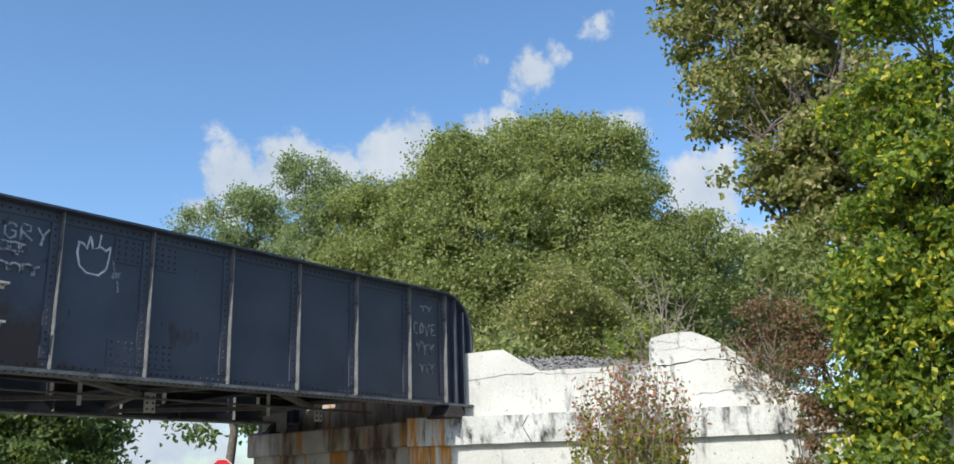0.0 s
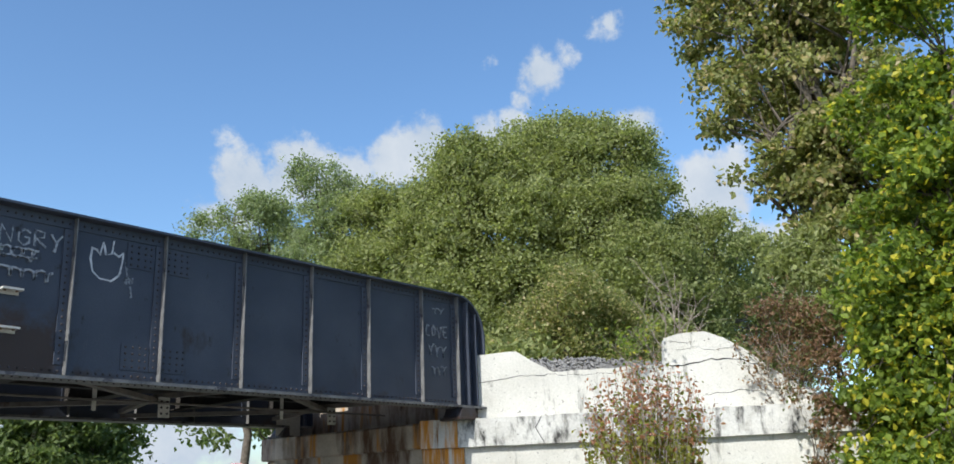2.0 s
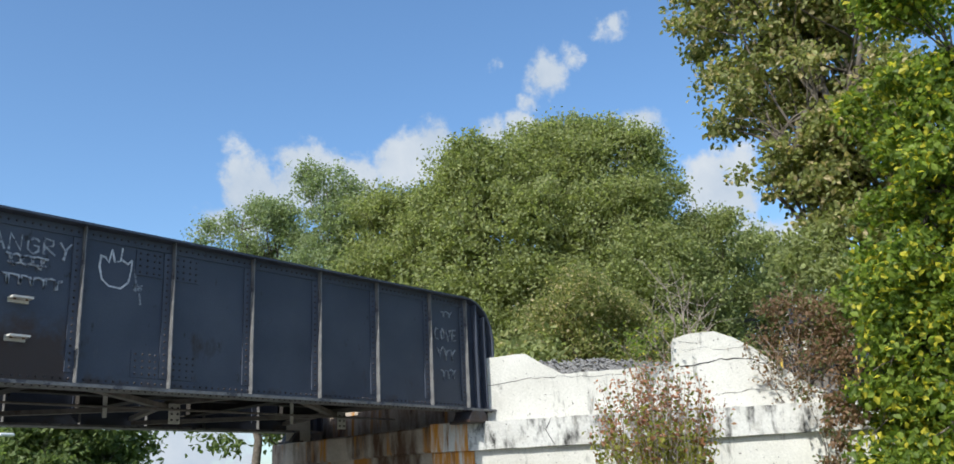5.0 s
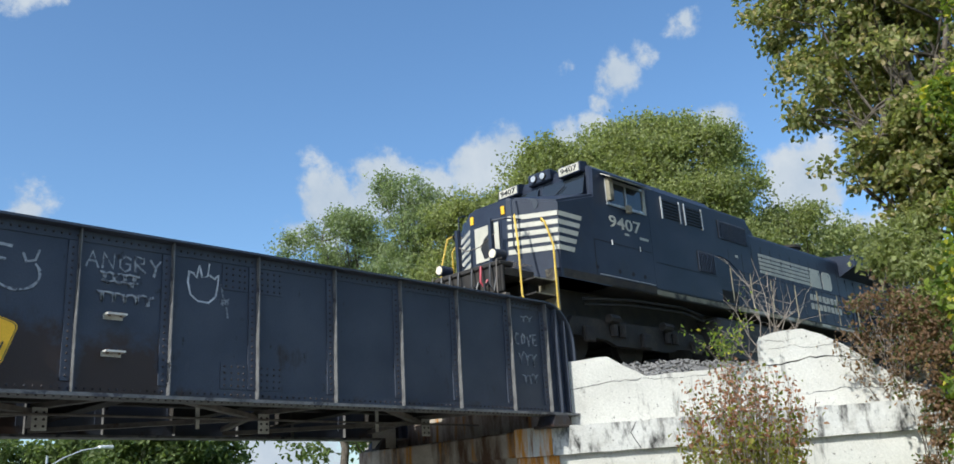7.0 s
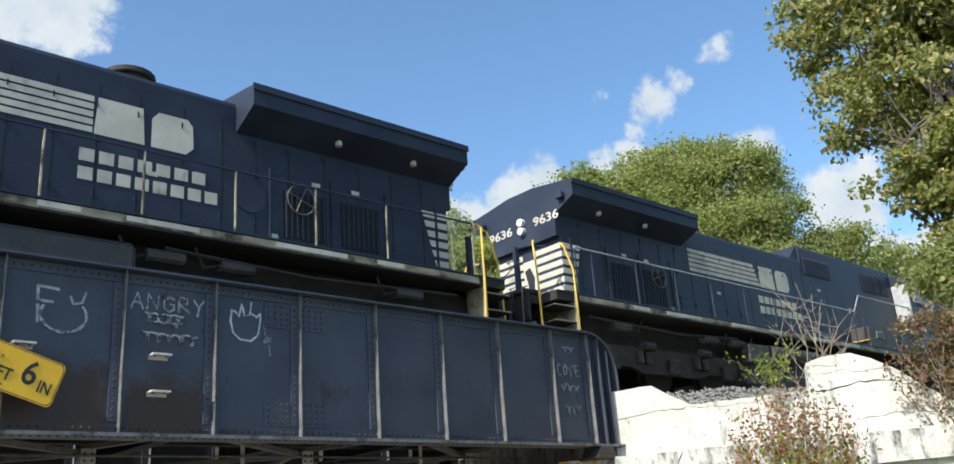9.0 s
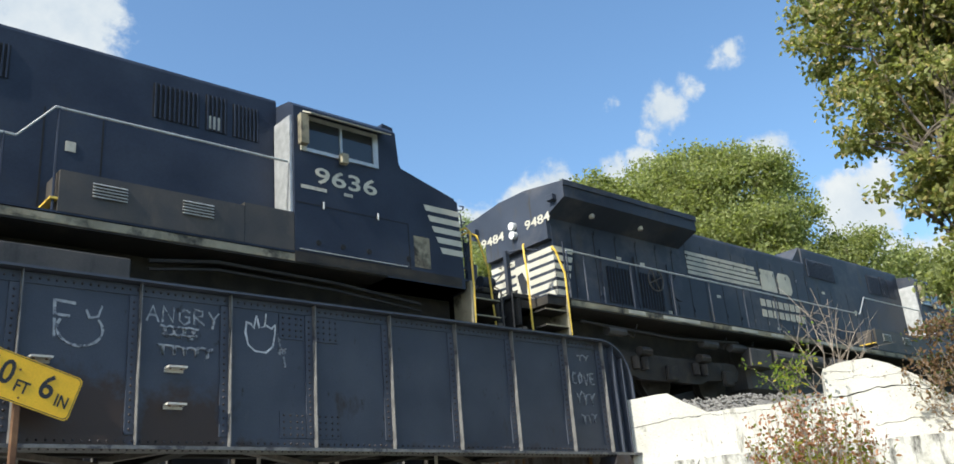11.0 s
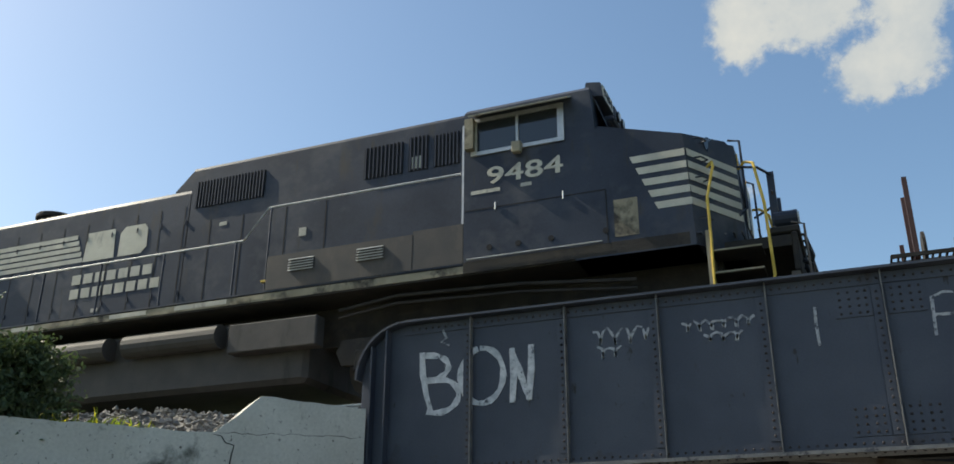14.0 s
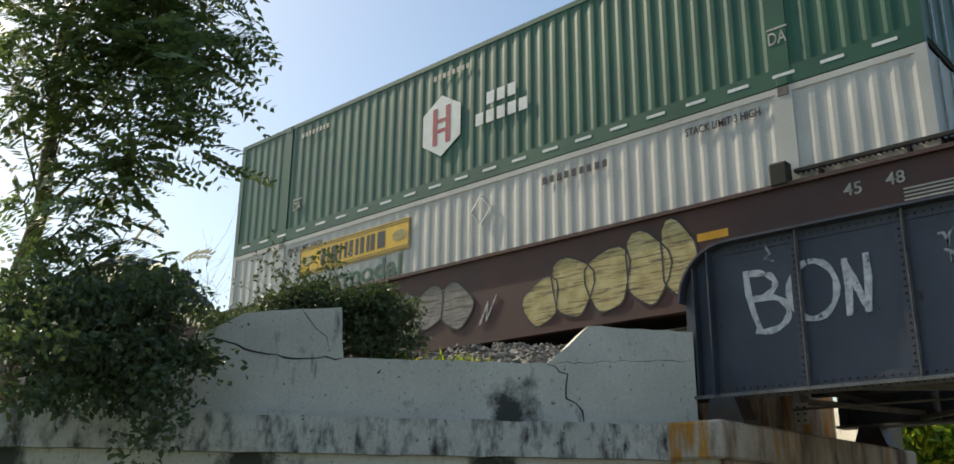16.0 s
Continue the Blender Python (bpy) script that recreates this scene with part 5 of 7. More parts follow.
    part("horn", tube(B(), [(-1.9, 0.5, 4.5), (-1.9, 0.5, 4.62), (-1.6, 0.5, 4.64)], 0.05, 8), M["ink"], cab)
    for s in (-1, 1):
        rail_path(nose, [(0.44, s * 0.75, 3.42), (0.60, s * 0.80, 3.36), (0.62, s * 0.82, 2.3), (0.5, s * 0.8, 2.2)], M["black"], 0.018, "grab_iron")
        part("nose_window", tube(B(), [(0.16, s * 1.02, 3.25), (0.20, s * 1.035, 3.25)], 0.13, 16), M["glass"], nose, "round dark port")
        part("notice_plate", box(B(), 0.515, 0.524, *sorted((s * 0.42, s * 0.52)), 3.12, 3.3), M["sign_yellow"], nose, "small yellow notice")
    # nose door, class emblem as a plain patch with a dark figure
    part("nose_door", prism(B(), [(0.546, 1.85), (0.560, 1.85), (0.51, 3.35), (0.496, 3.35)], "y", -0.40, 0.40), paint, nose)
    part("emblem_patch", prism(B(), [(-0.36, 2.2), (0.36, 2.2), (0.36, 2.98), (-0.36, 2.98)], "x", 0.562, 0.568), M["cream"], nose, "cream emblem patch")
    part("emblem", prism(B(), [(-0.1, 2.25), (0.02, 2.25), (0.06, 2.5), (0.22, 2.72), (0.18, 2.9), (0.06, 2.78), (-0.08, 2.7), (-0.2, 2.5)], "x", 0.569, 0.573), M["ink"], nose, "dark emblem shape")
    # sections behind the cab: full-width cabinet on the left side, low cabinet under a raised walk on the right
    left = part("side_cabinet", prism(B(), [(0.952, 1.79), (1.5, 1.79), (1.5, 4.22), (1.3, 4.44), (0.952, 4.47)], "x", -6.35, -3.43), paint, lo, "full-width black cabinet behind the cab")
    for x0, x1 in ((-4.75, -4.0), (-5.75, -5.0)):
        g = grille(left, x0, x1, 3.60, 4.08, 1.501, 1, 6, False)
        for x in (x0 - 0.03, x1):
            part("grille_edge", box(B(), x, x + 0.03, 1.502, 1.535, 3.56, 4.12), M["galv"], g)
    grille(left, -6.15, -5.35, 2.45, 2.98, 1.501, 1, 10)
    part("door_seam", box(B(), -6.2, -3.5, 1.501, 1.504, 2.40, 2.415), M["seam"], left)
    low_cab = part("side_cabinet", box(B(), -6.9, -4.27, -1.498, -0.952, 1.79, 2.37), M["grimy_panel"], lo, "low cabinet, brown with grime, with two louvres")
    for x0 in (-6.47, -5.22):
        for k in range(5):
            z = 2.07 + 0.045 * k
            part("louvre", prism(B(), [(-1.499, z), (-1.53, z - 0.015), (-1.533, z - 0.005), (-1.499, z + 0.018)], "x", x0, x0 + 0.46), M["galv"], low_cab)
    part("side_cabinet", box(B(), -4.265, -3.43, -1.495, -0.952, 1.79, 2.42), M["grimy_panel"], lo, "brown grimy cabinet")
    for x0, x1, sl in ((-5.5, -4.76, 10), (-4.66, -4.3, 5), (-4.2, -3.74, 7)):
        grille(raised, x0, x1, 3.74, 4.32 if sl != 5 else 4.36, -0.953, -1, sl)
    grille(raised, -9.0, -7.5, 3.78, 4.3, -0.953, -1, 22)
    grille(raised, -9.0, -7.5, 3.78, 4.3, 0.953, 1, 22)
    part("notice_plate", box(B(), -4.6, -4.42, -0.962, -0.952, 3.78, 4.0), M["grey_letter"], raised, "pale notice plate")
    part("notice_plate", box(B(), -6.7, -6.56, -0.962, -0.952, 2.9, 3.05), M["grey_letter"], raised, "pale notice plate")
    part("cab_door", box(B(), -3.47, -3.425, -1.46, -0.97, 1.85, 4.1), M["galv"], lo, "grey rear cab door")
    part("step_tread", box(B(), -7.0, -6.6, -1.49, -1.0, 1.95, 1.98), M["yellow"], lo)
    part("notice_plate", box(B(), -6.6, -6.4, 0.956, 0.968, 2.35, 2.62), M["sign_yellow"], raised, "yellow notice plate")
    part("vent_box", bevelled(box(B(), -7.5, -6.75, 0.952, 1.3, 1.8, 2.2), 0.02), M["under"], lo)
    # handrails along the walkways
    y = -1.44
    posts = [-19.35, -18.85, -17.4, -16.0, -14.6, -13.2, -11.85, -10.5, -9.1]
    rail_path(lo, [(-19.35, y, 2.78), (-7.45, y, 2.75), (-7.0, y, 3.28), (-3.5, y, 3.28)], M["galv"], 0.019)
    for x in posts + [-7.6]:
        rail_path(lo, [(x, y, 1.78), (x, y, 2.76)], paint, 0.02, "handrail_post")
    rail_path(lo, [(-6.95, y, 1.8), (-6.95, y, 3.27)], paint, 0.018, "handrail_post")
    y = 1.44
    rail_path(lo, [(-19.35, y, 2.78), (-7.4, y, 2.75), (-7.0, y, 2.95), (-6.4, y, 3.05)], paint, 0.019)
    for x in posts + [-8.0, -7.0]:
        rail_path(lo, [(x, y, 1.78), (x, y, 2.76)], M["sill"], 0.018, "handrail_post")
    # ends
    for e, x, sg in (("front", 0.0, 1), ("rear", -20.0, -1)):
        pl = part("end_platform", box(B(), min(x + 0.0, x + sg * 1.15) if sg > 0 else -20.3, max(x, x + sg * 1.15) if sg > 0 else -19.18, -1.0, 1.0, 1.60, 1.76), M["under"], lo)
        x_end = 1.15 if sg > 0 else -20.3
        part("end_plate", bevelled(box(B(), *sorted((x_end, x_end + sg * 0.08)), -1.0, 1.0, 1.25, 1.80), 0.02), M["under"], lo)
        plow = prism(B(), [(x_end - sg * 0.05, 0.16), (x_end + sg * 0.3, 0.14), (x_end + sg * 0.06, 1.22), (x_end - sg * 0.05, 1.22)], "y", -1.05, 1.05)
        part("snow_plow", plow, M["plow"], lo, "dusty steel snow plow")
        cp = tube(B(), [(x_end, 0, 0.95), (x_end + sg * 0.45, 0, 0.95)], 0.14, 8)
        part("coupler", cp, M["steel"], lo)
        part("coupler_knuckle", bevelled(box(B(), *sorted((x_end + sg * 0.35, x_end + sg * 0.55)), -0.2, 0.16, 0.78, 1.1), 0.04), M["steel"], lo)
        for s in (-1, 1):
            # corner steps with a side plate, yellow edged
            xa, xb = (0.10, 0.85) if sg > 0 else (-20.2, -19.5)
            st = part("step_well", box(B(), xa if sg > 0 else xb - 0.05, xa + 0.05 if sg > 0 else xb, *sorted((s * 1.0, s * 1.5)), 0.5, 1.78), M["sill"], lo, "dirty tan step side plate")
            for z in (0.55, 0.87, 1.19, 1.5):
                tread = part("step", box(B(), xa + 0.05, xb - 0.05, *sorted((s * 1.05, s * 1.46)), z - 0.03, z), M["under"], st)
                part("step_edge", box(B(), xa + 0.05, xb - 0.05, *sorted((s * 1.46, s * 1.475)), z - 0.02, z + 0.002), M["sill"], tread, "dirty cream step edge")
            xr = xa + 0.05 if sg > 0 else xb
            rail_path(lo, [(xr, s * 1.48, 0.75), (xr + sg * 0.02, s * 1.5, 1.7), (xr + sg * 0.02, s * 1.5, 2.25), (xr + sg * 0.12, s * 1.40, 2.75), (xr + sg * 0.10, s * 1.30, 2.86), (xr + sg * 0.02, s * 1.24, 2.82)], M["yellow"], 0.022, "grab_rail", "yellow grab rail")
            xo = xb if sg > 0 else xa
            rail_path(lo, [(xo - sg * 0.05, s * 1.30, 0.8), (xo + sg * 0.05, s * 1.20, 1.15), (xo + sg * 0.02, s * 1.16, 2.2), (xo - sg * 0.08, s * 1.02, 2.88), (xo - sg * 0.2, s * 0.92, 2.96), (xo - sg * 0.3, s * 0.8, 2.92)], M["yellow"], 0.022, "grab_rail", "yellow grab rail")
            part("end_post", box(B(), *sorted((x_end - sg * 0.25, x_end - sg * 0.15)), *sorted((s * 0.46, s * 0.54)), 1.77, 2.92), paint, lo)
            rail_path(lo, [(x_end - sg * 0.2, s * 0.54, 2.88), (x_end - sg * 0.35, s * 0.8, 2.9), (x_end - sg * 0.6, s * 1.0, 2.86)], paint, 0.02)
            if sg > 0:
                dl = part("ditch_light", tube(B(), [(0.95, s * 0.8, 2.06), (1.26, s * 0.8, 2.06)], 0.115, 14), paint, lo)
                part("lens", tube(B(), [(1.261, s * 0.8, 2.06), (1.28, s * 0.8, 2.06)], 0.09, 14), M["lamp"] if marks == "lead" else M["white"], dl, "round ditch light lens")
        part("anticlimber", bevelled(box(B(), *sorted((x_end - sg * 0.3, x_end + sg * 0.12)), -0.98, 0.98, 1.80, 1.90), 0.02), M["under"], lo)
        for yy in (-0.62, -0.3, 0.3, 0.62):
            part("glad_hand", tube(B(), [(x_end + sg * 0.1, yy, 1.5), (x_end + sg * 0.22, yy, 1.42), (x_end + sg * 0.2, yy, 1.2)], 0.03, 6), M["ink"], lo)
        for yy, sag, mat in ((-0.72, 0.30, "ink"), (-0.46, 0.42, "ink"), (-0.2, 0.36, "ink"), (0.2, 0.40, "ink"), (0.46, 0.34, "hub_red"), (0.72, 0.44, "ink")):
            rail_path(lo, [(x_end - sg * 0.05, yy, 1.86), (x_end + sg * 0.16, yy + 0.03, 1.84), (x_end + sg * 0.24, yy + 0.08, 1.84 - sag), (x_end + sg * 0.2, yy + 0.14, 1.7 - sag), (x_end + sg * 0.12, yy + 0.16, 1.55)], M[mat], 0.026, "jumper_hose")
        for yy in (-0.95, 0.95):
            rail_path(lo, [(x_end + sg * 0.02, yy, 1.95), (x_end + sg * 0.18, yy, 1.9), (x_end + sg * 0.2, yy, 0.95), (x_end + sg * 0.1, yy * 0.8, 0.7)], M["steel"], 0.016, "uncoupling_lever")
        for k in range(7):
            rail_path(lo, [(x_end - sg * (0.85 - 0.11 * k), -0.97, 1.905), (x_end - sg * (0.85 - 0.11 * k), 0.97, 1.905)], M["steel"], 0.012, "tread_bar")
        # chain and hoses
        rail_path(lo, [(x_end - sg * 0.2, -0.6, 2.6), (x_end - sg * 0.15, -0.2, 2.38), (x_end - sg * 0.15, 0.2, 2.38), (x_end - sg * 0.2, 0.6, 2.6)], M["steel"], 0.012, "chain")
        for yy in (-0.8, -0.5, 0.5, 0.8):
            rail_path(lo, [(x_end + sg * 0.09, yy, 1.1), (x_end + sg * 0.25, yy * 0.95, 0.95), (x_end + sg * 0.3, yy * 0.9, 0.6)], M["ink"], 0.025, "brake_hose")
    # rear end: stripes, number, lamps
    for k in range(6):
        z = 2.02 + 0.185 * k
        for s in (-1, 1):
            part("stripe", box(B(), -19.188, -19.182, *sorted((s * 0.2, s * (0.945))), z, z + 0.115), M["cream"], hood)
            a, b = sorted((s * 0.951, s * 0.955))
            part("stripe", prism(B(), [(-19.17, z), (-18.62 - 0.05 * (5 - k), z), (-18.58 - 0.05 * (5 - k), z + 0.115), (-19.17, z + 0.115)], "y", a, b), M["cream"], hood)
    part("emblem_patch", box(B(), -19.187, -19.182, -0.2, 0.2, 2.0, 2.9), M["cream"], hood, "cream emblem patch")
    part("emblem", prism(B(), [(-0.08, 2.2), (0.06, 2.2), (0.1, 2.45), (0.16, 2.7), (0.0, 2.75), (-0.12, 2.5)], "x", -19.193, -19.188), M["ink"], hood)
    for s in (-1, 1):
        ob = lettering("end_number", number, 0.74, 0.2, (-19.33, s * 0.55 + 0.31, 3.3), M["cream"], hood, bold=0.012)
        ob.matrix_local = pose(-19.306, s * 0.7 + 0.37, 3.56, 0, 0, -90)
        part("marker_box", bevelled(box(B(), -19.42, -19.31, *sorted((s * 1.12, s * 1.3)), 3.92, 4.05), 0.01), paint, lo)
    for s in (-1, 1):
        a, b = sorted((s * 0.956, s * 1.0))
        brake = part("hand_brake", tube(B(), [(-16.0, a, 2.72), (-16.0, b, 2.72)], 0.07, 10), M["under"], lo, "hand brake wheel")
        ring = B()
        for k in range(16):
            t0, t1 = 2 * math.pi * k / 16, 2 * math.pi * (k + 1) / 16
            tube(ring, [(-16.0 + 0.26 * math.cos(t0), s * 1.02, 2.72 + 0.26 * math.sin(t0)), (-16.0 + 0.26 * math.cos(t1), s * 1.02, 2.72 + 0.26 * math.sin(t1))], 0.016, 5)
        for k in range(4):
            t0 = math.pi * k / 2 + 0.4
            tube(ring, [(-16.0, s * 1.01, 2.72), (-16.0 + 0.26 * math.cos(t0), s * 1.02, 2.72 + 0.26 * math.sin(t0))], 0.012, 5)
        part("rim", ring, M["steel"], brake)
        for x in (-18.9, -17.75, -16.62, -15.45):
            a, b = sorted((s * 0.953, s * 0.985))
            part("door_edge", box(B(), x - 0.018, x + 0.018, a, b, 1.85, 3.18), paint, lo)
        # broken pale edging along the walkway
        x = -19.0
        k = 0
        while x < -7.2:
            wide = (1.05, 0.55, 1.3, 0.8)[k % 4]
            a, b = sorted((s * 1.4835, s * 1.488))
            part("edge_plate", box(B(), x, x + wide, a, b, 1.66, 1.735), M["grey_letter"] if k % 3 else M["sill"], lo, "worn cream edge plate")
            x += wide + (0.25, 0.6, 0.18)[k % 3]
            k += 1
        for x in (-15.0, -13.9, -18.2):
            tank = tube(B(), [(x, s * 1.25, 1.30), (x + 0.55, s * 1.25, 1.30)], 0.1, 10)
            part("filter_canister", tank, M["tank"], lo)
            rail_path(lo, [(x + 0.55, s * 1.25, 1.3), (x + 0.8, s * 1.28, 1.22), (x + 0.95, s * 1.3, 1.5)], M["under"], 0.02, "pipe")
    for z in (3.55, 3.75):
        part("rear_light", tube(B(), [(-19.3, 0, z), (-19.4, 0, z)], 0.085, 14), M["white"], lo, "round white rear light")
    for z in (2.1, 2.4, 2.7, 3.0, 3.3):
        rail_path(lo, [(-19.19, 0.28, z), (-19.28, 0.3, z), (-19.28, 0.6, z), (-19.19, 0.62, z)], paint, 0.012, "ladder_rung")
        rail_path(lo, [(0.10, -1.25, z - 0.1), (0.2, -1.3, z - 0.1), (0.13, -1.44, z - 0.1), (0.03, -1.44, z - 0.1)], paint, 0.012, "ladder_rung")
    for s in (-1, 1):
        logo_marks(lo, s)
    return lo


def bmesh_thick(bm, t):
    """Give a single face a thickness along x."""
    bm.faces.ensure_lookup_table()
    vs = list(bm.faces[0].verts)
    w = [bm.verts.new((v.co.x - t, v.co.y, v.co.z)) for v in vs]
    bm.faces.new(w[::-1])
    for i in range(len(vs)):
        j = (i + 1) % len(vs)
        bm.faces.new((vs[i], vs[j], w[j], w[i]))
    return bm


lead = locomotive("9407", "lead")
second = locomotive("9636", "")
third = locomotive("9484", "dusty")

# ---- well car and its two containers; x is counted from the last locomotive's nose ----
CAR_X = 12.5


def corrugated(x0, x1, z0, z1, y, out, pitch=0.285, depth=0.010):
    """A side sheet folded into upright ribs; out: which way it looks along y."""
    bm = B()
    n = int((x1 - x0) / pitch)
    p = (x1 - x0) / n
    xs = []
    for i in range(n):
        a = x0 + p * i
        xs += [(a, 0), (a + p * 0.24, 0), (a + p * 0.44, 1), (a + p * 0.80, 1)]
    xs.append((x1, 0))
    lo = [bm.verts.new((x, y - out * depth * k, z0)) for x, k in xs]
    hi = [bm.verts.new((x, y - out * depth * k, z1)) for x, k in xs]
    for i in range(len(xs) - 1):
        bm.faces.new((lo[i], lo[i + 1], hi[i + 1], hi[i]))
    return bm


def container(kind, z):
    """A 53-foot high-cube box, its low front face at x = 0, drawn out to x = 16.15."""
    body, L, W, H = M["green"] if kind == "green" else M["box_white"], 16.15, 1.3, 2.89
    label = "green corrugated steel 53-foot container with a white hexagon emblem" if kind == "green" else "white corrugated 53-foot container with a yellow panel"
    c = thing("shipping_container", label, "container", "stacked containers")
    for s in (-1, 1):
        part("side_panel", corrugated(0.16, L - 0.16, 0.28, H - 0.09, s * (W - 0.012), s), body, c, "corrugated side sheet")
        a, b = sorted((s * (W - 0.07), s * W))
        part("top_rail", box(B(), 0.02, L - 0.02, a, b, H - 0.10, H), body, c)
        rail = part("bottom_rail", box(B(), 0.02, L - 0.02, a, b, 0.0, 0.285 if kind == "green" else 0.17), body, c)
        if kind == "green":
            for k in range(22):
                x = 0.35 + 0.72 * k
                a2, b2 = sorted((s * (W + 0.0005), s * (W + 0.004)))
                part("reflector_strip", box(B(), x, x + 0.34, a2, b2, 0.14, 0.19), M["white"], rail)
        for x in (0.0, L - 0.16):
            part("corner_post", box(B(), x, x + 0.16, *sorted((s * (W - 0.075), s * (W + 0.003))), -0.003, H + 0.003), body, c)
        for x in (1.98, L - 1.98):
            a2, b2 = sorted((s * (W - 0.04), s * (W + 0.003)))
            post = part("lifting_post", box(B(), x - 0.13, x + 0.13, a2, b2, 0.0, H), body, c)
            for zz in (-0.005, H - 0.15):
                a3, b3 = sorted((s * (W - 0.04), s * (W + 0.012)))
                part("corner_casting", bevelled(box(B(), x - 0.09, x + 0.09, a3, b3, zz, zz + 0.155), 0.012), M["steel"] if zz > 0 and kind != "green" else body, post)
    part("roof_sheet", box(B(), 0.02, L - 0.02, -W + 0.03, W - 0.03, H - 0.06, H - 0.02), body, c)
    part("floor", box(B(), 0.02, L - 0.02, -W + 0.03, W - 0.03, 0.05, 0.14), M["under"], c)
    part("rear_door", box(B(), L - 0.06, L - 0.005, -W + 0.08, W - 0.08, 0.12, H - 0.1), body, c)
    for k, y in enumerate((-0.9, -0.35, 0.35, 0.9)):
        part("lock_rod", tube(B(), [(L + 0.02, y, 0.1), (L + 0.02, y, H - 0.1)], 0.02, 6), M["galv"], c)
    # front end with level ribs
    part("front_panel", box(B(), 0.02, 0.06, -W + 0.1, W - 0.1, 0.1, H - 0.08), body, c)
    if kind == "green":
        for k, zz in enumerate((0.32, 0.86, 1.1, 1.34, 1.58, 1.82, 2.60)):
            part("end_rib", prism(B(), [(0.019, zz), (-0.03, zz + 0.03), (-0.03, zz + 0.07), (0.019, zz + 0.10)], "y", -W + 0.14, W - 0.14), body, c)
    else:
        for k, zz in enumerate((0.3, 0.8, 1.3)):
            part("end_rib", prism(B(), [(0.019, zz), (-0.03, zz + 0.03), (-0.03, zz + 0.07), (0.019, zz + 0.10)], "y", -W + 0.14, W - 0.14), body, c)
    part("end_sill", box(B(), 0.005, 0.07, -W + 0.08, W - 0.08, 0.0, 0.2), body, c)
    part("end_header", box(B(), 0.005, 0.07, -W + 0.08, W - 0.08, H - 0.16, H), body, c)
    y = -W - 0.004

    def bar(x0, x1, z0, z1, mat, yy=y, name="lettering_bar"):
        part(name, box(B(), x0, x1, yy - 0.003, yy, z0, z1), mat, c)

    def end_bar(y0, y1, z0, z1, mat, name="lettering_bar", x=-0.036):
        part(name, box(B(), x - 0.003, x, y0, y1, z0, z1), mat, c)
    if kind == "green":
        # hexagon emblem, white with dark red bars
        cx, cz, r = 7.15, 1.42, 0.66
        part("emblem", prism(B(), [(cx + r * 0.92 * math.sin(radians(60 * k)), cz + r * math.cos(radians(60 * k))) for k in range(6)], "y", y - 0.004, y), M["white"], c, "white hexagon emblem")
        for dx in (-0.24, 0.12):
            bar(cx + dx, cx + dx + 0.13, cz - 0.4, cz + 0.4, M["hub_red"], y - 0.0045, "emblem")
        for dz in (-0.14, 0.08):
            bar(cx - 0.105, cx + 0.115, cz + dz - 0.01, cz + dz + 0.07, M["hub_red"], y - 0.0045, "emblem")
        for row, n, w in ((1.50, 3, 0.8), (1.12, 5, 1.36)):
            for k in range(n):
                bar(8.08 + (0.28 if n == 3 else 0) + w * k / n, 8.08 + (0.28 if n == 3 else 0) + w * (k + 0.72) / n, row, row + 0.25, M["white"])
        lettering("lettering", "53'", 0.34, 0.22, (0.95, y - 0.001, 1.6), M["grey_letter"], c)
        for x0 in (2.5, 6.9, 12.6):
            for k in range(8):
                bar(x0 + 0.13 * k, x0 + 0.13 * k + 0.08, 2.45, 2.56, M["grey_letter"])
        for x0 in (2.12, 13.8):
            bar(x0 + 0.2, x0 + 0.52, 0.92, 0.95, M["grey_letter"])
            lettering("lettering", "DA", 0.28, 0.2, (x0 + 0.22, y - 0.001, 0.68), M["grey_letter"], c)
        # end: hexagon, bars, figures and a notice
        hx = [(1.02 - 0.55 + 0.2 * math.sin(radians(60 * k)), 2.32 + 0.22 * math.cos(radians(60 * k))) for k in range(6)]
        part("emblem", prism(B(), [(p[0] + 0.25, p[1]) for p in hx], "x", -0.012, -0.009 + 0.027), M["white"], c, "white hexagon emblem")
        for dy in (-0.07, 0.03):
            end_bar(0.72 + dy, 0.72 + dy + 0.045, 2.2, 2.44, M["hub_red"], "emblem", -0.0125)
        for row, n, y0 in ((2.36, 3, 0.44), (2.24, 5, 0.46)):
            for k in range(n):
                end_bar(y0 - 0.085 * k - 0.065, y0 - 0.085 * k, row, row + 0.1, M["white"], x=0.018)
        for body_t, w, h, y0, z0 in (("WARNING HIGH CUBE", 0.95, 0.085, 0.5, 1.98), ("53'", 0.36, 0.17, 0.18, 1.70)):
            o = lettering("lettering", body_t, w, h, (0, 0, 0), M["white"], c)
            o.matrix_local = pose(0.015 if h < 0.1 else -0.034, y0, z0, 0, 0, -90)
        end_bar(-0.42, 0.02, 0.62, 0.84, M["white"], "notice_plate", 0.016)
        o = lettering("lettering", "24,000 lbs", 0.36, 0.09, (0, 0, 0), M["ink"], c)
        o.matrix_local = pose(0.009, -0.02, 0.69, 0, 0, -90)
        part("vent_box", bevelled(box(B(), -0.02, 0.03, -1.0, -0.84, 0.75, 1.05), 0.01), M["galv"], c)
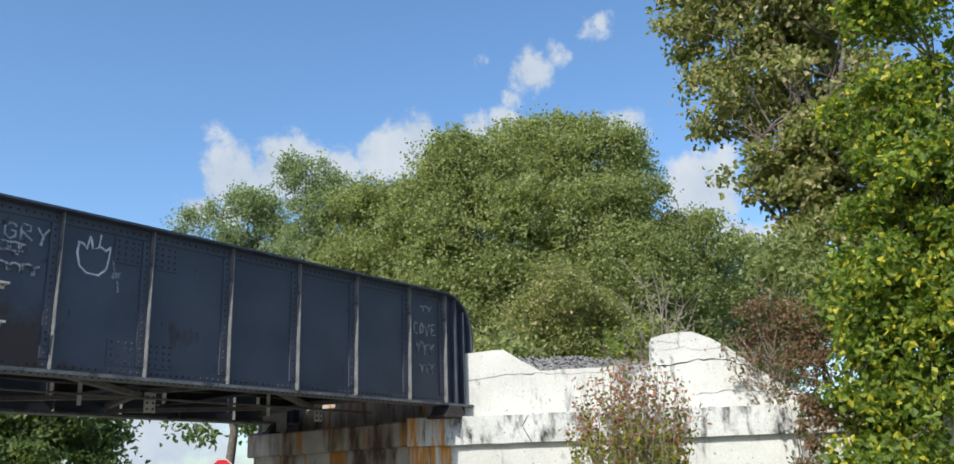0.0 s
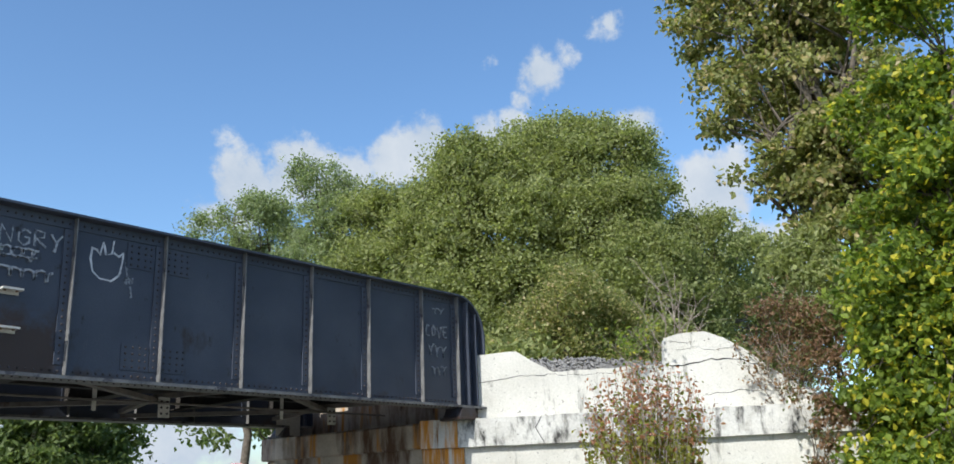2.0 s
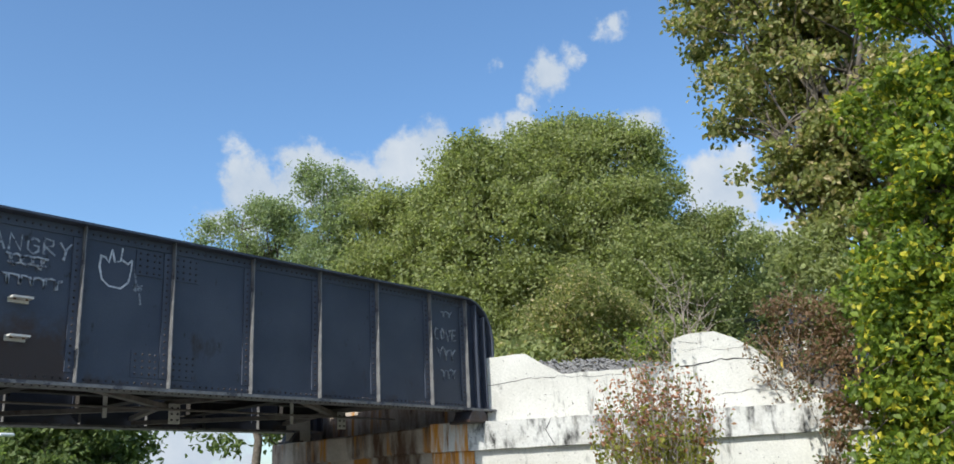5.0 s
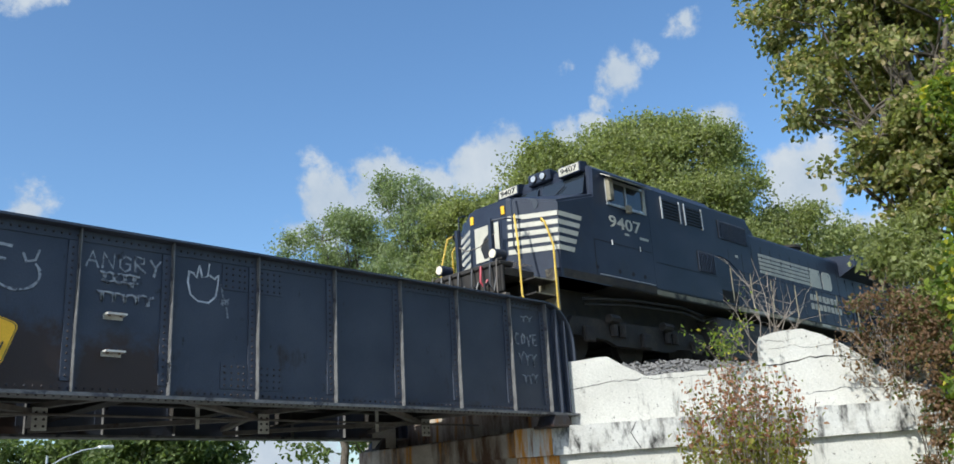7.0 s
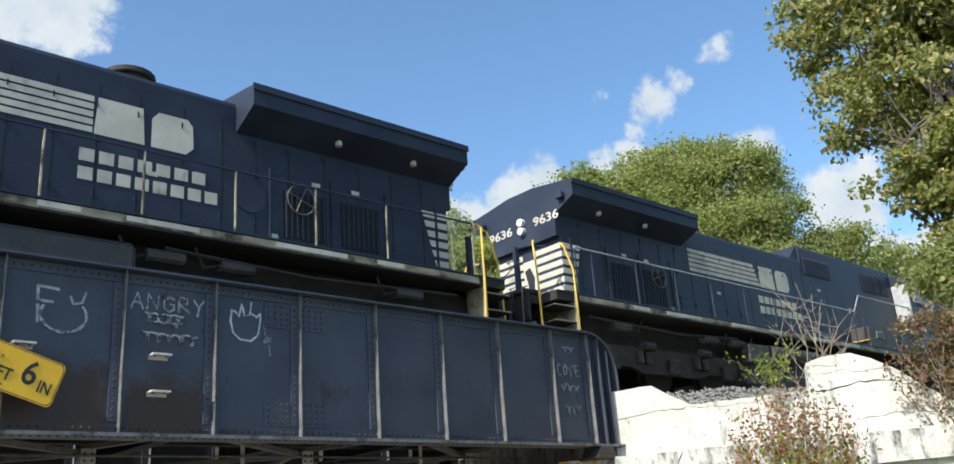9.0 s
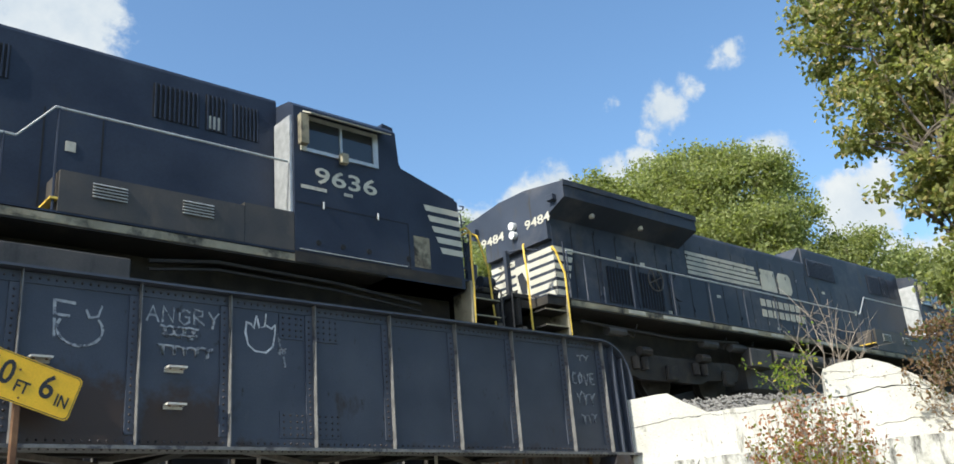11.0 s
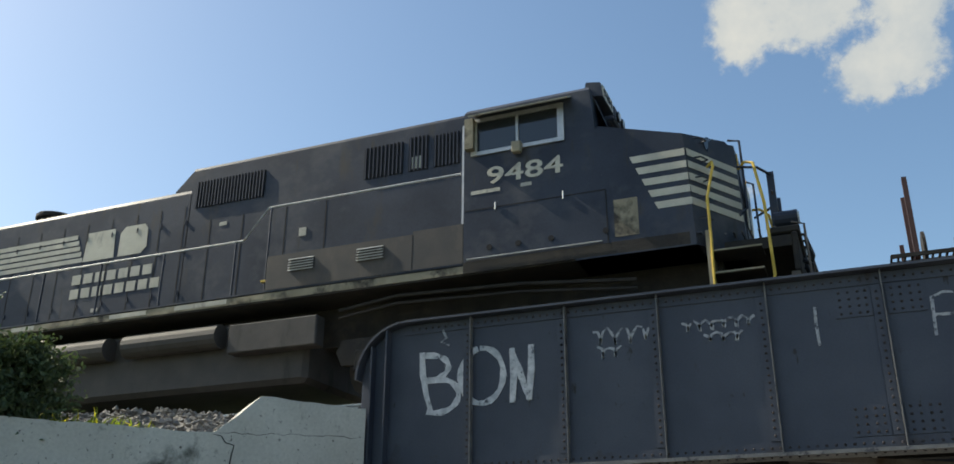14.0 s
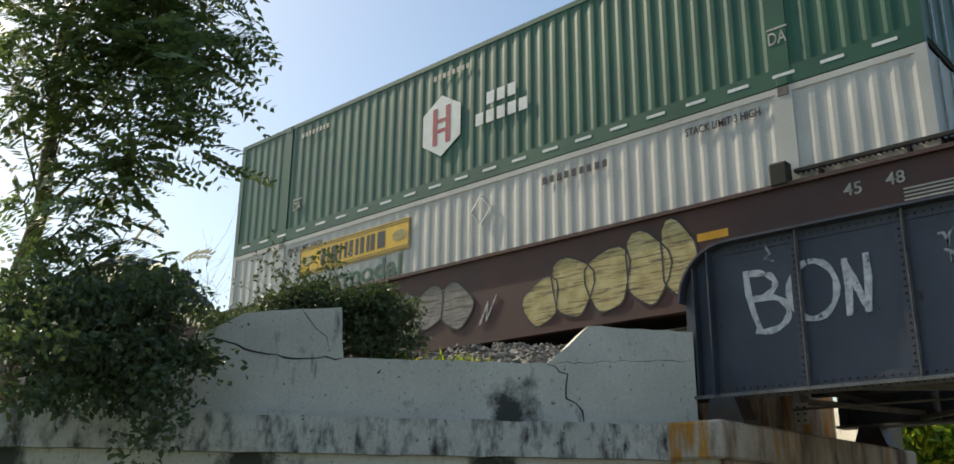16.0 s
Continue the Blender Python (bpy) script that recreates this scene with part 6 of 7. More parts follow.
        for yy in (-1.2, 1.12):
            for k in range(9):
                end_bar(yy, yy + 0.07, 1.5 + 0.13 * k, 1.5 + 0.13 * k + 0.085, M["white"], x=-0.001)
    else:
        yel = part("name_panel", box(B(), 2.73, 6.33, y - 0.003, y + 0.001, 1.95, 2.60), M["sign_yellow"], c, "yellow name panel with a black border")
        for z0, z1 in ((1.97, 1.99), (2.56, 2.58), (2.02, 2.035), (2.515, 2.53)):
            part("border", box(B(), 2.77, 6.29, y - 0.006, y - 0.0032, z0, z1), M["ink"], yel)
        for x0 in (2.75, 6.29):
            part("border", box(B(), x0, x0 + 0.03, y - 0.006, y - 0.0032, 1.97, 2.58), M["ink"], yel)
        for xx, wide in ((3.50, 0.16), (3.72, 0.07), (3.86, 0.22), (4.14, 0.07), (4.30, 0.10), (4.46, 0.12), (4.66, 0.10), (4.82, 0.12), (5.02, 0.09), (5.15, 0.13), (5.36, 0.24)):
            part("lettering_bar", box(B(), xx, xx + wide, y - 0.0065, y - 0.0032, 2.10, 2.46), M["ink"], yel)
        for x0 in (2.95, 5.95):
            part("emblem", prism(B(), arc(x0 + 0.08, 2.27, 0.22, 0.12, 0, 350, 14), "y", y - 0.0065, y - 0.0032), M["mural"], yel)
        lettering("lettering", "Intermodal", 3.2, 0.43, (2.9, y - 0.0015, 1.46), M["green"], c, "green word", bold=0.014)
        lettering("lettering", "STACK LIMIT 3 HIGH", 1.25, 0.13, (2.25, y - 0.001, 2.55), M["ink"], c)
        lettering("lettering", "STACK LIMIT 3 HIGH", 1.25, 0.13, (12.55, y - 0.001, 2.55), M["ink"], c)
        for k in range(9):
            bar(9.7 + 0.16 * k, 9.7 + 0.16 * k + 0.09, 2.45, 2.58, M["ink"])
        # diamond placard frame
        bm = B()
        for p, q in (((8.0, 2.3), (8.24, 2.58)), ((8.24, 2.58), (8.48, 2.3)), ((8.48, 2.3), (8.24, 2.02)), ((8.24, 2.02), (8.0, 2.3))):
            tube(bm, [(p[0], y - 0.012, p[1]), (q[0], y - 0.012, q[1])], 0.012, 4)
        part("placard_frame", bm, M["galv"], c)
        end_bar(-0.35, 0.55, 2.22, 2.5, M["sign_yellow"], "name_panel", 0.016)
        for k in range(6):
            end_bar(0.48 - 0.13 * k - 0.09, 0.48 - 0.13 * k, 2.29, 2.43, M["ink"], x=0.0125)
        o = lettering("lettering", "Intermodal", 0.8, 0.13, (0, 0, 0), M["green"], c, bold=0.03)
        o.matrix_local = pose(0.014, 0.5, 1.98, 0, 0, -90)
        for k in range(6):
            end_bar(0.2 - 0.1 * k - 0.06, 0.2 - 0.1 * k, 1.55, 1.65, M["ink"], x=0.016)
    return c


def grating(parent, x0, x1, y0, y1, z, name="walkway_grating"):
    """Open bar grating: edge bars and slats."""
    g = part(name, box(B(), x0, x1, y0, y0 + 0.025, z - 0.05, z), M["under"], parent, "open steel grating")
    part("edge_bar", box(B(), x0, x1, y1 - 0.025, y1, z - 0.05, z), M["under"], g)
    n = int((x1 - x0) / 0.075)
    bm = B()
    for k in range(n + 1):
        x = x0 + (x1 - x0) * k / n
        box(bm, x - 0.012, x + 0.012, y0 + 0.026, y1 - 0.026, z - 0.035, z - 0.004)
    m = 3
    for k in range(1, m):
        yy = y0 + (y1 - y0) * k / m
        box(bm, x0, x1, yy - 0.01, yy + 0.01, z - 0.03, z - 0.008)
    tagged(part("grating_mesh", bm, M["under"], g), kind="stuff")
    return g


def blob(cx, cz, rx, rz, seed, n=18, squash=0.16):
    rng = random.Random(seed)
    ph = rng.uniform(0, 6)
    return [(cx + rx * math.cos(2 * math.pi * k / n) * (1 + squash * math.sin(3 * 2 * math.pi * k / n + ph)), cz + rz * math.sin(2 * math.pi * k / n) * (1 + squash * math.cos(2 * 2 * math.pi * k / n + ph))) for k in range(n)]


def well_car():
    c = thing("well_car", "brown double-stack well car covered with graffiti", "freight car")

    def X(s):
        return s - CAR_X
    for sd in (-1, 1):
        y0, y1 = sorted((sd * 1.40, sd * 1.44))
        prof = [(3.3, 1.60), (3.2, 0.98), (4.6, 0.86), (6.0, 0.06), (20.6, 0.06), (22.0, 0.86), (23.4, 0.98), (23.3, 1.60), (19.6, 1.60), (19.3, 1.66), (7.3, 1.66), (7.0, 1.60)]
        sheet = part("side_sheet", prism(B(), [(X(s), z) for s, z in prof], "y", y0, y1), M["brown"], c, "brown well side plate")
        y2, y3 = sorted((sd * 1.441, sd * 1.53))
        part("bottom_chord", box(B(), X(6.0), X(20.6), y2, y3, 0.06, 0.16), M["brown"], sheet)
        part("top_chord", box(B(), X(3.4), X(23.2), *sorted((sd * 1.36, sd * 1.50)), 1.60, 1.66), M["brown"], sheet)
        bm = prism(B(), [(X(3.25), 1.0), (X(4.65), 0.88), (X(4.65), 0.93), (X(3.25), 1.05)], "y", y2, y3)
        part("rib", bm, M["brown"], sheet)
        for a, b in ((3.4, 4.6), (4.65, 7.1), (19.5, 23.0)):
            grating(c, X(a), X(b), *sorted((sd * 1.12, sd * 1.44)), 1.84 if a > 4 else 1.78)
            for k in range(3):
                xx = X(a + (b - a) * (k + 0.3) / 3)
                part("grating_bracket", box(B(), xx - 0.02, xx + 0.02, *sorted((sd * 1.2, sd * 1.42)), 1.66, 1.78), M["under"], c)
        for s0 in (7.2, 19.3):
            bm = bevelled(box(B(), X(s0 - 0.14), X(s0 + 0.14), *sorted((sd * 1.34, sd * 1.52)), 1.62, 1.98), 0.03)
            part("guide_block", bm, M["under"], c, "black container guide")
        yy = -1.446 if sd < 0 else 1.442

        def mark(x0, x1, z0, z1, mat, name="reflector"):
            part(name, box(B(), X(x0), X(x1), yy, yy + 0.004, z0, z1), mat, sheet)
        for s0 in (3.75, 8.0, 12.6, 17.95, 22.3):
            mark(s0, s0 + 0.5, 1.08, 1.2, M["orange"])
        mark(4.6, 4.85, 1.05, 1.3, M["mural"], "notice_plate")
        if sd < 0:
            lettering("lettering", "53", 0.78, 0.42, (X(5.0), yy - 0.001, 0.52), M["mural"], sheet, "large yellow figures", bold=0.02)
            lettering("lettering", "53", 0.22, 0.17, (X(5.05), yy - 0.001, 1.34), M["grey_letter"], sheet)
            lettering("lettering", "48", 0.24, 0.17, (X(5.95), yy - 0.001, 1.34), M["grey_letter"], sheet)
            lettering("lettering", "45", 0.24, 0.17, (X(6.5), yy - 0.001, 1.34), M["grey_letter"], sheet)
            lettering("lettering", "53", 0.22, 0.17, (X(21.7), yy - 0.001, 1.34), M["grey_letter"], sheet)
            lettering("lettering", "48", 0.24, 0.17, (X(20.7), yy - 0.001, 1.30), M["grey_letter"], sheet)
            lettering("lettering", "45", 0.24, 0.17, (X(20.15), yy - 0.001, 1.28), M["grey_letter"], sheet)
            for k in range(3):
                mark(8.75 + 0.24 * k, 8.75 + 0.24 * k + 0.15, 0.98, 1.2, M["grey_letter"], "lettering_bar")
            for k in range(5):
                mark(9.65 + 0.26 * k, 9.65 + 0.26 * k + 0.16, 0.98, 1.2, M["grey_letter"], "lettering_bar")
            for r in range(5):
                mark(4.05, 4.6 - 0.05 * (r % 2), 1.50 - 0.045 * r, 1.515 - 0.045 * r, M["grey_letter"], "lettering_bar")
                mark(20.9, 21.8 - 0.1 * (r % 3), 1.2 - 0.05 * r, 1.22 - 0.05 * r, M["grey_letter"], "lettering_bar")
            # sprayed pictures
            for k, (cx, cz, rx, rz, m) in enumerate(((15.0, 0.62, 0.38, 0.42, "mural"), (15.62, 0.78, 0.42, 0.56, "mural"), (16.35, 0.78, 0.42, 0.58, "mural"), (17.05, 0.86, 0.40, 0.60, "mural"), (17.6, 0.92, 0.30, 0.62, "mural"),
                                                     (11.6, 0.70, 0.52, 0.5, "mural_grey"), (12.3, 0.9, 0.42, 0.4, "mural_grey"), (13.0, 0.85, 0.40, 0.42, "mural_grey"))):
                o = blob(X(cx), cz, rx, rz, k)
                bm = prism(B(), o, "y", yy - 0.003 - 0.0005 * k, yy - 0.001)
                part("graffiti", bm, M[m], sheet, "sprayed bubble letter")
                bm = B()
                ribbon(bm, o + [o[0]], 0.03, yy - 0.004 - 0.0005 * k, 0.002)
                part("graffiti_outline", bm, M["ink"], sheet)
            bm = B()
            for k, pth in enumerate((arc(X(6.35), 0.78, 0.32, 0.45, 0, 350, 18), [(X(6.5), 0.95), (X(6.3), 1.0), (X(6.25), 0.85), (X(6.45), 0.74), (X(6.4), 0.6), (X(6.2), 0.62)], [(X(6.36), 1.05), (X(6.33), 0.5)],
                                     [(X(6.9), 0.4), (X(7.1), 1.2), (X(7.3), 0.9), (X(7.2), 0.7), (X(7.6), 0.9)], [(X(7.6), 0.95), (X(7.7), 1.4), (X(7.8), 1.0), (X(8.0), 1.45), (X(8.2), 1.0)], [(X(8.4), 1.5), (X(8.45), 1.1), (X(8.7), 1.1), (X(8.75), 1.5)],
                                     [(X(5.75), 1.1), (X(5.8), 1.35), (X(5.95), 1.1), (X(6.0), 1.4)], [(X(4.4), 1.3), (X(4.7), 1.45), (X(4.65), 1.25), (X(4.85), 1.4)], [(X(13.6), 0.4), (X(13.8), 0.8), (X(13.75), 0.45), (X(14.0), 0.9)])):
                ribbon(bm, pth, 0.03, yy - 0.001, 0.002 + 0.001 * k)
            tagged(part("graffiti", bm, M["spray"], sheet, "white sprayed scrawl"), kind="stuff")
    # well floor, ends, platforms and trucks
    part("well_floor", box(B(), X(5.0), X(21.6), -1.36, 1.36, 0.16, 0.29), M["under"], c)
    for a, b, sg in ((2.3, 3.9, 1), (22.7, 24.3, -1)):
        part("end_frame", box(B(), X(a), X(b), -0.5, 0.5, 0.95, 1.12), M["under"], c)
        grating(c, X(min(a, b)), X(max(a, b) - 0.5), -1.40, -0.55, 1.16, "end_platform")
        grating(c, X(min(a, b)), X(max(a, b) - 0.5), 0.55, 1.40, 1.16, "end_platform")
        for yy in (-1.3, 1.3, -0.6):
            xx = X(a + 0.3 if sg > 0 else b - 0.3)
            part("end_post", box(B(), xx - 0.03, xx + 0.03, yy - 0.035, yy + 0.035, 1.1, 2.2), M["brown"], c, "rusty upright post")
            part("end_post", box(B(), xx + sg * 0.75 - 0.03, xx + sg * 0.75 + 0.03, yy - 0.035, yy + 0.035, 1.1, 2.22), M["brown"], c, "rusty upright post")
        part("coupler", tube(B(), [(X(a if sg > 0 else b), 0, 0.9), (X(a - 0.6 if sg > 0 else b + 0.6), 0, 0.9)], 0.13, 8), M["steel"], c)
        wheelset_truck(c, X(3.6 if sg > 0 else 23.0), 2, 1.78, 1.0, 0.48, False)
        part("end_bulkhead", prism(B(), [(X(3.9 if sg > 0 else 22.7), 0.9), (X(4.9 if sg > 0 else 21.7), 0.3), (X(5.05 if sg > 0 else 21.55), 0.3), (X(4.1 if sg > 0 else 22.5), 1.5), (X(3.9 if sg > 0 else 22.7), 1.5)], "y", -1.38, 1.38), M["brown"], c)
        part("brake_wheel", tube(B(), [(X(a + 0.5 if sg > 0 else b - 0.5), 0.3, 1.75), (X(a + 0.54 if sg > 0 else b - 0.54), 0.3, 1.75)], 0.26, 16), M["under"], c)
    return c


car = well_car()
white_box = container("white", 0)
green_box = container("green", 0)


def motions():
    """The whole train rolls past at one speed."""
    times = [0.5 * k for k in range(33)]
    for ob, s, z, turn in ((lead, -63.6, 0, 180), (second, -22.1, 0, 0), (third, 0.0, 0, 0), (car, CAR_X, 0, 0), (white_box, 5.23, 0.30, 0), (green_box, 5.23, 3.21, 0)):
        walk(ob, [(t, pose(NOSE_AT + s - SPEED * t, TRACK_Y, RAIL_Z + z, 0, 0, turn)) for t in times])
    # wheels roll with the train; the leading locomotive runs the other way round
    for ws, x, r in WHEELS:
        way = 1 if ws.parent.parent == lead else -1
        turn = math.degrees(SPEED / r) * way
        walk(ws, [(0.06 * k, pose(x, 0, r, 0, turn * 0.06 * k, 0)) for k in range(268)])

# ---- trees and plants ----
def leaves_mesh(name, centres, size, mat, rng, droop=0.3, spread=1.0, simple=False):
    """One leaf for each centre: a pointed sheet folded along its rib, turned at random."""
    n = len(centres)
    c = np.asarray(centres, dtype=np.float32)
    d = rng.normal(size=(n, 3)).astype(np.float32)
    d[:, 2] -= droop
    d /= np.linalg.norm(d, axis=1)[:, None]
    u = rng.normal(size=(n, 3)).astype(np.float32)
    u[:, 2] += 1.0
    side = np.cross(d, u)
    side /= np.linalg.norm(side, axis=1)[:, None] + 1e-6
    up = np.cross(side, d)
    s = (size * rng.uniform(0.6, 1.3, n)).astype(np.float32)[:, None]
    w = 0.30 * spread
    if simple:
        v = np.stack([c, c + d * s * 0.5 + side * s * w * 1.2, c + d * s, c + d * s * 0.5 - side * s * w * 1.2], axis=1)
        me = bpy.data.meshes.new(name)
        me.from_pydata(v.reshape(-1, 3).tolist(), [], np.arange(n * 4).reshape(-1, 4).tolist())
        me.materials.append(mat)
        return me
    v = np.empty((n, 6, 3), dtype=np.float32)
    v[:, 0] = c
    v[:, 1] = c + d * s * 0.45 + side * s * w + up * s * 0.10
    v[:, 2] = c + d * s - up * s * 0.12
    v[:, 3] = c + d * s * 0.45 - side * s * w + up * s * 0.10
    v[:, 4] = c + d * s * 0.8 + side * s * w * 0.55
    v[:, 5] = c + d * s * 0.8 - side * s * w * 0.55
    base = (np.arange(n) * 6)[:, None]
    f = (base + np.array([[0, 1, 4, 2]])).tolist() + (base + np.array([[0, 2, 5, 3]])).tolist()
    me = bpy.data.meshes.new(name)
    me.from_pydata(v.reshape(-1, 3).tolist(), [], f)
    me.materials.append(mat)
    return me


def crown_points(lobes, count, rng, clump=0.55, shell=0.5, flat=0.55):
    """Leaf places: clumps gathered mostly near the skin of each lobe."""
    vol = np.array([l[3] ** 2 for l in lobes])
    out = []
    per = 42
    for k in rng.choice(len(lobes), size=max(1, count // per), p=vol / vol.sum()):
        x, y, z, r = lobes[k][:4]
        sq = lobes[k][4] if len(lobes[k]) > 4 else 0.9
        d = rng.normal(size=3)
        d /= np.linalg.norm(d)
        if d[2] < -0.3 and rng.random() < 0.5:
            d[2] = -d[2]
        rad = r * (shell + (1 - shell) * rng.random() ** 0.6) * (1 + 0.10 * rng.normal())
        cc = np.array([x, y, z]) + d * rad * np.array([1, 1, sq])
        cs = clump * rng.uniform(0.5, 1.3)
        out.append(cc + np.clip(rng.normal(size=(per, 3)), -1.7, 1.7) * np.array([cs, cs, cs * flat]))
    return np.concatenate(out)


def limb(bm, a, b, r0, r1, rng, bend=0.12, n=6):
    a, b = Vector(a), Vector(b)
    L = (b - a).length
    pts = []
    for i in range(n + 1):
        t = i / n
        p = a.lerp(b, t)
        if 0 < i < n:
            p += Vector(rng.normal(size=3)) * bend * L * 0.25
        p.z += math.sin(t * math.pi) * bend * L * 0.5
        pts.append(p)
    tube(bm, pts, r0, 7, r1)
    return pts


def tree(name, label, base, lobes, leaf, count, size, seed, trunk_r=0.22, clump=0.55, shell=0.5, lean=(0, 0), group="", spread=1.0, puffs=True, far_off=False, fill=0.0):
    rng = np.random.default_rng(seed)
    t = thing(name, label, "tree" if "tree" in name else "bush", group)
    top = max(lobes, key=lambda q: q[2])
    bm = B()
    mid = Vector((base[0] * 0.4 + top[0] * 0.6, base[1] * 0.4 + top[1] * 0.6, base[2] + (top[2] - base[2]) * 0.75))
    trunk = limb(bm, base, mid, trunk_r, trunk_r * 0.45, rng, 0.05, 8)
    for l in lobes:
        k = int(rng.integers(3, 8))
        end = Vector(l[:3]) + Vector(rng.normal(size=3)) * l[3] * 0.2
        br = limb(bm, trunk[k], end, trunk_r * 0.45, trunk_r * 0.1, rng, 0.12)
        for m in range(6):
            d = Vector(rng.normal(size=3)).normalized()
            d.z = abs(d.z) * 0.8 - 0.1
            limb(bm, br[int(rng.integers(2, 6))], Vector(l[:3]) + d * l[3] * 0.92, trunk_r * 0.16, trunk_r * 0.03, rng, 0.1, 4)
    part("trunk", bm, M["bark"], t, "brown bark trunk and limbs", smooth=True)
    flat = 0.85 if far_off else 0.6
    outer = crown_points((billows(lobes, rng, 11, 0.41, 0.68) if far_off else billows(lobes, rng)) if puffs else lobes, int(count * (1 - fill)), rng, clump, shell, flat)
    if fill:
        outer = np.concatenate([outer, crown_points(lobes, int(count * fill), rng, clump * 1.5, 0.7, 0.9)])
    ob = new("crown", leaves_mesh("crown", outer, size, LEAF[leaf], rng, spread=spread, simple=far_off))
    ob.parent = t
    tagged(ob, "many small separate leaves", kind="stuff")
    return t


def at_az(az, d, z):
    return (-math.sin(radians(az)) * d, math.cos(radians(az)) * d, z)


def el_z(el, d):
    return 1.75 + d * math.tan(radians(el))


def lobes_from(list_, turn=0.0, rise=0.0):
    """Lobes given by azimuth, elevation, distance, radius; turn and rise shift them all."""
    return [(*at_az(a + turn, d, el_z(e + rise, d)), r) for a, e, d, r in list_]


def billows(lobes, rng, each=7, share=0.40, far=0.72):
    """Smaller rounded masses on the outside of each lobe, as foliage gathers at the limbs' ends."""
    out = []
    for x, y, z, r in lobes:
        for k in range(each):
            d = rng.normal(size=3)
            d /= np.linalg.norm(d)
            if d[2] < -0.2 and rng.random() < 0.6:
                d[2] = -d[2]
            rr = r * share * rng.uniform(0.7, 1.25)
            out.append((x + d[0] * r * far, y + d[1] * r * far, z + d[2] * r * far * 0.9, rr))
    return out


def clear_of_track(az, e, d, r):
    """Moves a crown's lobe outwards, same bearing, until it stands clear of the trains."""
    far = 15.6 / max(math.cos(radians(az)) - r / d, 0.2)
    k = max(1.0, far / d)
    return az, e, d * k, r * k


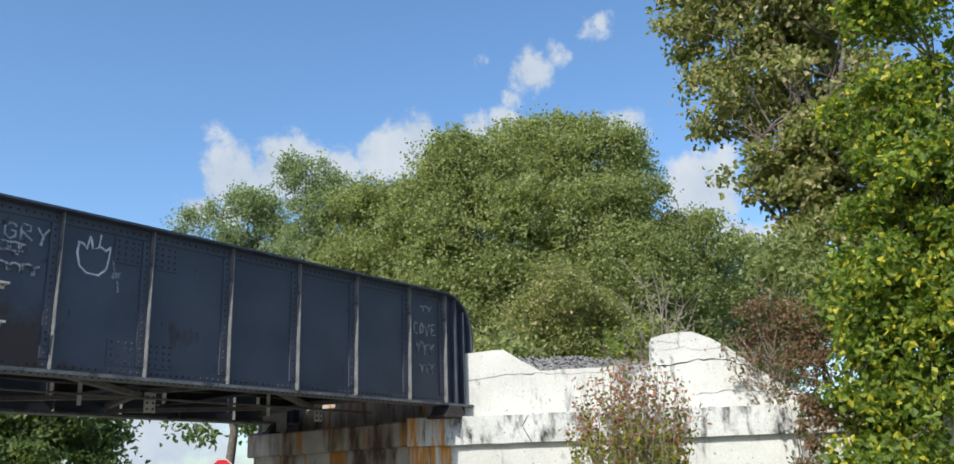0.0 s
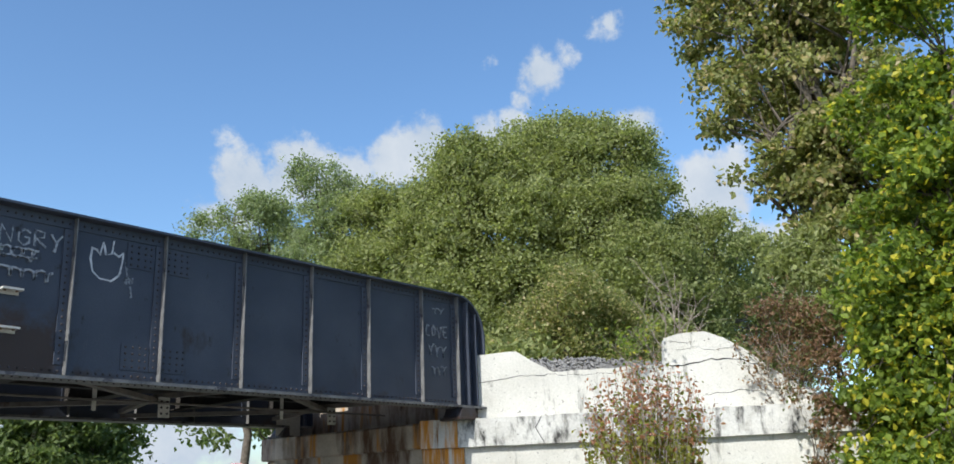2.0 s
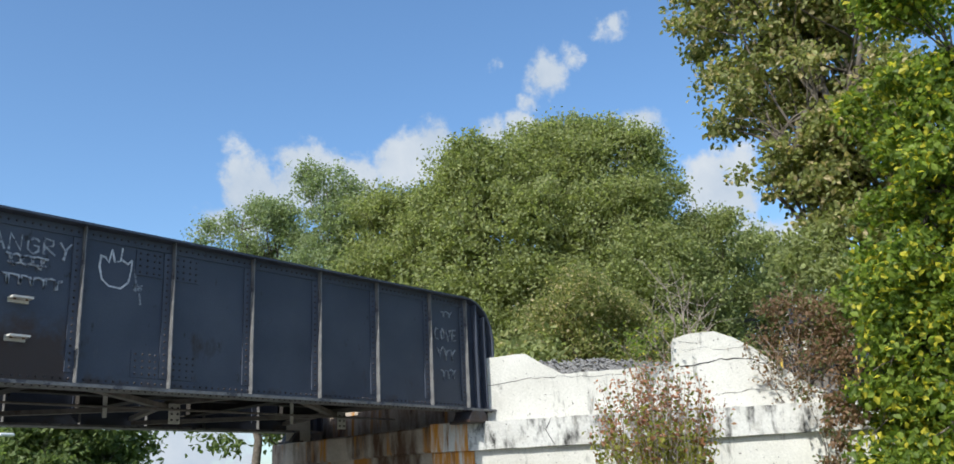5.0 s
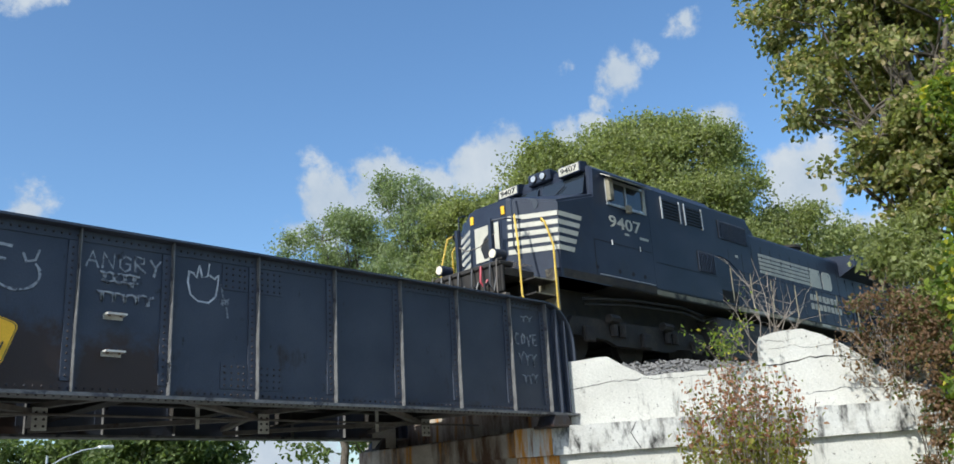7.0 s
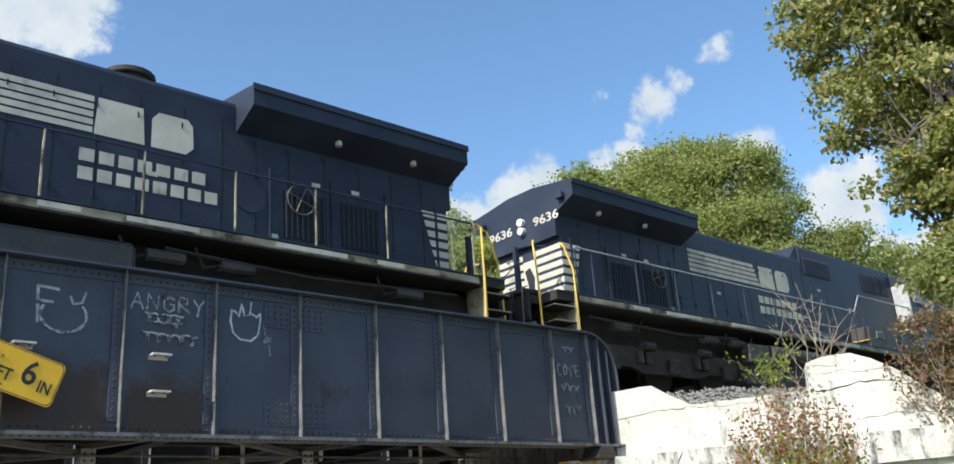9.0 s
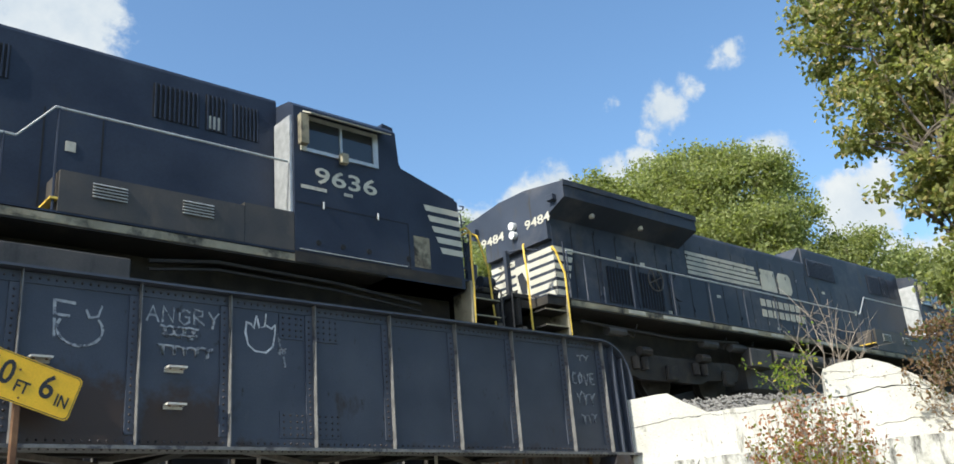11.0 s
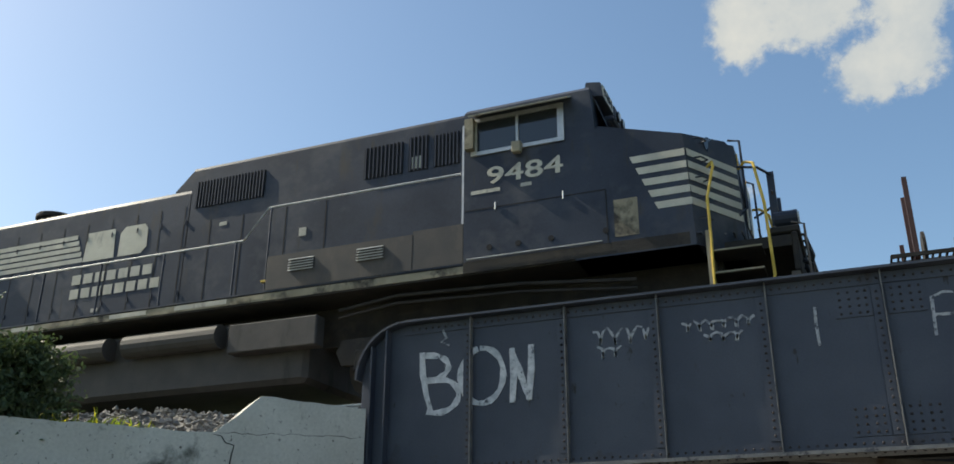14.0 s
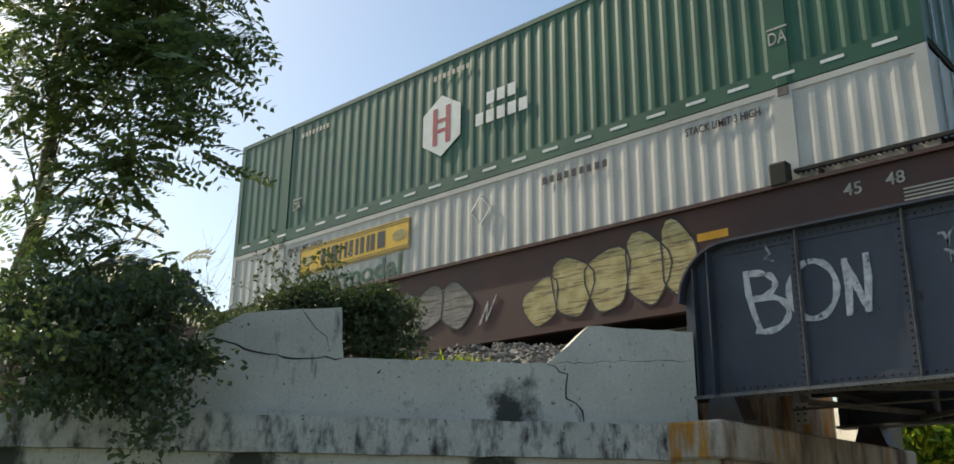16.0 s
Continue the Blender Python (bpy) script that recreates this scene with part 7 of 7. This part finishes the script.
def woods():
    g = "trees behind the track"
    specs = [
        # label, leaf, seed, count, size, trunk azimuth and distance, lobes
        ("airy grey-green locust tree behind the bridge", "locust", 11, 7000, 0.34, (-36.5, 47), [(-34.6, 15.2, 47, 2.0), (-36.8, 16.2, 47, 2.2), (-38.6, 14.6, 47, 1.9), (-36.0, 12.0, 47, 2.8), (-39.0, 11.5, 46, 2.4), (-37.5, 17.2, 47, 1.2)]),
        ("airy grey-green locust tree behind the bridge", "locust", 12, 8000, 0.34, (-41.5, 44), [(-40.8, 18.8, 44, 1.6), (-41.6, 16.3, 44, 2.0), (-42.6, 17.6, 44, 1.5), (-40.4, 14.0, 44, 2.0), (-42.4, 12.8, 44, 2.4), (-41.5, 9.5, 44, 2.6)]),
        ("leafy green tree behind the track", "oak", 13, 11000, 0.34, (-45.5, 42), [(-44.3, 18.4, 42, 1.9), (-45.6, 18.9, 42, 1.9), (-47.0, 18.0, 42, 2.2), (-45.2, 15.0, 42, 2.8), (-47.0, 13.0, 42, 2.8), (-44.6, 11.0, 41, 2.6), (-46.4, 9.0, 41, 2.8)]),
        ("tall round-crowned green tree behind the track", "oak", 14, 17000, 0.36, (-51, 40), [(-49.8, 20.8, 40, 2.4), (-51.6, 21.0, 40, 2.4), (-49.0, 18.0, 40, 2.7), (-51.5, 17.5, 39, 3.0), (-49.6, 14.0, 39, 3.2), (-52.2, 13.0, 39, 3.0), (-50.5, 9.5, 38, 3.2)]),
        ("tall round-crowned green tree behind the track", "oak", 15, 24000, 0.36, (-57, 41), [(-55.0, 21.4, 41, 2.6), (-57.2, 21.7, 41, 2.6), (-59.4, 21.0, 41, 2.7), (-61.2, 18.6, 41, 2.3), (-56.0, 18.0, 40, 3.2), (-59.0, 17.2, 40, 3.2), (-61.6, 15.2, 40, 2.4), (-57.5, 13.5, 39, 3.4), (-60.8, 11.5, 39, 3.0), (-55.5, 12.0, 38, 3.0), (-63.0, 12.2, 41, 2.2)]),
        ("bright green young tree beside the track", "maple", 16, 9000, 0.27, (-57, 31), [(-56.2, 12.6, 31, 1.6), (-57.8, 11.0, 31, 1.8), (-55.8, 9.2, 31, 1.9), (-58.6, 8.6, 31, 1.9), (-57, 7.0, 31, 2.0)]),
        ("green tree behind the track", "oak", 17, 11000, 0.34, (-65, 42), [(-63.6, 15.8, 42, 1.9), (-65.2, 16.0, 42, 2.0), (-67.0, 14.0, 42, 2.2), (-65.0, 12.4, 42, 2.6), (-67.5, 10.6, 41, 2.6), (-64.2, 9.0, 40, 2.6), (-69.0, 12.2, 42, 2.0), (-67, 7.5, 38, 2.6)]),
    ]
    for label, leaf, seed, count, size, (az, d), lb in specs:
        lb = [clear_of_track(*q) for q in lb]
        d = clear_of_track(az, 0, d, 1.0)[2]
        tree("tree", label, at_az(az, d, 0.0), lobes_from(lb, rise=0.0 if leaf == "locust" else -2.0), leaf, int(count * (5.0 if leaf == "locust" else 8.4)), size * 0.41, seed, 0.26, 0.25, 0.4, group=g, far_off=True, fill=0.0 if leaf == "locust" else 0.15)
    # undergrowth beyond the track
    for k, (az, e, d, r, leaf) in enumerate(((-43, 6.5, 33, 2.0, "oak"), (-47, 6.6, 31, 2.0, "oak"), (-50.5, 6.2, 29, 1.8, "maple"), (-53.5, 6.0, 28, 1.8, "oak"), (-56.5, 6.2, 27, 1.6, "oak"), (-60.5, 6.4, 27, 1.7, "oak"), (-64, 6.8, 27, 1.8, "oak"), (-68, 7.5, 27, 2.0, "oak"), (-38.5, 6, 36, 2.2, "far"))):
        az, e, d, r = clear_of_track(az, e, d, r * 1.1)
        r /= 1.1
        p = at_az(az, d, el_z(e, d))
        tree("bush", "dense green undergrowth bush beyond the track", (p[0], p[1], 0.0), [(p[0], p[1], p[2], r), (p[0] - r * 0.7, p[1] + 0.4, p[2] - 0.8, r * 0.8), (p[0] + r * 0.6, p[1], p[2] - 0.7, r * 0.85)], leaf, 6000, 0.24, 40 + k, 0.1, 0.4, 0.5, group="undergrowth beyond the track")


def near_trees():
    # big tree behind the east wing wall
    lb = [(-67.6, 29.5, 21, 1.7), (-70.5, 33.0, 21, 2.2), (-66.8, 25.5, 21, 1.5), (-69.5, 26.5, 21, 2.0), (-73.5, 29.0, 21, 2.6), (-68.6, 22.0, 20.5, 1.5), (-71.5, 20.5, 20.5, 1.9), (-75.0, 24.0, 20.5, 2.4), (-70.4, 17.3, 20, 1.0), (-73.6, 15.6, 20, 1.6), (-76.5, 18.0, 20, 2.2), (-66.0, 32.0, 21, 1.3), (-77, 12, 20, 2.2), (-74, 10, 20, 1.6), (-66.4, 20.8, 20.5, 0.8), (-68.0, 17.4, 20, 0.8), (-69.2, 18.5, 20, 0.9), (-70.2, 16.0, 19.8, 0.8), (-71.0, 14.0, 19.8, 0.8)]
    tree("tree", "large maple tree with turning leaves beside the wing wall", at_az(-75, 20.5, 0.0), lobes_from(lb, turn=-1.6), "maple", 62000, 0.145, 21, 0.24, 0.20, 0.5, spread=1.15)
    # bright tree with yellowing leaves in front of it
    lb = [(-75.6, 20.0, 16.3, 1.1), (-77.6, 24.5, 16.3, 1.3), (-74.0, 16.0, 16.2, 0.95), (-76.5, 15.0, 16.2, 1.3), (-73.2, 11.0, 16.2, 0.85), (-75.5, 10.5, 16, 1.2), (-78, 17, 16.2, 1.4), (-74.4, 6.5, 16, 1.0), (-77, 6, 16, 1.4), (-75.4, 2.5, 15.8, 1.2), (-79, 11, 16.2, 1.5), (-73.6, 3.0, 15.9, 0.7), (-72.3, 5.0, 15.9, 0.7), (-72.0, 1.5, 15.7, 0.7), (-73.5, -0.5, 15.6, 0.9), (-72.6, 8.4, 16.1, 0.6)]
    tree("tree", "young tree with bright green and yellow leaves by the wall", at_az(-77, 16, 0.0), lobes_from(lb, turn=-2.2), "bright", 42000, 0.125, 22, 0.12, 0.18, 0.45, spread=1.25)
    # dry brown tangle over the wall's shoulder
    lb = [(-68.3, 9.0, 17.4, 0.55), (-69.6, 8.4, 17.3, 0.6), (-70.8, 7.2, 17.2, 0.55), (-67.6, 8.0, 17.6, 0.4), (-70.0, 6.3, 17.0, 0.4), (-71.6, 5.0, 16.8, 0.4)]
    tree("bush", "brown withered creeper tangle on top of the wing wall", at_az(-69.5, 17.6, 2.2), lobes_from(lb, turn=-0.8), "brown", 3000, 0.08, 23, 0.03, 0.15, 0.25)
    lb = [(-70.6, 4.2, 16.0, 0.16), (-70.8, 3.0, 15.9, 0.16), (-71.0, 1.8, 15.9, 0.16), (-69.6, 4.9, 16.2, 0.14), (-71.6, 3.4, 15.9, 0.2), (-70.2, 0.8, 15.8, 0.2)]
    tree("bush", "dead brown creeper hanging down the wing wall", at_az(-70.6, 15.9, 0.0), lobes_from(lb), "brown", 1100, 0.085, 24, 0.02, 0.12, 0.2)
    # green growth at the wall's end
    lb = [(-72.4, 9.5, 18.0, 0.9), (-72.8, 7.2, 17.8, 0.8), (-72.0, 11.2, 18.2, 0.9), (-71.2, 12.5, 18.6, 0.8)]
    tree("bush", "green brambles behind the wing wall's end", at_az(-72.6, 18.2, 0.5), lobes_from(lb), "oak", 5200, 0.12, 25, 0.05, 0.24, 0.4)


def dry_bush():
    """Half-dry shrub in front of the east wing wall: many thin upright stems with small leaves."""
    rng = np.random.default_rng(31)
    b = thing("bush", "half-dry shrub with reddish seed heads and yellow-green leaves by the wall", "bush")
    cx, cy = 12.45, 7.0
    bm = B()
    low, high = [], []
    for k in range(135):
        a, r = rng.uniform(0, 6.283), rng.random() ** 0.5
        hx, hy = cx + 1.3 * r * math.cos(a), cy + 1.0 * r * math.sin(a)
        h = 3.74 - 0.75 * r * r - rng.random() ** 2 * 0.8
        p0 = (cx + 0.25 * r * math.cos(a), cy + 0.2 * r * math.sin(a), 0.0)
        pts = limb(bm, p0, (hx, hy, h), 0.009, 0.003, rng, 0.06, 5)
        for m in range(52):
            t = rng.random()
            q = Vector(p0).lerp(Vector((hx, hy, h)), 0.35 + 0.65 * t) + Vector(rng.normal(size=3)) * 0.055
            (high if t > 0.62 - 0.1 * rng.normal() and q.z > 2.6 + 0.25 * rng.normal() else low).append(tuple(q))
    part("stem", bm, M["twig"], b, "thin dry stems")
    for pts, leaf, size in ((low, "half", 0.085), (high, "dry", 0.07)):
        ob = new("leaves", leaves_mesh("leaves", pts, size, LEAF[leaf], rng))
        ob.parent = b
        tagged(ob, kind="stuff")


def bare_twigs(name, label, base, tips, seed, r=0.012, leaf=None):
    rng = np.random.default_rng(seed)
    b = thing(name, label, "bush")
    bm = B()
    ends = []
    for tip in tips:
        pts = limb(bm, base, tip, r, r * 0.3, rng, 0.08, 6)
        for m in range(9):
            k = int(rng.integers(2, 6))
            d = Vector(rng.normal(size=3)) * 0.35
            d.z = abs(d.z) + 0.12
            q = limb(bm, pts[k], pts[k] + d, r * 0.45, r * 0.15, rng, 0.1, 4)
            ends += [tuple(v) for v in q[1:]]
    part("branch", bm, M["twig"], b, "bare grey twigs")
    if leaf:
        pts = np.repeat(np.array(ends), 3, axis=0) + rng.normal(size=(len(ends) * 3, 3)) * 0.05
        ob = new("leaves", leaves_mesh("leaves", pts, 0.07, LEAF[leaf], rng))
        ob.parent = b
        tagged(ob, kind="stuff")


def frond(verts, faces, root, d, length, rng, leaflet=0.15):
    """A feather-like leaf: pairs of pointed leaflets along a drooping rib."""
    d = Vector(d).normalized()
    face = Vector((0.1, -0.55, 0.75)) + Vector(rng.normal(size=3)) * 0.3
    side = d.cross(face).normalized()
    n = 8
    for i in range(1, n + 1):
        t = i / n
        p = Vector(root) + d * length * t + Vector((0, 0, -0.35 * length * t * t))
        for s in (-1, 1):
            q = (side * s * 0.85 + d * 0.5 + Vector((0, 0, -0.12 - 0.2 * rng.random()))).normalized()
            L = leaflet * (1.05 - 0.35 * abs(t - 0.45)) * rng.uniform(0.85, 1.15)
            w = q.cross(face).normalized() * L * 0.24
            b = len(verts)
            verts += [tuple(p), tuple(p + q * L * 0.35 + w), tuple(p + q * L), tuple(p + q * L * 0.35 - w)]
            faces.append((b, b + 1, b + 2, b + 3))


def heaven_tree():
    """Tree with feathery leaves over the west wing wall."""
    rng = np.random.default_rng(51)
    t = thing("tree", "tree with long feathery leaves beside the wing wall", "tree")
    base = at_az(70.5, 12.8, 0.0)
    bm = B()
    crown = at_az(69.5, 12.6, 8.6)
    trunk = limb(bm, base, crown, 0.16, 0.07, rng, 0.03, 8)
    spots = []
    for az, el, d, k in ((68, 31, 11.5, 7), (64.5, 33, 11.2, 8), (71, 28, 12, 6), (66, 27, 11.2, 6), (68.5, 23, 11.3, 5), (63, 24.5, 10.6, 6), (62.4, 22.0, 10.4, 5), (64, 21.0, 10.7, 5), (70, 19, 12, 4), (67, 17.5, 11.4, 4), (64.8, 15.5, 11.2, 3), (69, 14.0, 11.8, 3), (72, 23, 12.4, 5), (61.5, 37, 10.8, 8), (62, 35.5, 11, 8), (60.6, 27.2, 10.4, 7), (61.6, 24.8, 10.4, 7), (60.4, 29.0, 10.5, 8), (63.0, 27.0, 10.6, 7), (61.0, 33.0, 10.6, 8), (72, 34, 12.2, 7), (66.5, 35, 11.4, 8), (63.4, 13.2, 11.3, 3), (66.4, 12.0, 11.6, 3)):
        end = Vector(at_az(az, d, el_z(el, d)))
        pts = limb(bm, trunk[min(k, 8)], end, 0.022, 0.006, rng, 0.1, 6)
        spots.append((end, (end - pts[3]).normalized(), el))
        spots.append((pts[4], (end - pts[3]).normalized(), el))
    for k in range(46):
        az, el, d = rng.uniform(62.5, 73), rng.uniform(23.5, 39), rng.uniform(11, 12.6)
        end = Vector(at_az(az, d, el_z(el, d)))
        spots.append((end, Vector(rng.normal(size=3)).normalized(), el))
    part("trunk", bm, M["bark"], t, "dark bark trunk and limbs", smooth=True)
    verts, faces = [], []
    for end, d, el in spots:
        for k in range(21):
            q = d * 0.7 + Vector(rng.normal(size=3)) * 0.8
            q.z = q.z * 0.45 + 0.05
            frond(verts, faces, end + Vector(rng.normal(size=3)) * 0.2, q, rng.uniform(0.45, 0.75), rng)
    ob = new("crown", raw_mesh("fronds", verts, faces, LEAF["shade"]))
    ob.parent = t
    tagged(ob, "feathery green leaves", kind="stuff")


def west_bushes():
    lb = [(66, 10.0, 10.6, 0.6), (63, 9.4, 10.4, 0.7), (68.5, 9.0, 10.6, 0.75), (65, 7.0, 10.1, 0.65), (61.2, 7.4, 10.3, 0.4), (67.5, 7.2, 10.0, 0.6), (62.6, 5.8, 9.8, 0.36), (70.5, 8.5, 10.4, 0.8), (62.2, 3.9, 9.6, 0.2), (66.2, 12.0, 10.8, 0.5), (60, 8.0, 10.5, 0.24)]
    tree("bush", "dark green creeper hanging over the wing wall", at_az(66, 10.9, 3.0), lobes_from(lb, rise=0.6), "creeper", 8500, 0.09, 52, 0.04, 0.17, 0.35)
    lb = [(50.0, 12.4, 11.7, 0.36), (48.8, 11.4, 11.7, 0.38), (50.4, 10.4, 11.7, 0.34), (48.2, 10.0, 11.8, 0.34), (49.4, 9.0, 11.6, 0.34), (51.6, 12.0, 11.8, 0.34), (52.8, 13.0, 11.8, 0.22), (52.4, 15.2, 11.8, 0.1), (54.0, 12.4, 11.9, 0.26), (55.2, 11.6, 11.9, 0.26), (57.2, 11.0, 11.8, 0.24), (59.2, 10.6, 11.6, 0.24)]
    tree("bush", "dark green bush growing behind the wall's step", at_az(49.6, 12.2, 3.0), lobes_from(lb), "creeper", 9000, 0.075, 53, 0.03, 0.13, 0.3)
    bare_twigs("bush", "sparse leafy shrub on top of the wing wall", at_az(53.4, 12.0, 3.6), [at_az(a, 11.9, el_z(e, 11.9)) for a, e in ((55.2, 14.6), (54.2, 13.8), (53.0, 15.0), (52.2, 12.6), (56.0, 13.0), (54.8, 12.2))], 54, 0.012, "creeper")
    bare_twigs("bush", "dry weed stalks above the wing wall", at_az(60.2, 11.2, 3.2), [at_az(a, 11.2, el_z(e, 11.2)) for a, e in ((59.6, 15.4), (61, 14.6), (58.6, 14.0), (60.2, 13.2))], 55, 0.005)
    # grass tufts along the wall's top
    rng = np.random.default_rng(56)
    g = thing("grass_tuft", "tuft of long green grass on the gravel", "grass", kind="stuff")
    verts, faces = [], []
    for k in range(120):
        s = rng.uniform(2.3, 3.6)
        p = WING_L[0] + WING_L[1] * s + Vector((-0.5, 0.45, 0)) * rng.uniform(0.6, 1.2)
        p.z = 3.6
        d = Vector((rng.normal() * 0.5, rng.normal() * 0.5, 1)).normalized()
        L = rng.uniform(0.1, 0.34)
        w = Vector((0.012, 0.004, 0))
        b = len(verts)
        tip = p + d * L + Vector((rng.normal() * 0.08, rng.normal() * 0.05, -0.04))
        m = p + d * L * 0.6
        verts += [tuple(p - w), tuple(p + w), tuple(m + w * 0.7), tuple(tip), tuple(m - w * 0.7)]
        faces.append((b, b + 1, b + 2, b + 3, b + 4))
    ob = new("blades", raw_mesh("grass_blades", verts, faces, LEAF["bright"]))
    ob.parent = g
    tagged(ob, kind="stuff")


def far_things():
    for k, (az, e, d, r, leaf) in enumerate(((-25.0, 3.4, 80, 3.6, "far"), (-28.0, 3.6, 80, 3.8, "far"), (-21.5, 3.2, 85, 3.6, "far"), (-17.5, 3.0, 85, 3.8, "far"), (-13, 3.2, 85, 4, "far"), (17.5, 3.6, 42, 2.4, "bright"), (14.5, 3.6, 44, 2.6, "bright"), (20.5, 3.2, 46, 2.4, "far"), (11, 3.4, 48, 2.6, "far"))):
        p = at_az(az, d, el_z(e, d))
        tree("tree", "round-crowned green tree beyond the bridge", (p[0], p[1], 0.0), [(p[0], p[1], p[2], r), (p[0] - r * 0.6, p[1], p[2] - r * 0.4, r * 0.8), (p[0] + r * 0.6, p[1] + 1, p[2] - r * 0.4, r * 0.8)], leaf, 6000, 0.5, 60 + k, 0.2, 0.7, 0.5, group="trees beyond the bridge")
    lb = [(-39.6, 4.6, 47, 1.2), (-40.8, 5.2, 47, 1.1), (-38.6, 3.4, 47, 1.0), (-41.6, 6.4, 47, 1.3)]
    tree("tree", "thin leaning green tree beyond the bridge", at_az(-41.5, 47, 0.0), lobes_from(lb), "far", 2600, 0.3, 75, 0.12, 0.5, 0.3)
    # utility pole and street lamp
    p = thing("utility_pole", "pale weathered wooden utility pole beyond the bridge", "pole")
    b = at_az(-38.15, 44, 0)
    part("pole", tube(B(), [b, (b[0], b[1], 9.0)], 0.17, 12, 0.13), M["pole"], p)
    part("cross_arm", box(B(), b[0] - 1.1, b[0] + 1.1, b[1] - 0.06, b[1] + 0.06, 8.3, 8.42), M["wood"], p)
    s = thing("street_lamp", "grey street lamp on a curved arm", "street lamp")
    a, t = at_az(-20.3, 60, 0), at_az(-23.0, 60, 6.5)
    part("pole", tube(B(), [a, (a[0], a[1], 6.1)], 0.09, 10, 0.07), M["galv"], s)
    part("arm", tube(B(), [(a[0], a[1], 5.4), (a[0] + (t[0] - a[0]) * 0.3, a[1] + (t[1] - a[1]) * 0.3, 5.95), (a[0] + (t[0] - a[0]) * 0.65, a[1] + (t[1] - a[1]) * 0.65, 6.35), t], 0.04, 8), M["galv"], s)
    part("lamp_head", bevelled(box(B(), t[0] - 0.1, t[0] + 0.75, t[1] - 0.2, t[1] + 0.2, 6.42, 6.6), 0.05), M["white"], s)
    # stop sign
    st = thing("stop_sign", "red octagonal stop sign on a steel post", "road sign")
    c = at_az(-36.2, 34, 2.75)
    plate = part("sign_plate", prism(B(), [(0.38 / math.cos(radians(22.5)) * math.cos(radians(22.5 + 45 * k)), 0.38 / math.cos(radians(22.5)) * math.sin(radians(22.5 + 45 * k))) for k in range(8)], "y", -0.004, 0.0), M["stop_red"], st, "red octagon with a white rim")
    plate.matrix_local = pose(c[0], c[1], c[2], 0, 0, -36)
    rim = B()
    for k in range(8):
        q = []
        for r, kk in ((0.40, k), (0.40, k + 1), (0.375, k + 1), (0.375, k)):
            q.append(rim.verts.new((r * math.cos(radians(22.5 + 45 * kk)), -0.0065, r * math.sin(radians(22.5 + 45 * kk)))))
        rim.faces.new(q)
    part("rim", rim, M["white"], plate)
    lettering("lettering", "STOP", 0.52, 0.25, (-0.26, -0.0065, -0.12), M["white"], plate, bold=0.02)
    part("post", box(B(), c[0] - 0.03, c[0] + 0.03, c[1] + 0.02, c[1] + 0.06, 0, 3.1), M["galv"], st)


woods()
near_trees()
dry_bush()
bare_twigs("bush", "bare grey twigs rising behind the wing wall", at_az(-63.0, 17.4, 3.4), [at_az(a, 17.2, el_z(e, 17.2)) for a, e in ((-60.4, 11.2), (-61.6, 12.8), (-62.4, 13.4), (-63.2, 12.6), (-64.2, 11.6), (-60.0, 9.4), (-64.6, 9.4))], 33, 0.014)
bare_twigs("bush", "small green weeds on top of the wing wall", at_az(-60.2, 16.6, 3.7), [at_az(a, 16.5, el_z(e, 16.5)) for a, e in ((-59.0, 8.6), (-60.0, 9.0), (-61.0, 8.8))], 34, 0.006, "bright")
bare_twigs("bush", "arching brown briar stems with withered leaves on the wing wall", at_az(-69.2, 17.3, 2.6), [at_az(a - 1.6, d, el_z(e - 1.6, d)) for a, e, d in ((-64.8, 8.6, 16.6), (-65.6, 10.8, 17.0), (-66.6, 12.2, 17.2), (-67.8, 12.8, 17.2), (-69.0, 12.6, 17.2), (-66.0, 9.2, 16.8), (-67.2, 10.2, 17.0), (-70.4, 11.6, 17.2), (-68.4, 9.6, 17.0), (-71.2, 9.6, 17.0))], 35, 0.012, "brown")
heaven_tree()
west_bushes()
far_things()

motions()
